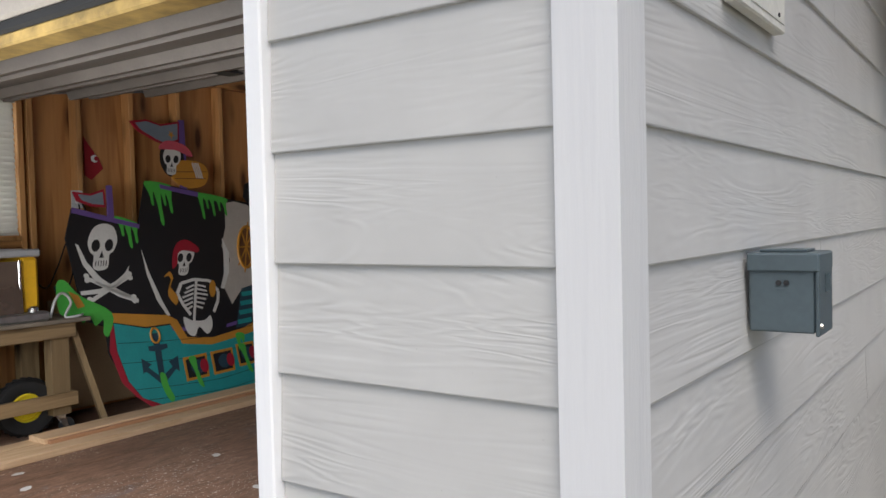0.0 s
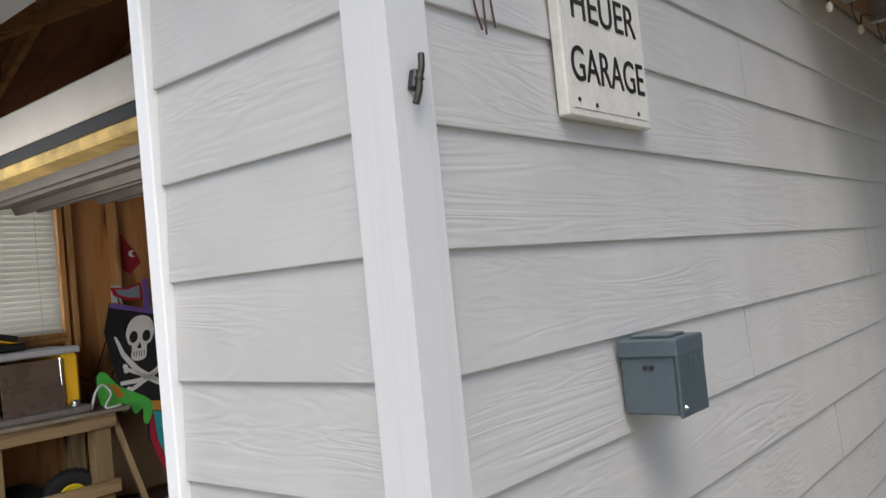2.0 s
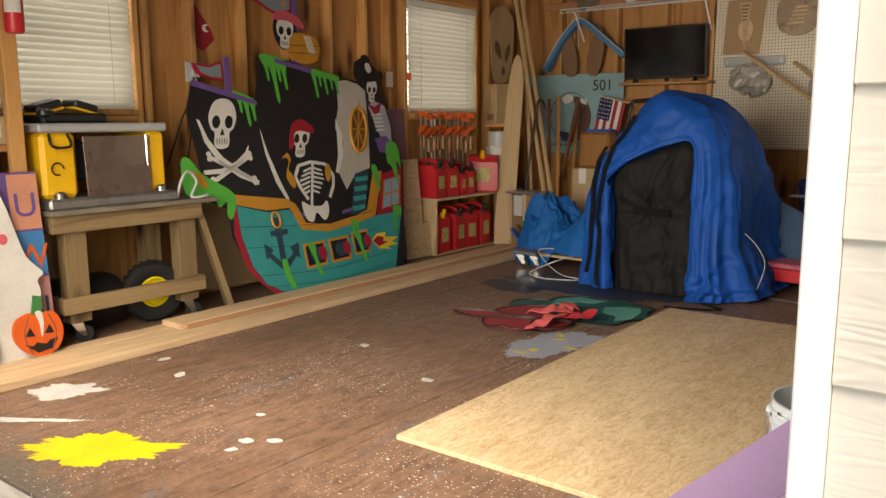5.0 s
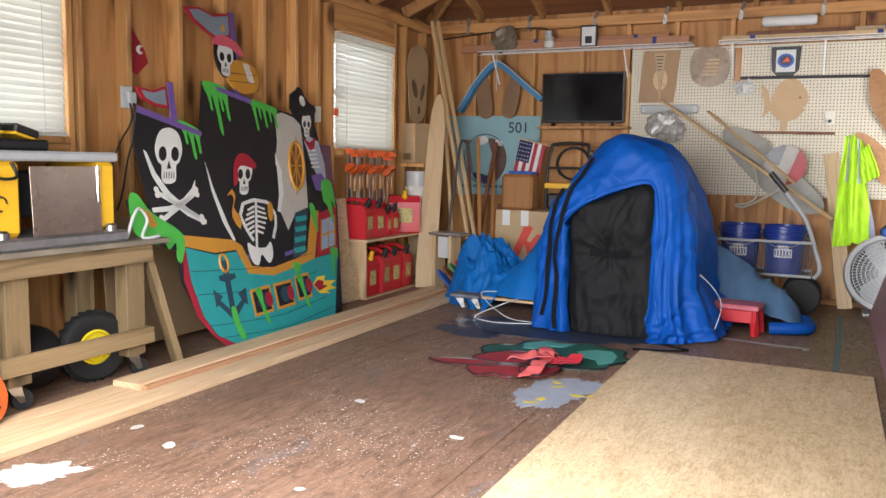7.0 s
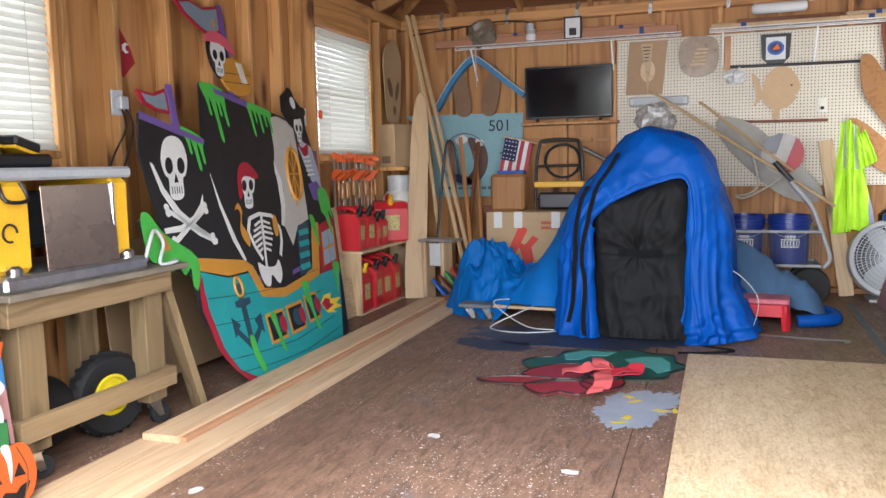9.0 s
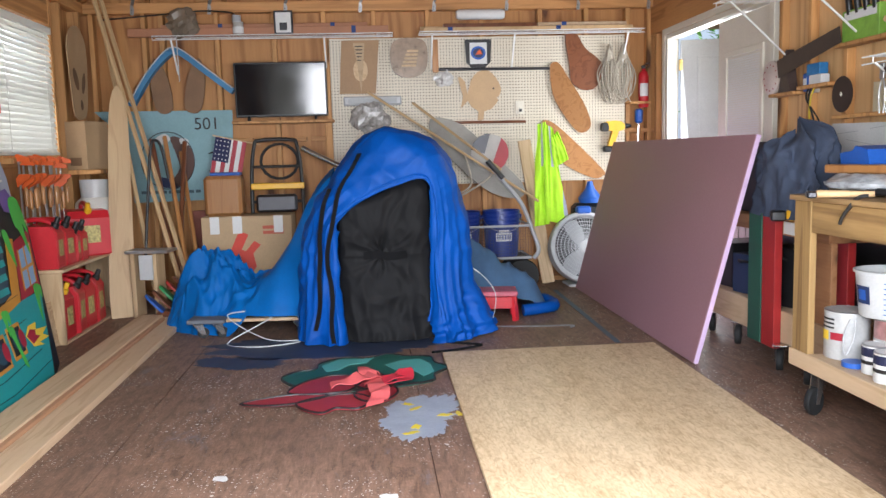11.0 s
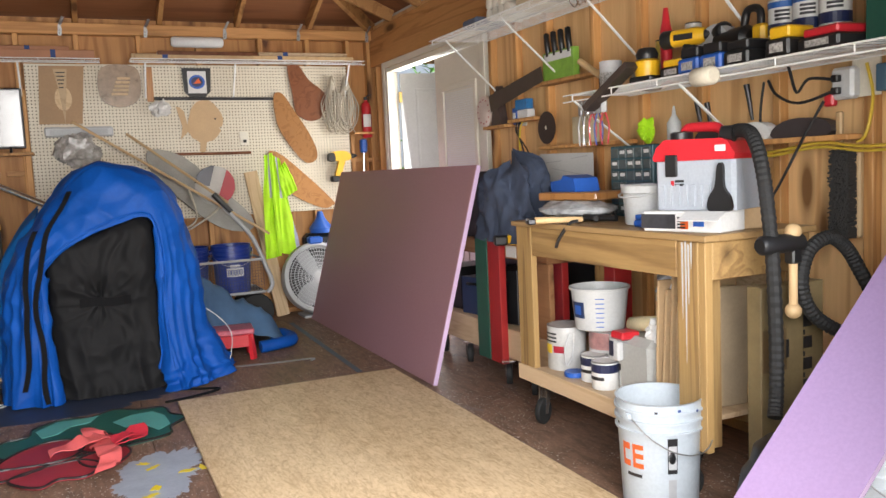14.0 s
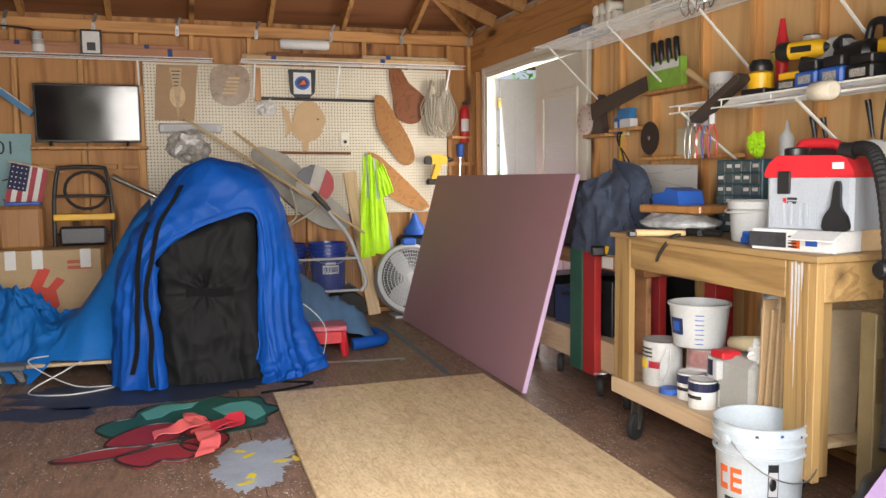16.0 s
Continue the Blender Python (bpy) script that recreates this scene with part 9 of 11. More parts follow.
part("stem", Geo().tube([(0, 0, 0), (0.05, 0, 0.9), (0, 0.05, 2.2)], [0.04, 0.03, 0.012], 8), STUD, shrub)
g = Geo()
for k in range(420):
    a, b = random.uniform(0, 6.28), random.random()
    r = 0.75 * math.sqrt(random.random()) * (1.1 - 0.5 * b)
    c = Matrix.Translation((r * math.cos(a), r * math.sin(a), 0.8 + 2.1 * b)) @ Euler((random.uniform(-1, 1), random.uniform(-1, 1), a)).to_matrix().to_4x4()
    g.add([(-0.06, 0, 0), (0, -0.028, 0.01), (0.08, 0, 0), (0, 0.028, 0.01)], [[0, 1, 2, 3]], c)
tagged(part("leaves", g, surface("shrub_leaf", (0.10, 0.30, 0.03), 0.5, var=0.3), shrub), kind="stuff")

# ---- wire shelves and what they hold ----
quarter = Matrix.Rotation(radians(90), 4, "Z")
wire_shelf("wire_shelf", 2.0, 4.70, 1.965, 0.90, 0.525, quarter, ((4.45, 0.38), (3.75, 0.36), (3.05, 0.38), (2.35, 0.4)))
wire_shelf("wire_shelf", 1.06, 3.20, 1.475, 0.90, 0.525, quarter, ((3.1, 0.3), (2.40, 0.33), (1.5, 0.33)))


def battery_drill(at, rz, mat=YELLOW, label="yellow and black cordless drill on a wire shelf"):
    d = thing("cordless_drill", label, "power tool", at, rz)
    part("battery", Geo().box(-0.045, -0.06, 0, 0.045, 0.06, 0.05, 0.01), BLACK, d)
    part("grip", Geo().slat((0, 0.0, 0.05), (0, -0.02, 0.14), 0.045, 0.035, c=0.012), BLACK, d)
    part("body", Geo().lathe([(0.02, -0.09), (0.034, -0.08), (0.036, 0.05), (0.028, 0.08)], 16, Matrix.Translation((0, -0.01, 0.165)) @ Matrix.Rotation(radians(90), 4, "X")), mat, d, smooth=45)
    part("motor_cap", Geo().lathe([(0.03, -0.105), (0.037, -0.095), (0.037, -0.06), (0.0365, -0.055)], 16, Matrix.Translation((0, -0.01, 0.165)) @ Matrix.Rotation(radians(90), 4, "X")), BLACK, d, smooth=45)
    part("side_label", Geo().box(-0.0375, -0.05, 0.152, -0.0365, 0.03, 0.176, 0), BLACK, d)
    part("trigger", Geo().box(-0.012, -0.045, 0.10, 0.012, -0.03, 0.135, 0.005), BLACK, d)
    part("chuck", Geo().lathe([(0.022, 0.08), (0.02, 0.11), (0.01, 0.13)], 14, Matrix.Translation((0, -0.01, 0.165)) @ Matrix.Rotation(radians(90), 4, "X")), DARK_METAL, d, smooth=45)
    return d


def pack(at, rz, body, trim, label, sx=0.09, sy=0.13, sz=0.07):
    p = thing("battery_pack", label, "battery", at, rz)
    part("case", Geo().box(-sx / 2, -sy / 2, 0, sx / 2, sy / 2, sz * 0.6, 0.008), body, p)
    part("top", Geo().box(-sx * 0.42, -sy * 0.42, sz * 0.6 + 0.0005, sx * 0.42, sy * 0.42, sz, 0.006), trim, p)
    part("label", Geo().box(-sx / 2 - 0.0014, -sy * 0.28, sz * 0.15, -sx / 2 - 0.0002, sy * 0.28, sz * 0.45, 0), INK, p)
    return p


z = 1.481
cup = tin((-0.76, 3.02, z), 0.05, 0.13, surface("clear_measuring_cup", (0.50, 0.50, 0.50), 0.25, var=0.1), "translucent plastic measuring cup on a shelf", LIGHT_GREY, INK, "measuring_cup")
sd = thing("palm_sander", "yellow and black palm sander on a wire shelf", "power tool", (-0.78, 2.74, z), 10)
part("base", Geo().box(-0.05, -0.06, 0, 0.05, 0.06, 0.03, 0.006), BLACK, sd)
part("body", Geo().lathe([(0.05, 0.03), (0.052, 0.09), (0.04, 0.10)], 18), YELLOW, sd, smooth=45)
part("top", Geo().lathe([(0.042, 0.10), (0.048, 0.12), (0.035, 0.145), (0.01, 0.15)], 18), BLACK, sd, smooth=45)
battery_drill((-0.72, 2.58, z), 25)
battery_drill((-0.64, 2.49, z), 160)
pack((-0.80, 2.52, z), 0, BLACK, YELLOW, "black and yellow battery pack on a shelf")
for k, y in enumerate((2.42, 2.30)):
    pack((-0.79, y, z), 0, BLUE, BLACK, "blue tool battery charger on a shelf", 0.12, 0.11, 0.10)
pack((-0.78, 2.18, z), 0, BLACK, BLACK, "black battery charger on a shelf", 0.13, 0.12, 0.09)
pack((-0.70, 2.06, z), 4, BLACK, BLACK, "black battery charger on a shelf", 0.14, 0.12, 0.09)
pack((-0.80, 1.97, z), 0, BLACK, YELLOW, "large black and yellow battery on a charger", 0.14, 0.10, 0.10)
pack((-0.80, 1.80, z), -5, BLACK, RED, "red and black battery charger on a shelf", 0.15, 0.17, 0.07)
for y in (2.16, 2.05, 1.94):
    t_ = tin((-0.63, y, z + 0.10), 0.052, 0.13, surface("primer_label", (0.70, 0.70, 0.68), 0.4, var=0.1), "white and navy tin of primer on a shelf", GALV, None)
    part("navy_band", wrap(0.052, 0.052, 0.13, 0, 6.283, 0.008, 0.045, 24), surface("navy_label", (0.015, 0.025, 0.09), 0.4), t_)
    part("blue_band", wrap(0.052, 0.052, 0.13, 0, 6.283, 0.100, 0.122, 24), surface("blue_label", (0.02, 0.10, 0.34), 0.4), t_)
    for k in range(3):
        part("print_line", wrap(0.052, 0.052, 0.13, 3.3, 4.3, 0.055 + 0.014 * k, 0.064 + 0.014 * k, 6), DARK_METAL, t_)
solid("shelf_riser", Geo().box(-0.70, 1.85, z, -0.55, 2.25, z + 0.099), CARD, "brown carton under primer tins", "box")
cs = thing("circular_saw", "grey circular saw with black motor on a shelf", "power tool", (-0.66, 2.40, z))
part("guard", Geo().lathe([(0.09, -0.03), (0.095, 0), (0.09, 0.03)], 22, Matrix.Translation((0, 0.05, 0.105)) @ Matrix.Rotation(radians(90), 4, "Y")), GREY_PLASTIC, cs, smooth=45)
part("motor", Geo().lathe([(0.045, -0.08), (0.05, 0.06), (0.03, 0.08)], 16, Matrix.Translation((0, -0.04, 0.12)) @ Matrix.Rotation(radians(90), 4, "X")), BLACK, cs, smooth=45)
part("grip", Geo().tube(spline([(0, -0.08, 0.15), (0, -0.10, 0.22), (0, -0.16, 0.21), (0, -0.16, 0.12)], 5, False), 0.015, 8), BLACK, cs, smooth=60)
part("handle_body", Geo().box(-0.03, -0.2, 0.06, 0.03, -0.14, 0.16, 0.012), YELLOW, cs)
solid("red_caulk_tube", Geo().lathe([(0.024, 0), (0.026, 0.22), (0.018, 0.26), (0.01, 0.32)], 14), RED, "tall red tube standing on a shelf", "tube", (-0.66, 2.76, z), smooth=45)
tin((-0.60, 2.66, z), 0.034, 0.24, surface("spray_white", (0.62, 0.60, 0.56), 0.35, var=0.4, scale=40), "tall white spray can on a shelf", BLACK, DARKBOX, "spray_can")
tin((-0.60, 2.85, z), 0.034, 0.20, surface("spray_yellow", (0.55, 0.42, 0.10), 0.35, var=0.4, scale=40), "yellow and white spray can on a shelf", BLACK, None, "spray_can")
solid("plastic_wrap", Geo().ball(0, 0, 0.06, 0.09, 0.09, 0.07), surface("clear_wrap", (0.48, 0.46, 0.44), 0.25, var=0.4, scale=30), "crumpled clear plastic wrap on a shelf", "bag", (-0.63, 2.90, z - 0.006))
solid("white_roller", Geo().lathe([(0.026, -0.05), (0.034, -0.042), (0.034, 0.042), (0.026, 0.05)], 16, Matrix.Rotation(radians(90), 4, "X")), surface("cream_cylinder", (0.66, 0.60, 0.48), 0.7), "cream cylinder hanging below a shelf edge", "cylinder", (-0.93, 2.24, 1.45), smooth=45)
solid("oar_leather", Geo().slat((-0.90, 3.0, 1.40), (-0.86, 2.74, 1.56), 0.07, 0.03), surface("dark_leather", (0.05, 0.035, 0.028), 0.6), "dark brown leather sleeve on a shelf edge", "sleeve")
# upper shelf
z = 1.972
for k in range(7):
    solid("roller_cover", Geo().lathe([(0.02, -0.11), (0.032, -0.105), (0.032, 0.105), (0.02, 0.11)], 14, Matrix.Rotation(radians(90), 4, "Y")), surface("white_nap", (0.66, 0.62, 0.54), 0.9, bump=0.6), "white paint roller cover in a pile", "roller", (-0.73, 4.02 - 0.068 * (k % 4), z + 0.032 + 0.06 * (k // 4)), 0, "roller covers", smooth=45)
solid("folded_rag", Geo().box(-0.85, 4.15, z, -0.65, 4.33, z + 0.05, 0.02), surface("blue_grey_rag", (0.12, 0.14, 0.20), 0.9, bump=0.5), "folded blue-grey rag on a wire shelf", "rag")
carton((-0.70, 3.66, z), 0.22, 0.2, 0.2, surface("cream_carton", (0.56, 0.47, 0.32), 0.7), "cream carton on a wire shelf", 0, INK)
carton((-0.70, 3.40, z), 0.22, 0.22, 0.17, INK, "printed carton on a wire shelf", 3, PAPER)
carton((-0.70, 3.12, z), 0.2, 0.2, 0.2, PAPER, "white carton on a wire shelf", -3, BOXRED)
solid("white_bag", Geo().ball(0, 0, 0.07, 0.13, 0.14, 0.07), surface("pale_bag", (0.55, 0.52, 0.48), 0.6, var=0.2), "pale lumpy bag on a wire shelf", "bag", (-0.70, 2.85, z - 0.002))
solid("green_case", Geo().box(-0.8, 1.55, 1.482, -0.6, 1.70, 1.68, 0.01), surface("dark_green_plastic", (0.01, 0.07, 0.05), 0.4), "dark green plastic case on a shelf", "case")
for k in range(5):
    solid("wire_hook", Geo().tube(spline([(0, 0, 0.03), (-0.02, 0, 0), (-0.02, 0.01, -0.05), (0.01, 0.012, -0.08), (0.03, 0.01, -0.05)], 4, False), 0.003, 5), CHROME, "bright wire hook hanging from a shelf", "hook", (-0.89, 3.10 - 0.05 * k, 1.945), 20 * k, "wire hooks")

# ---- tools on the right wall ----
for y0, y1, zz in ((3.14, 3.93, 1.60), (3.14, 3.93, 1.245), (4.32, 4.60, 1.40), (3.97, 4.28, 1.42), (1.92, 2.70, 1.20), (2.74, 3.10, 1.20)):
    solid("wall_ledge", Geo().box(-0.60, y0, zz, -0.522, y1, zz + 0.02), STUD, "short pine ledge between wall studs", "ledge", group="wall ledges")
kn = thing("tool_rack", "green packaged hand tools with black grips on a ledge", "tool rack", (-0.57, 3.72, 1.6205))
part("card", Geo().box(-0.02, -0.15, 0, 0.02, 0.15, 0.15), surface("lime_card", (0.22, 0.42, 0.06), 0.5, var=0.2, scale=20), kn)
part("label", Geo().box(-0.0215, -0.13, 0.10, -0.0203, 0.13, 0.14, 0), PAPER, kn)
for k in range(4):
    part("grip", Geo().tube(spline([(-0.01, -0.11 + 0.07 * k, 0.13), (-0.02, -0.11 + 0.07 * k, 0.2), (-0.01, -0.09 + 0.07 * k, 0.25)], 4, False), 0.016, 8), BLACK, kn, smooth=60)
solid("hand_saw", Geo().prism([(0, 0), (0.62, 0.10), (0.64, 0.02), (0.02, -0.10)], 0, 0.003, on_right(0)), surface("rusty_blade", (0.10, 0.075, 0.06), 0.6, 0.4, var=0.3), "dull rusty hand saw hanging under brackets", "saw", (-0.62, 4.46, 1.60))
solid("wooden_plane", Geo().prism([(0, 0), (0.05, 0.20), (0.08, 0.24), (0.12, 0.05), (0.14, 0)], 0, 0.05, on_right(0)), surface("dark_iron", (0.06, 0.04, 0.035), 0.5), "dark iron hand tool standing on a ledge", "tool", (-0.53, 4.52, 1.4205))
carton((-0.56, 3.52, 1.265), 0.06, 0.16, 0.14, surface("cream_card", (0.56, 0.48, 0.32), 0.7), "cream card box on a wall ledge", 0, INK)
carton((-0.56, 4.12, 1.44), 0.05, 0.12, 0.05, PAPER, "small white printed carton on a ledge", 0, INK)
carton((-0.56, 4.14, 1.491), 0.05, 0.13, 0.06, BOXBLUE, "small blue carton on a ledge", 0, INK)
solid("hammer", Geo().tube([(-0.70, 3.35, 1.66), (-0.68, 3.15, 1.54)], 0.016, 10), STICK, "pale wooden hammer handle sticking out", "hammer", smooth=60)
solid("sledge", Geo().box(-0.74, 3.09, 1.49, -0.64, 3.15, 1.56, 0.01), DARK_METAL, "dark steel hammer head on a shelf", "hammer")
ad = thing("grinding_disc", "dark brown abrasive disc hanging on the wall", "disc", m=on_right(-0.60) @ Matrix.Translation((-3.83, 1.365, 0)))
part("disc", Geo().lathe([(0.005, 0), (0.088, 0), (0.09, 0.004), (0.005, 0.006)], 30), surface("abrasive_brown", (0.05, 0.03, 0.022), 0.85, bump=0.5), ad, smooth=30)
part("centre", Geo().lathe([(0.012, 0.0062), (0.012, 0.01)], 12), CHROME, ad)
th = thing("wall_thermometer", "round pale dial thermometer on a door stud", "thermometer", m=on_right(-0.546) @ Matrix.Translation((-4.65, 1.52, 0)))
part("dial", Geo().lathe([(0.10, 0), (0.10, 0.014), (0.094, 0.018), (0.001, 0.018)], 30), surface("pinkish_dial", (0.66, 0.56, 0.50), 0.5), th, smooth=40)
for k in range(12):
    a = k * math.pi / 6
    part("mark", Geo().box(0.076 * math.cos(a) - 0.005, 0.076 * math.sin(a) - 0.005, 0.0182, 0.076 * math.cos(a) + 0.005, 0.076 * math.sin(a) + 0.005, 0.019, 0), RED_WOOD, th)
bo = thing("outlet_box", "cream outlet plate with a blue adapter and cords", "outlet", m=on_right(-0.5185) @ Matrix.Translation((-4.24, 1.46, 0)))
part("plate", Geo().box(-0.06, -0.06, 0, 0.06, 0.06, 0.008, 0.002), CREAM, bo)
part("adapter", Geo().box(-0.035, -0.05, 0.0082, 0.025, 0.05, 0.05, 0.008), BLUE, bo, "blue adapter")
part("tester", Geo().box(-0.02, -0.02, 0.0502, 0.01, 0.02, 0.053, 0), PAPER, bo)
for k, c in enumerate((RUBBER, RUBBER, surface("yellow_cord", (0.62, 0.45, 0.04), 0.5))):
    solid("power_cord", Geo().tube(spline([(-0.57, 4.20 - 0.03 * k, 1.43), (-0.60, 4.17 - 0.02 * k, 1.36), (-0.56, 4.10 + 0.05 * k, 1.22), (-0.57, 4.16 - 0.04 * k, 1.08), (-0.56, 4.08, 0.98)], 6, False), 0.005, 6), c, "power cord hanging down the wall", "cord", smooth=60)
for k in range(5):
    p = thing("pliers", "hand pliers hanging from a wire shelf edge", "pliers", (-0.86, 3.12 - 0.045 * k, 1.26), 10 * k, "pliers")
    for s in (-1, 1):
        part("handle", Geo().tube(spline([(0, s * 0.005, 0.12), (0, s * 0.02, 0.06), (0, s * 0.012, -0.02)], 4, False), 0.0038, 6), (GALV, CHROME, RED, surface("blue_grip", (0.03, 0.06, 0.3), 0.4), RED)[k], p, smooth=60)
    part("jaw", Geo().box(-0.006, -0.014, 0.12, 0.006, 0.014, 0.185, 0.004), GALV, p)
solid("lime_rag", Geo().crumple(0, 0, 0.0, 0.03, 0.05, 0.06, 2, 40), VEST, "lime green rag stuffed on a ledge", "rag", (-0.60, 2.98, 1.30))
solid("glue_bottle", Geo().lathe([(0.028, 0), (0.03, 0.01), (0.03, 0.08), (0.01, 0.11), (0.004, 0.15)], 14), WHITE_PLASTIC, "white glue bottle with a red base", "bottle", (-0.66, 2.72, 1.236), smooth=45)
for k, (y, l) in enumerate(((2.68, 0.17), (2.48, 0.19), (2.26, 0.24))):
    solid("hand_plane", Geo().prism(spline([(0, 0), (0.02, 0.05), (0.12, 0.07), (l, 0.05), (l, 0)], 3), 0, 0.05, on_right(0)), surface("iron_tool", (0.05, 0.04, 0.04), 0.5) if k != 1 else PAPER, "old hand plane lying on a ledge", "plane", (-0.53, y, 1.2205))
for k, (y, z0) in enumerate(((2.66, 1.26), (2.60, 1.25), (2.38, 1.30))):
    solid("chisel", Geo().tube([(-0.56, y, z0), (-0.57, y + 0.02, z0 + 0.14)], [0.006, 0.012], 8), DARK_METAL, "dark chisel hanging below a wire shelf", "chisel", smooth=60)
ps = thing("outlet_adapter", "white multi-outlet adapter with black and red plugs", "outlet", m=on_right(-0.5185) @ Matrix.Translation((-1.96, 1.40, 0)))
part("plate", Geo().box(0.0, -0.055, 0, 0.11, 0.09, 0.007, 0.002), CREAM, ps)
part("adapter", Geo().box(-0.05, -0.06, 0.008, 0.04, 0.05, 0.055, 0.012), WHITE_PLASTIC, ps)
for v in (0.012, -0.03):
    part("plug", Geo().box(-0.03, v - 0.012, 0.0555, 0.0, v + 0.012, 0.08, 0.004), BLACK, ps)
part("red_plug", Geo().box(-0.075, -0.08, 0.03, -0.035, -0.03, 0.06, 0.006), RED, ps, "red plug")
part("breaker", Geo().box(0.115, -0.045, 0, 0.155, 0.045, 0.04, 0.004), surface("slate_blue_box", (0.05, 0.11, 0.17), 0.5), ps, "slate blue outlet box")
for pts in ([(-0.60, 1.98, 1.41), (-0.62, 2.06, 1.42), (-0.61, 2.12, 1.38), (-0.60, 2.16, 1.46), (-0.62, 2.18, 1.56)], [(-0.60, 1.97, 1.37), (-0.62, 2.10, 1.34), (-0.60, 2.22, 1.38), (-0.58, 2.28, 1.44)], [(-0.58, 2.03, 1.34), (-0.62, 2.08, 1.22), (-0.68, 2.16, 1.02), (-0.72, 2.22, 0.93)], [(-0.56, 2.32, 1.44), (-0.55, 2.35, 1.3), (-0.55, 2.33, 1.12)]):
    solid("power_cord", Geo().tube(spline(pts, 6, False), 0.0055, 6), RUBBER, "black power cord hanging by an outlet", "cord", smooth=60)
for zz, o in ((1.19, 0.0), (1.175, 0.01)):
    solid("extension_cord", Geo().tube(spline([(-0.575 - o, 2.62, zz), (-0.58, 2.3, zz - 0.02), (-0.575 - o, 2.05, zz + 0.005), (-0.58, 1.85, zz - 0.015), (-0.575, 1.5, zz)], 6, False), 0.006, 6), surface("yellow_cable", (0.60, 0.42, 0.05), 0.5), "yellow extension cord strung along the wall", "cord", smooth=60)
solid("extension_cord", Geo().tube(spline([(-0.575, 1.90, 1.19), (-0.58, 1.86, 1.22), (-0.575, 1.84, 1.34), (-0.58, 1.86, 1.45)], 6, False), 0.006, 6), surface("yellow_cable_b", (0.60, 0.42, 0.05), 0.5), "yellow extension cord strung along the wall", "cord", smooth=60)
br = thing("bench_brush", "bench brush with dark bristles hanging on the wall", "brush", (-0.56, 1.95, 0.86))
part("back", Geo().box(0.005, -0.045, 0.0, 0.03, 0.055, 0.30, 0.01), STICK, br)
part("handle", Geo().box(0.005, 0.03, 0.30, 0.025, 0.055, 0.44, 0.008), STICK, br)
g = Geo()
random.seed(4)
for k in range(1100):
    y, zz = random.uniform(-0.034, 0.034), random.uniform(0.0, 0.3)
    g.slat((0.004, y, zz), (-0.04 - random.random() * 0.008, y * 1.15 + random.uniform(-0.004, 0.004), zz + random.uniform(-0.008, 0.008)), 0.005, 0.005, c=0)
tagged(part("bristles", g, surface("dark_bristle", (0.03, 0.028, 0.026), 0.9), br), kind="stuff")
pp = thing("plan_drawing", "white paper plan with faint pencil lines pinned up", "drawing", m=on_right(-0.53))
part("paper", Geo().prism([(-4.06, 0.92), (-3.5, 0.92), (-3.5, 1.215), (-4.03, 1.225)], 0, 0.002), PAPER, pp)
for a, b in (((-4.0, 1.17), (-3.8, 1.18)), ((-3.9, 1.14), (-3.6, 1.10)), ((-3.95, 1.06), (-3.78, 1.02)), ((-3.78, 1.02), (-3.56, 1.06)), ((-3.7, 1.19), (-3.55, 1.2)), ((-3.9, 0.98), (-3.6, 0.97))):
    part("pencil_line", Geo().slat((*a, 0.0025), (*b, 0.0025), 0.003, 0.0006, c=0), surface("pencil", (0.45, 0.45, 0.46), 0.8), pp)

# ---- on the workbench ----
dw = thing("drawer_cabinet", "dark teal small-parts cabinet with clear drawers", "cabinet", (-0.76, 2.74, 0.9145))
part("case", Geo().box(0, 0, 0, 0.14, 0.30, 0.315, 0.004), surface("dark_teal_metal", (0.03, 0.09, 0.11), 0.4), dw)
for r in range(6):
    for c in range(5):
        d = part("drawer", Geo().box(-0.006, 0.012 + 0.056 * c, 0.012 + 0.05 * r, -0.0005, 0.06 + 0.056 * c, 0.054 + 0.05 * r, 0.002), surface("smoky_drawer", (0.10, 0.12, 0.12), 0.25) if r + c == 0 else bpy.data.materials["smoky_drawer"], dw)
        if (r * 5 + c) % 3 != 2:
            part("tag", Geo().box(-0.0075, 0.02 + 0.056 * c, 0.03 + 0.05 * r, -0.0062, 0.052 + 0.056 * c, 0.045 + 0.05 * r, 0), PAPER, d)
wt = thing("white_tub", "small white plastic tub with a folded handle", "tub", (-0.98, 2.50, 0.9145))
part("tub", Geo().lathe([(0.085, 0), (0.09, 0.005), (0.098, 0.12), (0.105, 0.125), (0.105, 0.15), (0.10, 0.155), (0.095, 0.155), (0.085, 0.01)], 28), WHITE_PLASTIC, wt, smooth=40)
part("bail", Geo().tube([(0.106 * math.cos(a) - 0.01, 0.106 * math.sin(a), 0.13 - 0.02 * abs(math.cos(a))) for a in [1.57 + math.pi * i / 12 for i in range(13)]], 0.004, 6), WHITE_PLASTIC, wt)
vc = thing("shop_vacuum", "grey and red portable shop vacuum on a carton", "vacuum", m=Matrix.Translation((-1.01, 2.14, 0.986)) @ Matrix.Rotation(radians(20), 4, "Z") @ Matrix.Diagonal((0.7, 0.62, 0.88, 1)))
VAC_GREY = surface("blue_grey_tank", (0.34, 0.37, 0.41), 0.4, var=0.06, bump=0.03)
part("tank", Geo().prism([(-0.13, -0.235), (0.13, -0.235), (0.15, -0.215), (0.15, 0.215), (0.13, 0.235), (-0.13, 0.235), (-0.15, 0.215), (-0.15, -0.215)], 0, 0.19), VAC_GREY, vc)
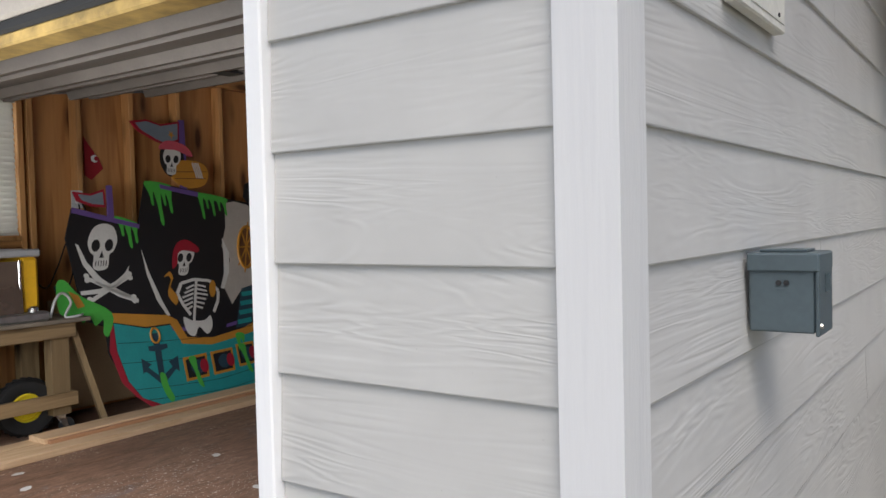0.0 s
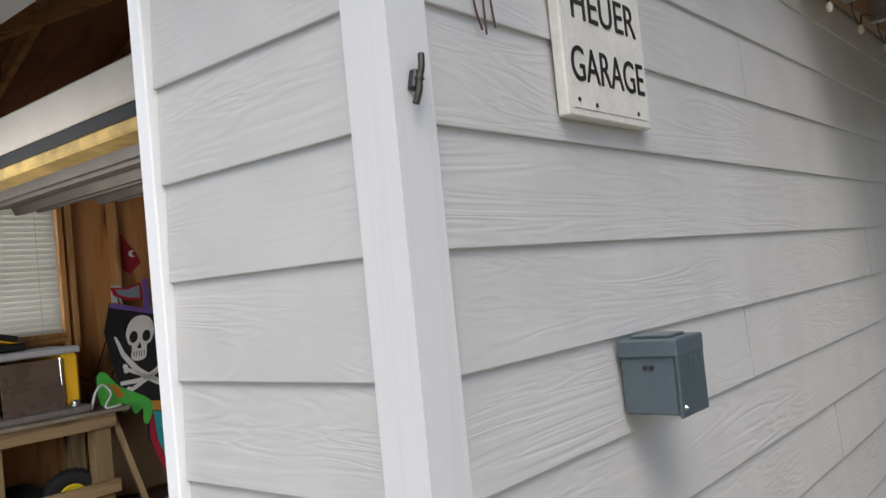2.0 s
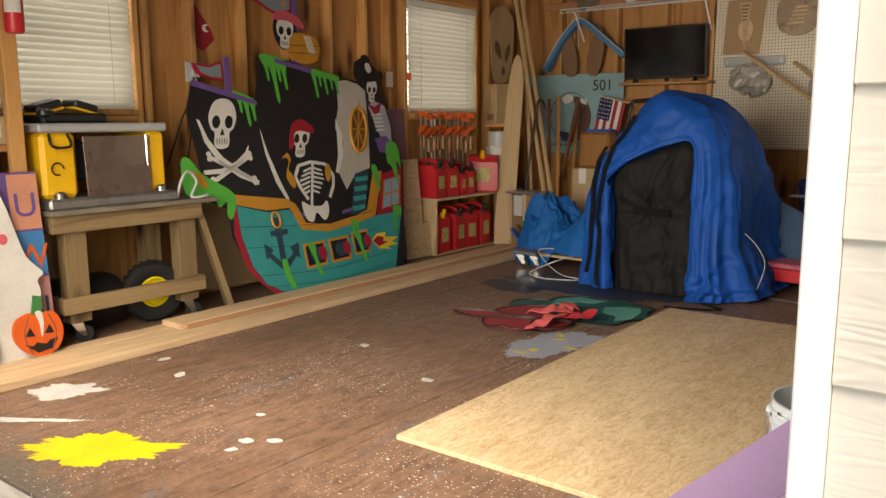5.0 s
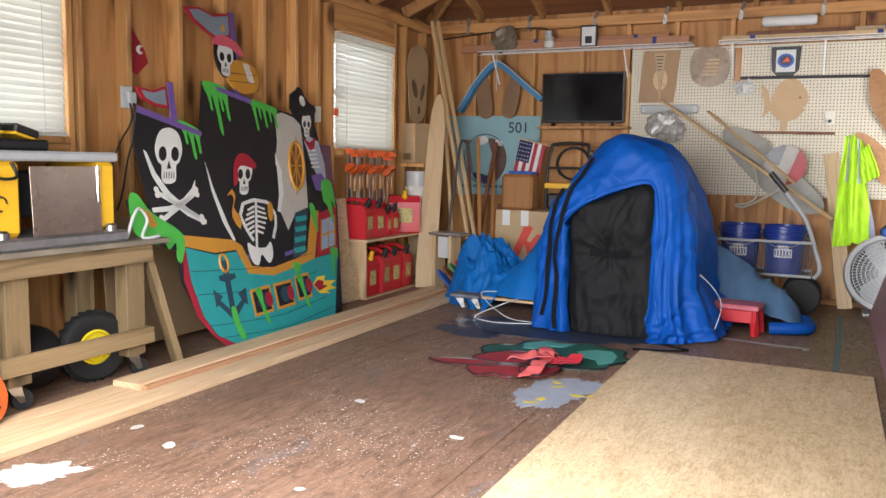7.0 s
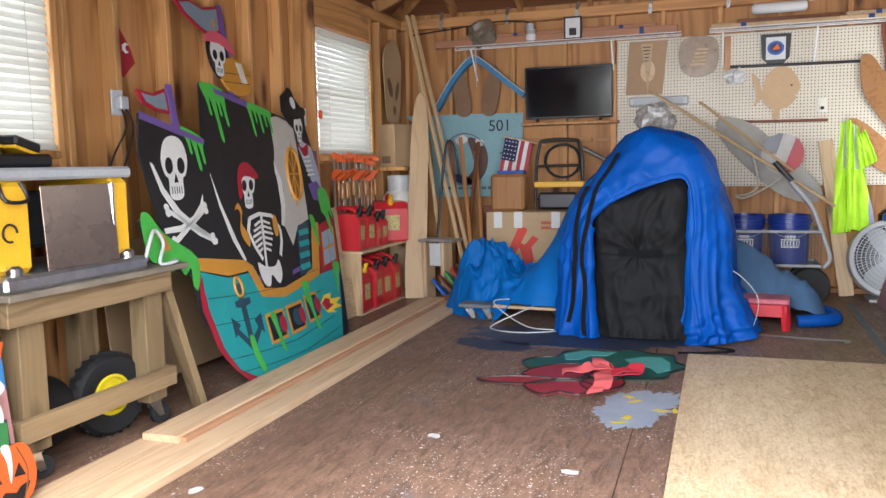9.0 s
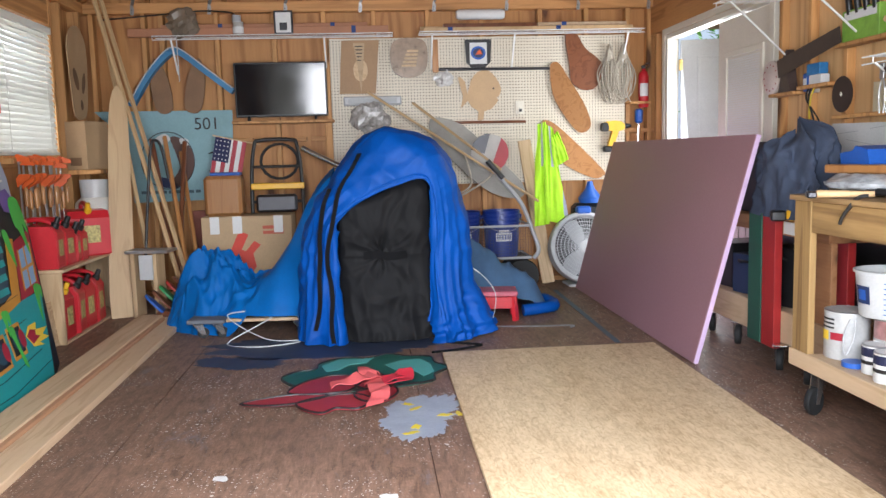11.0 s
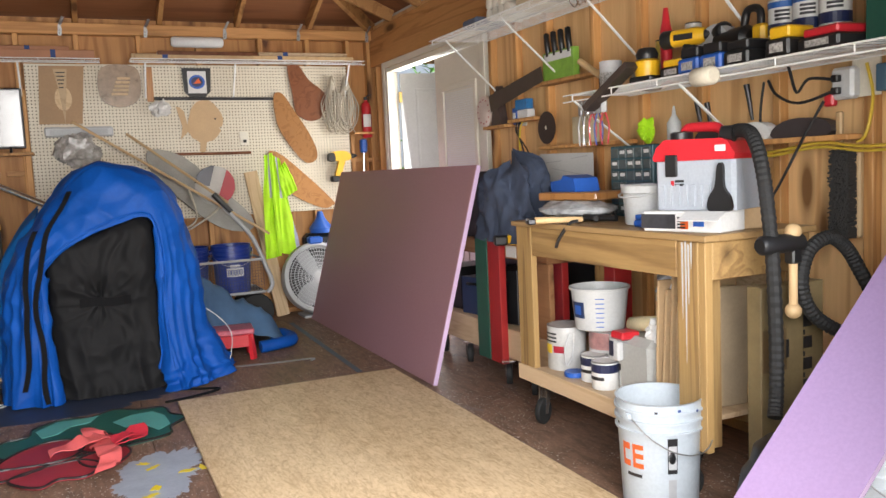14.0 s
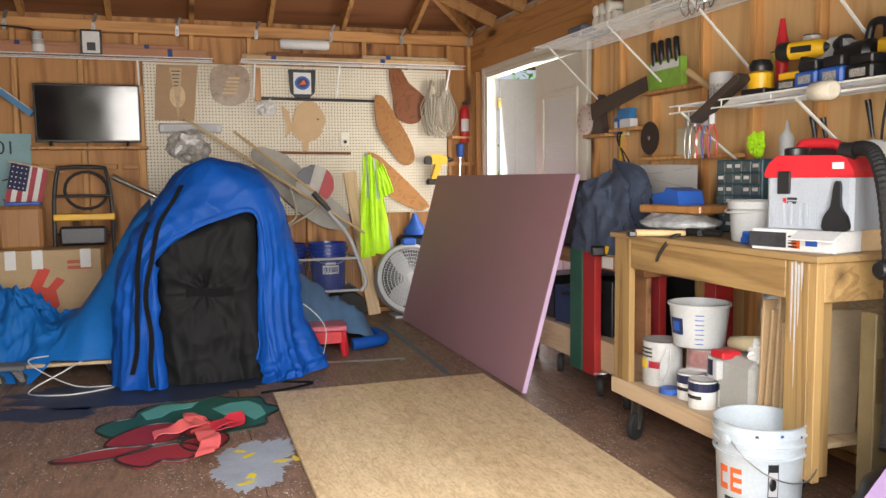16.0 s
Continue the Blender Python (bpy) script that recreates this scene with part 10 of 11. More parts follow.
for k in range(9):
    part("rib", Geo().box(-0.158, -0.19 + 0.045 * k, 0.015, -0.1505, -0.168 + 0.045 * k, 0.10, 0.004), VAC_GREY, vc)
part("lid", Geo().prism([(-0.235, 0.191), (0.235, 0.191), (0.24, 0.21), (0.20, 0.26), (0.16, 0.27), (-0.17, 0.275), (-0.22, 0.245), (-0.245, 0.205)], -0.155, 0.155, Matrix(((0, 0, 1, 0), (-1, 0, 0, 0), (0, 1, 0, 0), (0, 0, 0, 1)))), RED, vc, "bright red lid")
part("handle", Geo().tube(spline([(0.0, 0.15, 0.27), (0.0, 0.13, 0.315), (0.0, 0.02, 0.32), (0.0, -0.07, 0.31), (0.0, -0.09, 0.27)], 5, False), 0.02, 8), RED, vc, "red carrying handle", smooth=60)
part("motor_cap", Geo().lathe([(0.06, 0.268), (0.06, 0.30), (0.045, 0.305)], 18, Matrix.Translation((-0.06, 0.12, 0))), BLACK, vc, smooth=45)
part("latch", Geo().box(-0.168, 0.09, 0.13, -0.1505, 0.16, 0.215, 0.006), BLACK, vc)
part("badge", Geo().box(-0.1523, 0.115, 0.095, -0.1506, 0.135, 0.115, 0), RED, vc)
for k in range(2):
    part("badge_bar", Geo().box(-0.1523, 0.055, 0.108 - 0.014 * k, -0.1506, 0.11, 0.117 - 0.014 * k, 0), DARK_METAL, vc)
part("lid_badge", Geo().box(-0.1575, -0.19, 0.222, -0.156, -0.13, 0.245, 0), PAPER, vc)
part("nozzle", Geo().prism(spline([(-0.155, 0.17), (-0.185, 0.17), (-0.19, 0.09), (-0.225, 0.05), (-0.225, 0.0), (-0.105, 0.0), (-0.105, 0.05), (-0.14, 0.09)], 3), -0.182, -0.1595, Matrix(((0, 0, 1, 0), (1, 0, 0, 0), (0, 1, 0, 0), (0, 0, 0, 1)))), BLACK, vc, "black floor nozzle")


def ribbed_hose(name, pts, r, label, at=(0, 0, 0)):
    c = spline(pts, 14, False)
    rs = [r * (1.0 if k % 2 else 0.88) for k in range(len(c))]
    return solid(name, Geo().tube(c, rs, 10), RUBBER, label, "hose", at)


part("hose_port", Geo().lathe([(0.03, -0.02), (0.032, 0.05)], 14, Matrix.Translation((-0.10, -0.16, 0.285)) @ Matrix.Rotation(radians(90), 4, "X")), BLACK, vc, smooth=45)
ribbed_hose("vacuum_hose", [(-0.99, 2.08, 1.235), (-1.02, 1.98, 1.245), (-1.05, 1.90, 1.225), (-1.075, 1.84, 1.14), (-1.075, 1.815, 1.0), (-1.07, 1.80, 0.82), (-1.07, 1.79, 0.60), (-1.08, 1.78, 0.44), (-1.12, 1.75, 0.36)], 0.024, "black ribbed vacuum hose hanging over a bench end")
ribbed_hose("loose_hose", [(-0.64, 1.76, 0.64), (-0.69, 1.79, 0.76), (-0.75, 1.80, 0.85), (-0.83, 1.80, 0.89), (-0.92, 1.80, 0.85), (-0.95, 1.80, 0.75), (-0.90, 1.80, 0.65), (-0.79, 1.79, 0.58), (-0.70, 1.77, 0.55)], 0.024, "loop of black ribbed hose by the bench")
bxx = carton((-1.08, 2.14, 0.9145), 0.15, 0.30, 0.07, PAPER, "open white printed carton under a vacuum", 15, BOXBLUE)
part("flap", Geo().slat((-0.075, -0.10, 0.07), (-0.15, -0.11, 0.045), 0.14, 0.003), PAPER, bxx)
part("print", Geo().box(-0.0765, 0.02, 0.01, -0.0752, 0.16, 0.06, 0), DARKBOX, bxx)
part("orange_print", Geo().box(-0.0765, -0.03, 0.01, -0.0752, 0.0, 0.05, 0), PAINT["orange"], bxx)
for k in range(4):
    part("print_line", Geo().box(-0.0768, -0.02 + 0.001 * k, 0.012 + 0.011 * k, -0.0753, 0.012, 0.018 + 0.011 * k, 0), DARK_METAL, bxx)
part("blue_print", Geo().box(-0.0768, -0.09, 0.02, -0.0753, -0.05, 0.055, 0), BLUE, bxx)
solid("carton_support", Geo().box(-0.97, 2.02, 0.9145, -0.85, 2.28, 0.985), CARD, "brown carton under a vacuum", "box")
bcl = thing("blue_clamp", "bright blue plastic clamps lying on a bench", "clamp", (-1.06, 2.38, 0.9145), 10)
part("bar", Geo().box(-0.03, -0.09, 0, 0.03, 0.07, 0.025, 0.008), BLUE, bcl)
part("jaw", Geo().box(-0.03, -0.09, 0.0255, 0.02, -0.03, 0.05, 0.008), BLUE, bcl)
part("jaw", Geo().box(-0.02, 0.02, 0.0255, 0.03, 0.07, 0.045, 0.008), BLUE, bcl)
part("shadow_case", Geo().box(0.04, -0.11, 0, 0.09, 0.0, 0.06, 0.008), BLACK, bcl)
tr = thing("wooden_tray", "shallow wooden tray with a blue bin on a bench", "tray", (-0.92, 3.04, 1.0), 15)
part("tray", Geo().box(-0.11, -0.17, 0, 0.11, 0.17, 0.035, 0.006), TEAK, tr)
solid("blue_bin", Geo().prism([(0, 0), (0.20, 0), (0.21, 0.045), (0.12, 0.055), (0.10, 0.075), (0.02, 0.06)], 0, 0.13, Matrix(((0, 0, 1, 0), (1, 0, 0, 0), (0, 1, 0, 0), (0, 0, 0, 1)))), BLUE, "bright blue plastic parts bin on a tray", "bin", (-0.98, 3.0, 1.0355))
random.seed(2)
bagf = lambda u, v: (-0.98 + 0.15 * math.cos(6.283 * u) * (0.35 + 0.65 * math.sin(3.14 * (0.04 + 0.9 * v))) + 0.02 * noise.noise((u * 14, v * 7, 2)), 3.0 + 0.21 * math.sin(6.283 * u) * (0.35 + 0.65 * math.sin(3.14 * (0.04 + 0.9 * v))), 0.9145 + 0.085 * v + 0.014 * v * noise.noise((u * 12, v * 6, 5)))
solid("plastic_bag", Geo().sheet(bagf, 60, 12, True), surface("silver_bag", (0.42, 0.43, 0.44), 0.22, var=0.45, scale=22), "crumpled clear plastic bag lying on a bench", "bag", smooth=50)
for k, (x, y, l, r, mt) in enumerate(((-1.06, 2.74, 0.2, 40, BLACK), (-1.0, 2.68, 0.16, 110, DARK_METAL), (-1.10, 2.78, 0.2, 160, STICK), (-0.94, 2.62, 0.14, 60, surface("olive_cloth", (0.22, 0.17, 0.09), 0.9)), (-0.92, 2.70, 0.18, 20, TEAK))):
    h = thing("hand_tool", "hand tool lying among clutter on a bench", "tool", (x, y, 0.9145), r)
    part("handle", Geo().tube([(0, 0, 0.016), (l, 0, 0.02)], [0.012, 0.015], 8), mt, h, smooth=60)
    part("head", Geo().box(l, -0.03, 0.004, l + 0.035, 0.03, 0.03, 0.006), DARK_METAL, h)
solid("bent_tool", Geo().tube(spline([(-1.16, 2.72, 0.93), (-1.19, 2.74, 0.92), (-1.215, 2.78, 0.86), (-1.22, 2.80, 0.82)], 5, False), 0.007, 6), BLACK, "thin black tool arm hanging over a bench edge", "tool", smooth=60)

# ---- under the workbench ----
GREY_TIN = surface("grey_label_tin", (0.46, 0.46, 0.45), 0.4, var=0.15, scale=20)
zb = 0.2565
c1 = tin((-1.06, 2.99, zb), 0.086, 0.195, GREY_TIN, "grey gallon paint can with yellow and red label", GALV, None)
part("yellow_mark", wrap(0.086, 0.086, 0.195, 2.6, 3.3, 0.075, 0.115, 6), PAINT["yellow"], c1)
part("red_mark", wrap(0.086, 0.086, 0.195, 3.4, 4.0, 0.08, 0.11, 6), PAINT["red"], c1)
for k in range(3):
    part("print_line", wrap(0.086, 0.086, 0.195, 2.7, 3.6, 0.125 + 0.017 * k, 0.133 + 0.017 * k, 6), DARK_METAL, c1)
part("bail", Geo().tube(spline([(-0.04, -0.085, 0.17), (-0.07, -0.09, 0.10), (-0.06, -0.09, 0.03), (-0.03, -0.095, 0.09), (-0.02, -0.09, 0.17)], 5, False), 0.003, 5), WHITE_PLASTIC, c1)
c2 = tin((-0.98, 2.78, zb), 0.086, 0.195, surface("red_grey_tin", (0.40, 0.20, 0.19), 0.4, var=0.5, scale=18), "red and grey gallon paint can on a shelf", GALV, GREY_TIN)
part("yellow_mark", wrap(0.087, 0.087, 0.195, 2.9, 3.5, 0.075, 0.11, 6), PAINT["yellow"], c2)
tub = thing("mixing_pail", "white mixing pail with a dark oval logo", "pail", (-0.99, 2.83, zb + 0.196))
part("pail", Geo().lathe([(0.10, 0), (0.105, 0.004), (0.122, 0.17), (0.13, 0.172), (0.13, 0.182), (0.12, 0.183), (0.10, 0.01)], 30), WHITE_PLASTIC, tub, smooth=40)
part("logo", wrap(0.105, 0.122, 0.17, 2.85, 3.5, 0.055, 0.125, 8), surface("logo_navy", (0.015, 0.03, 0.10), 0.5), tub)
part("logo_inner", wrap(0.105, 0.122, 0.17, 2.98, 3.35, 0.07, 0.11, 6, 0.0022), BLUE, tub)
for k in range(7):
    part("scale_mark", wrap(0.105, 0.122, 0.17, 3.95, 4.25, 0.02 + 0.02 * k, 0.024 + 0.02 * k, 4), BLUE, tub)
for x, y, h in ((-1.09, 2.74, 0.11), (-1.12, 2.62, 0.11), (-1.03, 2.62, 0.20)):
    t_ = tin((x, y, zb), 0.055, h, surface("navy_white_tin", (0.68, 0.68, 0.66), 0.4), "small white and navy tin of varnish", GALV, None)
    part("navy_band", wrap(0.055, 0.055, h, 0, 6.283, h * 0.62, h * 0.93, 20), surface("navy_band", (0.015, 0.02, 0.06), 0.4), t_)
    part("print_line", wrap(0.055, 0.055, h, 2.6, 4.0, h * 0.35, h * 0.48, 6), DARK_METAL, t_)
bt = thing("drinks_dispenser", "clear plastic jug with white tap and red top", "jug", (-1.02, 2.45, zb))
part("jug", Geo().box(-0.09, -0.11, 0, 0.09, 0.11, 0.23, 0.03), surface("frosted_plastic", (0.36, 0.36, 0.34), 0.3, var=0.1), bt)
part("tap", Geo().box(-0.12, 0.055, 0.13, -0.0905, 0.09, 0.21, 0.008), WHITE_PLASTIC, bt)
part("lid", Geo().box(-0.115, 0.03, 0.215, -0.03, 0.11, 0.245, 0.008), RED, bt, "red lid")
part("paint_roller", Geo().lathe([(0.02, -0.1), (0.03, -0.09), (0.03, 0.09), (0.02, 0.1)], 14, Matrix.Translation((0.0, 0.03, 0.27)) @ Matrix.Rotation(radians(80), 4, "X")), surface("cream_roller", (0.55, 0.48, 0.30), 0.9), bt, smooth=45)
part("rag", Geo().crumple(0.0, -0.06, 0.25, 0.07, 0.06, 0.06, 9), PAPER, bt)
for k, (y, h, r, mt) in enumerate(((2.30, 0.46, 2, CARD), (2.27, 0.42, 4, CARD), (2.23, 0.48, 3, CARD), (2.19, 0.40, 1, CARD), (2.16, 0.44, 3, surface("pale_card_sheet", (0.38, 0.29, 0.19), 0.7)))):
    solid("cardboard_sheet", Geo().box(-0.26, 0, 0, 0.04, 0.012, h), mt, "flattened cardboard sheet standing on a shelf", "cardboard", m=pose(-0.86, y, zb, 0, r, 0), group="cardboard sheets")
solid("clear_bag", Geo().crumple(0, 0, 0, 0.07, 0.08, 0.10, 5), surface("shiny_bag", (0.45, 0.48, 0.52), 0.15, var=0.5, scale=25), "crumpled shiny plastic bag above cardboard", "bag", (-1.0, 2.34, 0.68))
solid("red_post", Geo().box(-0.80, 2.98, 0.2565, -0.70, 3.06, 0.76), RED_WOOD, "red painted post standing behind a bench", "post")
solid("masking_tape", Geo().lathe([(0.03, 0), (0.045, 0), (0.045, 0.02), (0.03, 0.02)], 22), BLUE, "roll of blue tape on a shelf", "tape", (-1.12, 2.84, zb))

# ---- things past the bench end ----
# tan card, darkened in its colour for the shadow at the bench end
TAN_CARTON = surface("shaded_tan_carton", (0.17, 0.125, 0.06), 0.6, var=0.3)
c = thing("tall_carton", "tall tan printed carton behind clear wrap, colour darkened for shade", "box", (-0.91, 1.90, 0.0))
part("carton", Geo().box(-0.14, -0.03, 0, 0.14, 0.03, 0.74, 0.003), TAN_CARTON, c)
part("tape", Geo().box(-0.135, -0.0315, 0.46, -0.03, -0.0303, 0.60, 0), surface("brown_tape", (0.10, 0.065, 0.03), 0.4), c, "brown packing tape")
part("yellow_wrap", Geo().box(-0.13, -0.0345, 0.10, 0.02, -0.0305, 0.24, 0.001), surface("yellow_film", (0.48, 0.42, 0.03), 0.35, var=0.3), c, "yellow film patch")
for k in range(7):
    part("print_stroke", Geo().box(0.045, -0.0316, 0.16 + 0.072 * k, 0.085, -0.0303, 0.20 + 0.072 * k, 0), DARK_METAL, c)
    part("print_stroke", Geo().box(0.045, -0.0316, 0.166 + 0.072 * k + 0.04, 0.053, -0.0303, 0.222 + 0.072 * k, 0), DARK_METAL, c)
for k in range(4):
    part("print_stroke", Geo().box(-0.10 + 0.022 * k, -0.0328, 0.50, -0.086 + 0.022 * k, -0.0317, 0.56, 0), DARK_METAL, c)
c = thing("tall_carton", "short brown cardboard carton beside a bench", "box", (-0.72, 1.72, 0.0))
part("carton", Geo().box(-0.08, -0.05, 0, 0.06, 0.12, 0.50, 0.003), CARD, c)
part("label", Geo().box(-0.0815, 0.0, 0.25, -0.0802, 0.03, 0.38, 0), PAPER, c)
solid("leaning_panel", Geo().box(0, 0, 0, 0.012, 0.26, 0.62), STICK, "pale plywood panel leaning beside a bench", "plywood", m=pose(-0.95, 1.49, 0.004, 0, 10, -10))
ml = thing("mallet", "wooden mallet with black head hanging at a bench end", "mallet", (-0.985, 1.80, 0.67))
part("handle", Geo().tube([(0, 0, 0.0), (0, 0, 0.24)], 0.014, 10), STICK, ml, smooth=60)
for z_ in (0.0, 0.25):
    part("knob", Geo().ball(0, 0, z_, 0.026), STICK, ml, smooth=60)
part("head", Geo().lathe([(0.028, -0.02), (0.03, 0.0), (0.03, 0.14), (0.022, 0.15)], 16, Matrix.Translation((0.01, 0, 0.215)) @ Matrix.Rotation(radians(-90), 4, "Y")), BLACK, ml, smooth=45)
part("collar", Geo().box(-0.02, -0.02, 0.15, 0.02, 0.02, 0.22, 0.006), BLACK, ml)
rv = thing("red_vacuum", "low black vacuum with a red handle on the floor", "vacuum", (-1.17, 1.67, 0))
part("tank", Geo().lathe([(0.10, 0.03), (0.13, 0.05), (0.135, 0.14), (0.12, 0.22), (0.09, 0.26)], 28), BLACK, rv, smooth=45)
part("lid", Geo().lathe([(0.095, 0.26), (0.085, 0.30), (0.05, 0.33), (0.02, 0.335)], 24), BLACK, rv, smooth=45)
part("handle", Geo().tube(spline([(0.02, -0.06, 0.29), (0.04, -0.055, 0.37), (0.08, 0.0, 0.395), (0.09, 0.05, 0.36), (0.09, 0.06, 0.28)], 5, False), 0.015, 8), RED, rv, "red carrying handle", smooth=60)
part("latch", Geo().box(-0.13, -0.06, 0.19, -0.105, -0.02, 0.25, 0.006), RED, rv, "red latch")
for a in (0.5, 2.6, 4.7):
    part("wheel", Geo().lathe([(0.03, -0.012), (0.03, 0.012)], 14, Matrix.Translation((0.09 * math.cos(a), 0.09 * math.sin(a), 0.03)) @ Matrix.Rotation(radians(90), 4, "X")), BLACK, rv)
b1 = pail((-1.266, 2.114, 0.0005), surface("white_bucket_plastic", (0.43, 0.48, 0.52), 0.35, var=0.05, bump=0.03), "white plastic bucket with red letters and paint flecks", 0.143, 0.372, 2)
part("logo_letter", wrap(0.126, 0.142, 0.372, 2.95, 3.22, 0.15, 0.23, 5), PAINT["orange"], b1)
part("logo_gap", wrap(0.126, 0.142, 0.372, 3.05, 3.24, 0.172, 0.208, 4, 0.0024), bpy.data.materials["white_bucket_plastic"], b1)
for v in (0.15, 0.183, 0.214):
    part("logo_letter", wrap(0.126, 0.142, 0.372, 3.30, 3.60, v, v + 0.017, 5), PAINT["orange"], b1)
part("logo_letter", wrap(0.126, 0.142, 0.372, 3.30, 3.38, 0.15, 0.231, 3), PAINT["orange"], b1)
part("slogan", wrap(0.126, 0.142, 0.372, 3.1, 3.55, 0.118, 0.13, 5), DARK_METAL, b1)
part("warning_label", wrap(0.126, 0.142, 0.372, 4.18, 4.42, 0.14, 0.26, 4), DARK_METAL, b1)
part("warning_panel", wrap(0.126, 0.142, 0.372, 4.20, 4.40, 0.155, 0.235, 4, 0.0024), LIGHT_GREY, b1)
part("warning_figure", Geo().ball(0.136 * math.cos(4.3), 0.136 * math.sin(4.3), 0.195, 0.016, 0.006, 0.022, 10), DARK_METAL, b1)
part("bar_code", wrap(0.126, 0.142, 0.372, 4.2, 4.4, 0.05, 0.12, 4, 0.0012), GREY_PLASTIC, b1)
for k, (a, v) in enumerate(((3.9, 0.345), (4.4, 0.35), (3.2, 0.33), (4.9, 0.34), (2.9, 0.29))):
    part("paint_fleck", wrap(0.143, 0.144, 0.372, a, a + 0.07, v, v + 0.008, 2, 0.006), TAPE if k % 2 else DARK_METAL, b1)
b2_ = pail((-1.066, 1.464, 0.0005), surface("grey_white_bucket", (0.60, 0.64, 0.66), 0.35, var=0.05, bump=0.03), "white plastic bucket with black printed lines", 0.143, 0.372, 10)
for k, (v0, v1) in enumerate(((0.16, 0.20), (0.12, 0.14))):
    for j in range(5):
        part("print_block", wrap(0.126, 0.142, 0.372, 2.2 + 0.22 * j, 2.36 + 0.22 * j, v0, v1, 3), DARK_METAL, b2_)

# ---- tool cart behind the foam board ----
tc_ = thing("tool_cart", "wooden tool cart with green and red posts and castors", "cart", (-0.98, 3.30, 0))
part("lower_tray", Geo().box(0.02, 0.0, 0.14, 0.42, 1.40, 0.30, 0.005), FRESH, tc_)
part("shelf", Geo().box(0.02, 0.0, 0.68, 0.42, 1.40, 0.76, 0.005), SHELF_W, tc_)
part("side_panel", Geo().box(0.03, 0.0, 0.301, 0.06, 0.14, 0.679), SHELF_W, tc_)
part("red_post", Geo().box(-0.02, 0.41, 0.11, 0.02, 0.54, 0.78), RED_WOOD, tc_, "red painted post")
part("red_panel", Geo().box(0.15, 0.07, 0.302, 0.19, 0.25, 0.679), RED_WOOD, tc_, "red painted panel")
part("green_post", Geo().box(-0.02, 0.55, 0.11, 0.02, 0.69, 0.78), GREEN_WOOD, tc_, "dark green painted post")
part("tag", Geo().box(0.012, 0.29, 0.69, 0.019, 0.39, 0.75, 0), PAPER, tc_)
part("back", Geo().box(0.40, 0.0, 0.301, 0.42, 1.40, 0.679), DARK_METAL, tc_)
for y in (0.12, 0.38, 0.95, 1.3):
    castor(tc_, 0.0 if y < 0.5 else 0.05, y, 0.139, 0.055, 60)
solid("crowbar", Geo().tube(spline([(-1.02, 3.43, 0.78), (-1.03, 3.41, 0.6), (-1.03, 3.39, 0.42)], 5, False), 0.016, 8), GALV, "plastic-wrapped tool hanging on a cart", "tool", smooth=60)


def jacket_pt(u, v):
    th = 6.283 * u
    w = lerp_curve([(0.01,), (0.14,), (0.165,), (0.16,), (0.155,), (0.16,), (0.165,)], v)[0]
    c, q = math.cos(th), math.sin(th)
    k = 1 + (0.20 + 0.25 * v) * ridge(c * 2.4 + 2, q * 2.4, v * 1.6) + 0.12 * ridge(c * 5.5, q * 5.5, v * 4.5 + 3)
    return (-0.89 + 0.62 * w * k * c, 3.73 + 1.45 * w * k * q, 1.15 - 0.38 * v ** 1.3 - 0.06 * q * (1 - v) + 0.05 * (1 - v) * ridge(c * 2, q * 2 + v, 6) + 0.02 * noise.noise((c * 3, q * 3, v * 3)))


solid("work_jacket", Geo().sheet(jacket_pt, 130, 60, True), surface("navy_denim", (0.045, 0.06, 0.10), 0.9, var=0.3, scale=12, bump=0.4, fine=250), "dark blue jacket draped over a tool cart", "jacket", smooth=80)
for k, (y, z_, sx_, sy_, sz_, mt, lb) in enumerate(((4.05, 0.761, 0.30, 0.22, 0.38, BLACK, "black plastic tool case on a cart"), (4.33, 0.761, 0.28, 0.26, 0.28, DARK_METAL, "dark metal tool box on a cart"), (4.55, 0.301, 0.30, 0.24, 0.26, BLACK, "black tool bag in a cart"), (4.22, 0.301, 0.30, 0.26, 0.22, surface("navy_case", (0.02, 0.04, 0.10), 0.4), "navy plastic case in a cart"), (3.88, 0.301, 0.30, 0.2, 0.3, DARK_METAL, "dark grey power tool case in a cart"))):
    c = carton((-0.76, y, z_), sx_, sy_, sz_, mt, lb, 4 * k, None, "tool_case")
    part("handle", Geo().tube(spline([(-sx_ / 2, -0.05, sz_ * 0.8), (-sx_ / 2 - 0.03, -0.04, sz_ * 0.85), (-sx_ / 2 - 0.03, 0.04, sz_ * 0.85), (-sx_ / 2, 0.05, sz_ * 0.8)], 4, False), 0.008, 6), BLACK, c)
yl = thing("yellow_drill", "yellow and black drill lying on a cart", "power tool", (-0.96, 3.58, 0.7615), 70)
part("body", Geo().box(-0.03, -0.06, 0, 0.03, 0.05, 0.06, 0.014), YELLOW, yl)
part("battery", Geo().box(-0.03, 0.051, 0, 0.03, 0.12, 0.05, 0.008), BLACK, yl)

# ---- outside on the side wall ----
BOX_STEEL = surface("grey_blue_enamel", (0.10, 0.135, 0.155), 0.38, 0.3, var=0.12, bump=0.05)
eb = thing("disconnect_box", "grey-blue steel electrical disconnect box on siding", "electrical box", (-0.431, 1.365, 1.022))
part("case", Geo().box(0.002, 0, 0, 0.105, 0.105, 0.125, 0.003), BOX_STEEL, eb)
part("cover", Geo().box(0.106, -0.003, -0.004, 0.112, 0.108, 0.128, 0.002), BOX_STEEL, eb)
part("hood", Geo().box(0.0, -0.006, 0.100, 0.1125, 0.111, 0.131, 0.003), BOX_STEEL, eb)
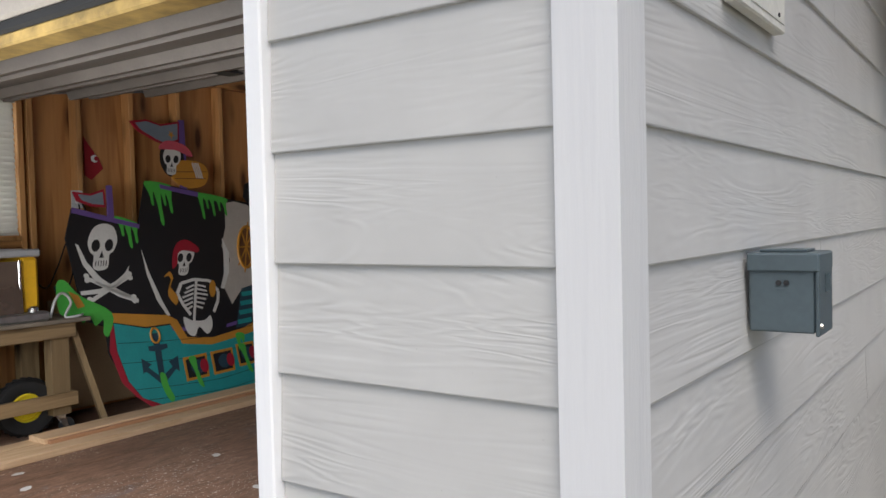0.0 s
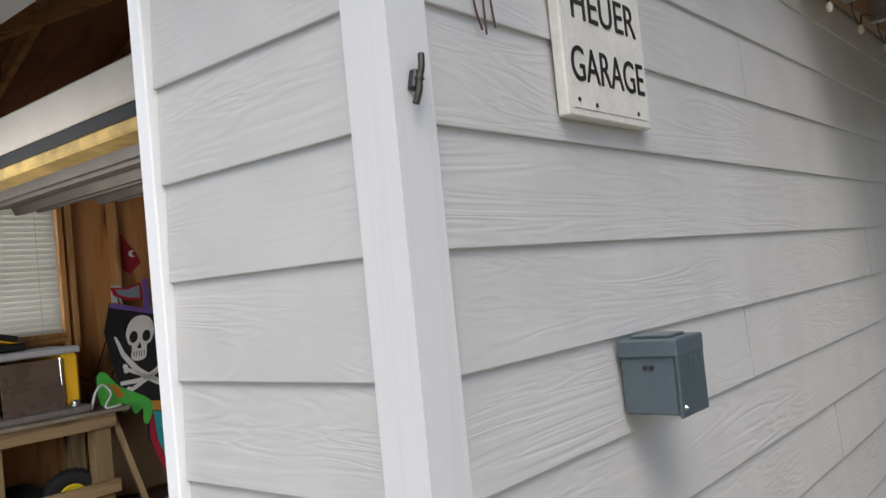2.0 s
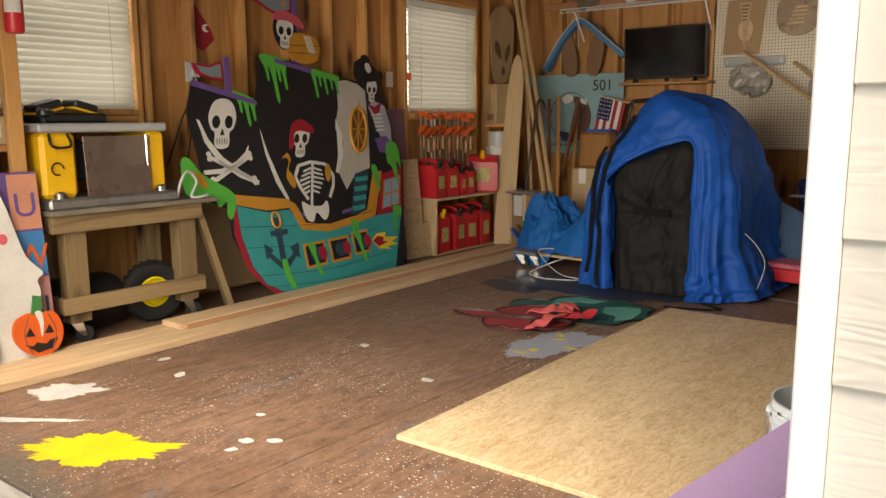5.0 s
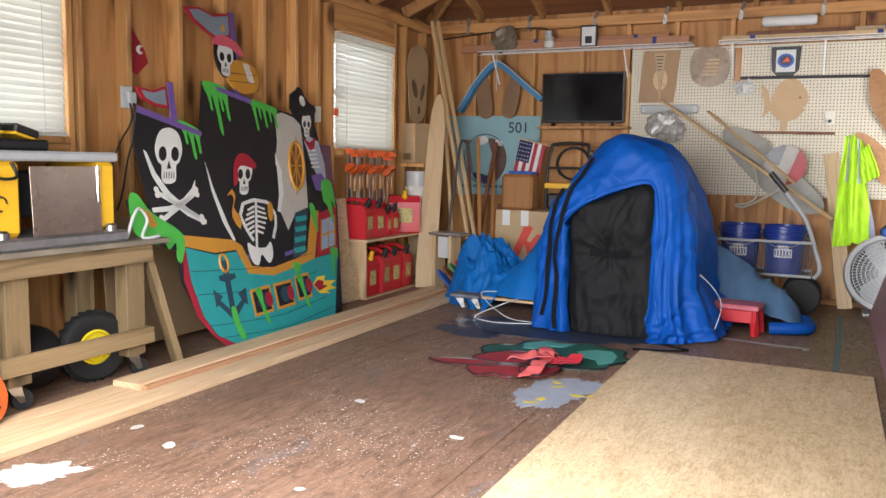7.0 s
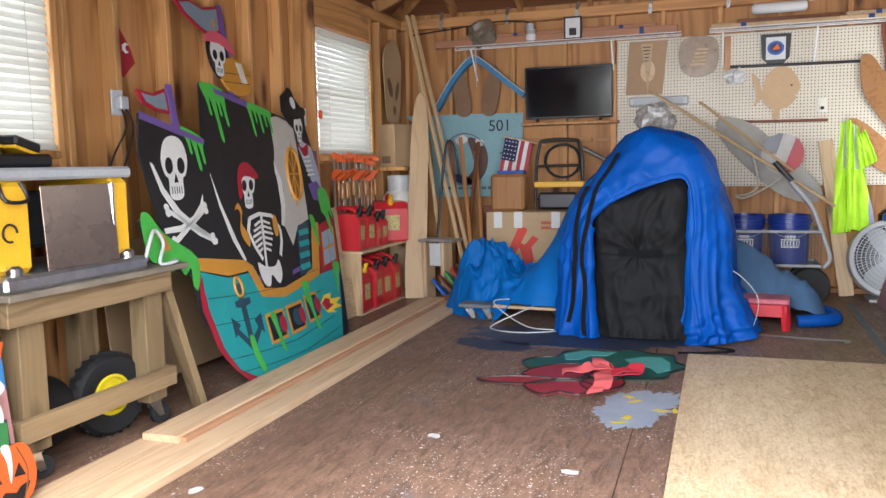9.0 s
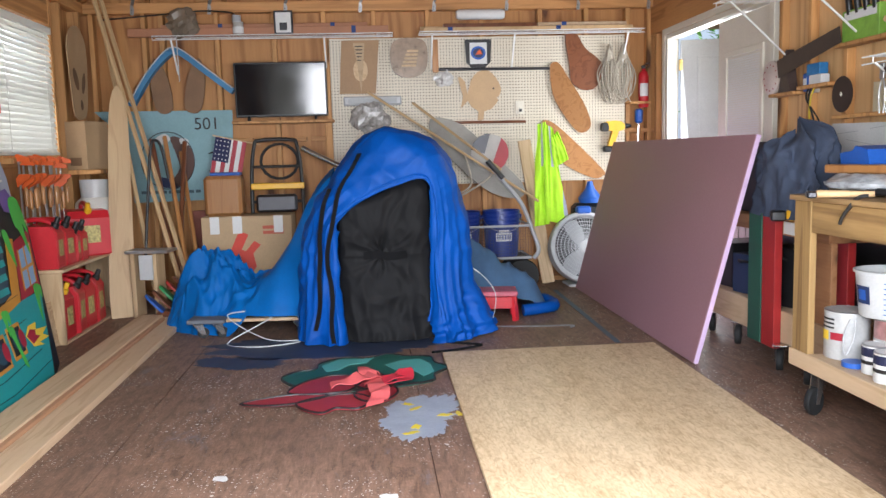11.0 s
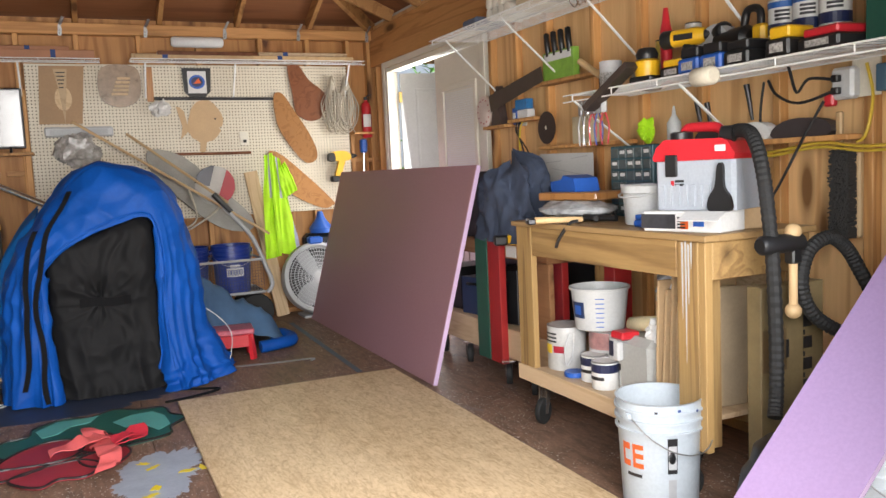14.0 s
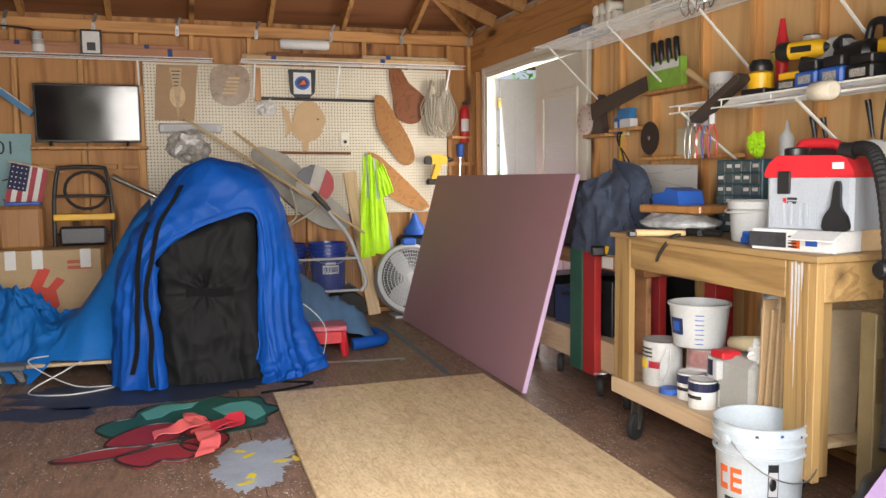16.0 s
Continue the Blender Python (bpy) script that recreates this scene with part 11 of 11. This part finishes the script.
part("hood_ridge", Geo().box(0.015, 0.02, 0.1315, 0.09, 0.085, 0.136, 0.002), BOX_STEEL, eb)
for x in (0.05, 0.062):
    part("knockout", Geo().lathe([(0.0045, 0), (0.0045, 0.003)], 12, Matrix.Translation((x, -0.0005, 0.082)) @ Matrix.Rotation(radians(90), 4, "X")), DARK_METAL, eb)
part("screw", Geo().lathe([(0.005, 0), (0.004, 0.003)], 10, Matrix.Translation((0.112, 0.012, 0.012)) @ Matrix.Rotation(radians(90), 4, "Y")), CHROME, eb)
for k in range(3):
    part("embossed_mark", Geo().tube([(0.113, 0.045 + 0.012 * k, 0.095), (0.113, 0.048 + 0.012 * k, 0.065)], 0.002, 5), BOX_STEEL, eb)
SIGN = surface("weathered_white_sign", (0.70, 0.69, 0.64), 0.6, var=0.1, scale=14, bump=0.2)
side = Matrix(((0, 0, 1, -0.431), (1, 0, 0, 0), (0, 1, 0, 0), (0, 0, 0, 1)))
sg = thing("garage_sign", "white wooden sign with hand-painted black letters", "sign", m=side @ Matrix.Translation((1.40, 1.71, 0)))
part("board", Geo().box(-0.155, -0.165, 0.0, 0.155, 0.165, 0.022, 0.003), SIGN, sg)
part("panel", Geo().box(-0.14, -0.15, 0.0222, 0.14, 0.15, 0.0235, 0.001), SIGN, sg)
lettering("lettering", "HEUER", 0.088, BLACK, sg, Matrix.Translation((0.0, 0.035, 0.0245)), 0.0008, wide=0.92)
lettering("lettering", "GARAGE", 0.088, BLACK, sg, Matrix.Translation((0.0, -0.075, 0.0245)), 0.0008, wide=0.80)
for u, v in ((-0.12, -0.135), (-0.06, -0.14), (0.10, -0.14), (0.12, 0.13), (-0.12, 0.14)):
    part("nail", Geo().lathe([(0.004, 0), (0.004, 0.002)], 8, Matrix.Translation((u, v, 0.0236))), DARK_METAL, sg)
s2 = thing("boat_sign", "small white wooden sign with dark letters on siding", "sign", m=side @ Matrix.Translation((4.55, 1.77, 0)))
part("board", Geo().box(-0.21, -0.17, 0, 0.21, 0.17, 0.03, 0.003), SIGN, s2)
lettering("lettering", "LEWIS", 0.11, BLACK, s2, Matrix.Translation((0.0, 0.08, 0.031)), 0.0008)
lettering("lettering", "BOAT", 0.075, BLACK, s2, Matrix.Translation((0.0, -0.02, 0.031)), 0.0008)
lettering("lettering", "WORKS", 0.075, BLACK, s2, Matrix.Translation((0.0, -0.11, 0.031)), 0.0008)
cl = thing("cleat", "small dark metal rope cleat screwed to corner trim", "cleat", m=Matrix.Translation((CX1, 0.875, 1.56)) @ Matrix.Rotation(radians(-16), 4, "X") @ Matrix.Diagonal((0.8, 0.8, 0.8, 1)))
part("base", Geo().box(0, -0.008, -0.018, 0.016, 0.008, 0.018, 0.003), DARK_METAL, cl)
part("horn", Geo().tube(spline([(0.018, 0, -0.045), (0.022, 0, -0.02), (0.02, 0, 0.0), (0.022, 0, 0.02), (0.018, 0, 0.045)], 4, False), [0.006] * 8 + [0.009] + [0.006] * 8, 8), surface("olive_bronze", (0.05, 0.055, 0.045), 0.5, 0.6), cl, smooth=60)
for k, (a, b, c) in enumerate((((1.03, 1.9), (1.03, 1.72), (1.05, 1.66)), ((1.045, 1.9), (1.055, 1.73), (1.06, 1.655)), ((1.06, 1.9), (1.075, 1.72), (1.085, 1.67)))):
    solid("thin_wire", Geo().tube(spline([(-0.430, *a), (-0.428, *b), (-0.430, *c)], 5, False), 0.0018, 5), surface("rusty_wire", (0.10, 0.05, 0.04), 0.7), "thin rusty wire hanging on siding", "wire")
LEDGER = timber("deck_ledger", (0.42, 0.27, 0.15), (0.27, 0.16, 0.08), "y", 0.7, True, 1.0)
JOIST = timber("deck_joist", (0.40, 0.27, 0.14), (0.24, 0.15, 0.07), "x", 0.7, True, 1.0)
dk = thing("raised_deck", "raised wooden deck frame with joists beside the garage", "deck", kind="structure")
part("ledger", Geo().box(-0.4245, 2.62, 2.13, -0.386, 7.2, 2.36), LEDGER, dk)
for k in range(11):
    y = 2.75 + 0.41 * k
    part("joist", Geo().box(-0.3855, y - 0.019, 2.13, 2.4, y + 0.019, 2.33), JOIST, dk)
    h = part("joist_hanger", Geo().box(-0.385, y - 0.024, 2.125, -0.32, y - 0.0195, 2.27, 0.001), GALV, dk)
    part("hanger_side", Geo().box(-0.385, y + 0.0195, 2.125, -0.32, y + 0.024, 2.27, 0.001), GALV, dk)
    part("hanger_seat", Geo().box(-0.385, y - 0.024, 2.120, -0.32, y + 0.024, 2.1245, 0.001), GALV, dk)
for k in range(9):
    part("deck_plank", Geo().box(-0.38 + 0.31 * k, 2.64, 2.331, -0.075 + 0.31 * k, 7.2, 2.36), LEDGER, dk)
part("post", Geo().box(2.3, 2.7, -0.42, 2.4, 2.8, 2.13), LEDGER, dk)
part("post", Geo().box(2.3, 7.0, -0.42, 2.4, 7.1, 2.13), LEDGER, dk)
for k in range(7):
    y = 2.75 + 0.41 * k
    solid("hanging_cable", Geo().tube(spline([(-0.36, y, 2.14), (-0.37, y + 0.05, 2.09), (-0.36, y + 0.1, 2.05), (-0.37, y + 0.2, 2.11), (-0.36, y + 0.36, 2.13)], 4, False), 0.003, 5), surface("dark_cable", (0.06, 0.045, 0.04), 0.7), "dark string-light cable hanging under joists", "cable")
    solid("light_bulb", Geo().ball(0, 0, 0, 0.012, 0.012, 0.018, 10), CREAM, "small pale bulb on a hanging string", "bulb", (-0.36, y + 0.1, 2.035))
# strap hangers on the plates under the roof
for k in range(8):
    x = -4.85 + 0.61 * k
    h = thing("hurricane_tie", "galvanised rafter tie nailed to the top plate", "rafter tie", (x, 6.795, 2.30), 0, "rafter ties")
    part("strap", Geo().prism([(0, 0), (0.028, 0), (0.034, 0.05), (0.022, 0.085), (0.008, 0.085)], 0, 0.003, on_back(0.003)), GALV, h)
    part("ear", Geo().slat((0.02, 0.0, 0.08), (0.045, -0.035, 0.135), 0.026, 0.003), GALV, h)
    for v in (0.018, 0.04):
        part("nail", Geo().lathe([(0.004, 0), (0.003, 0.003)], 8, on_back(-0.0005) @ Matrix.Translation((0.014, v, 0))), DARK_METAL, h)
solid("ceiling_cable", Geo().tube(spline([(-5.1, 6.78, 2.26), (-4.6, 6.78, 2.30), (-4.3, 6.76, 2.32), (-4.05, 6.72, 2.30), (-4.0, 6.68, 2.26)], 6, False), 0.006, 6), RUBBER, "black cable running along the top plate", "cable", smooth=60)
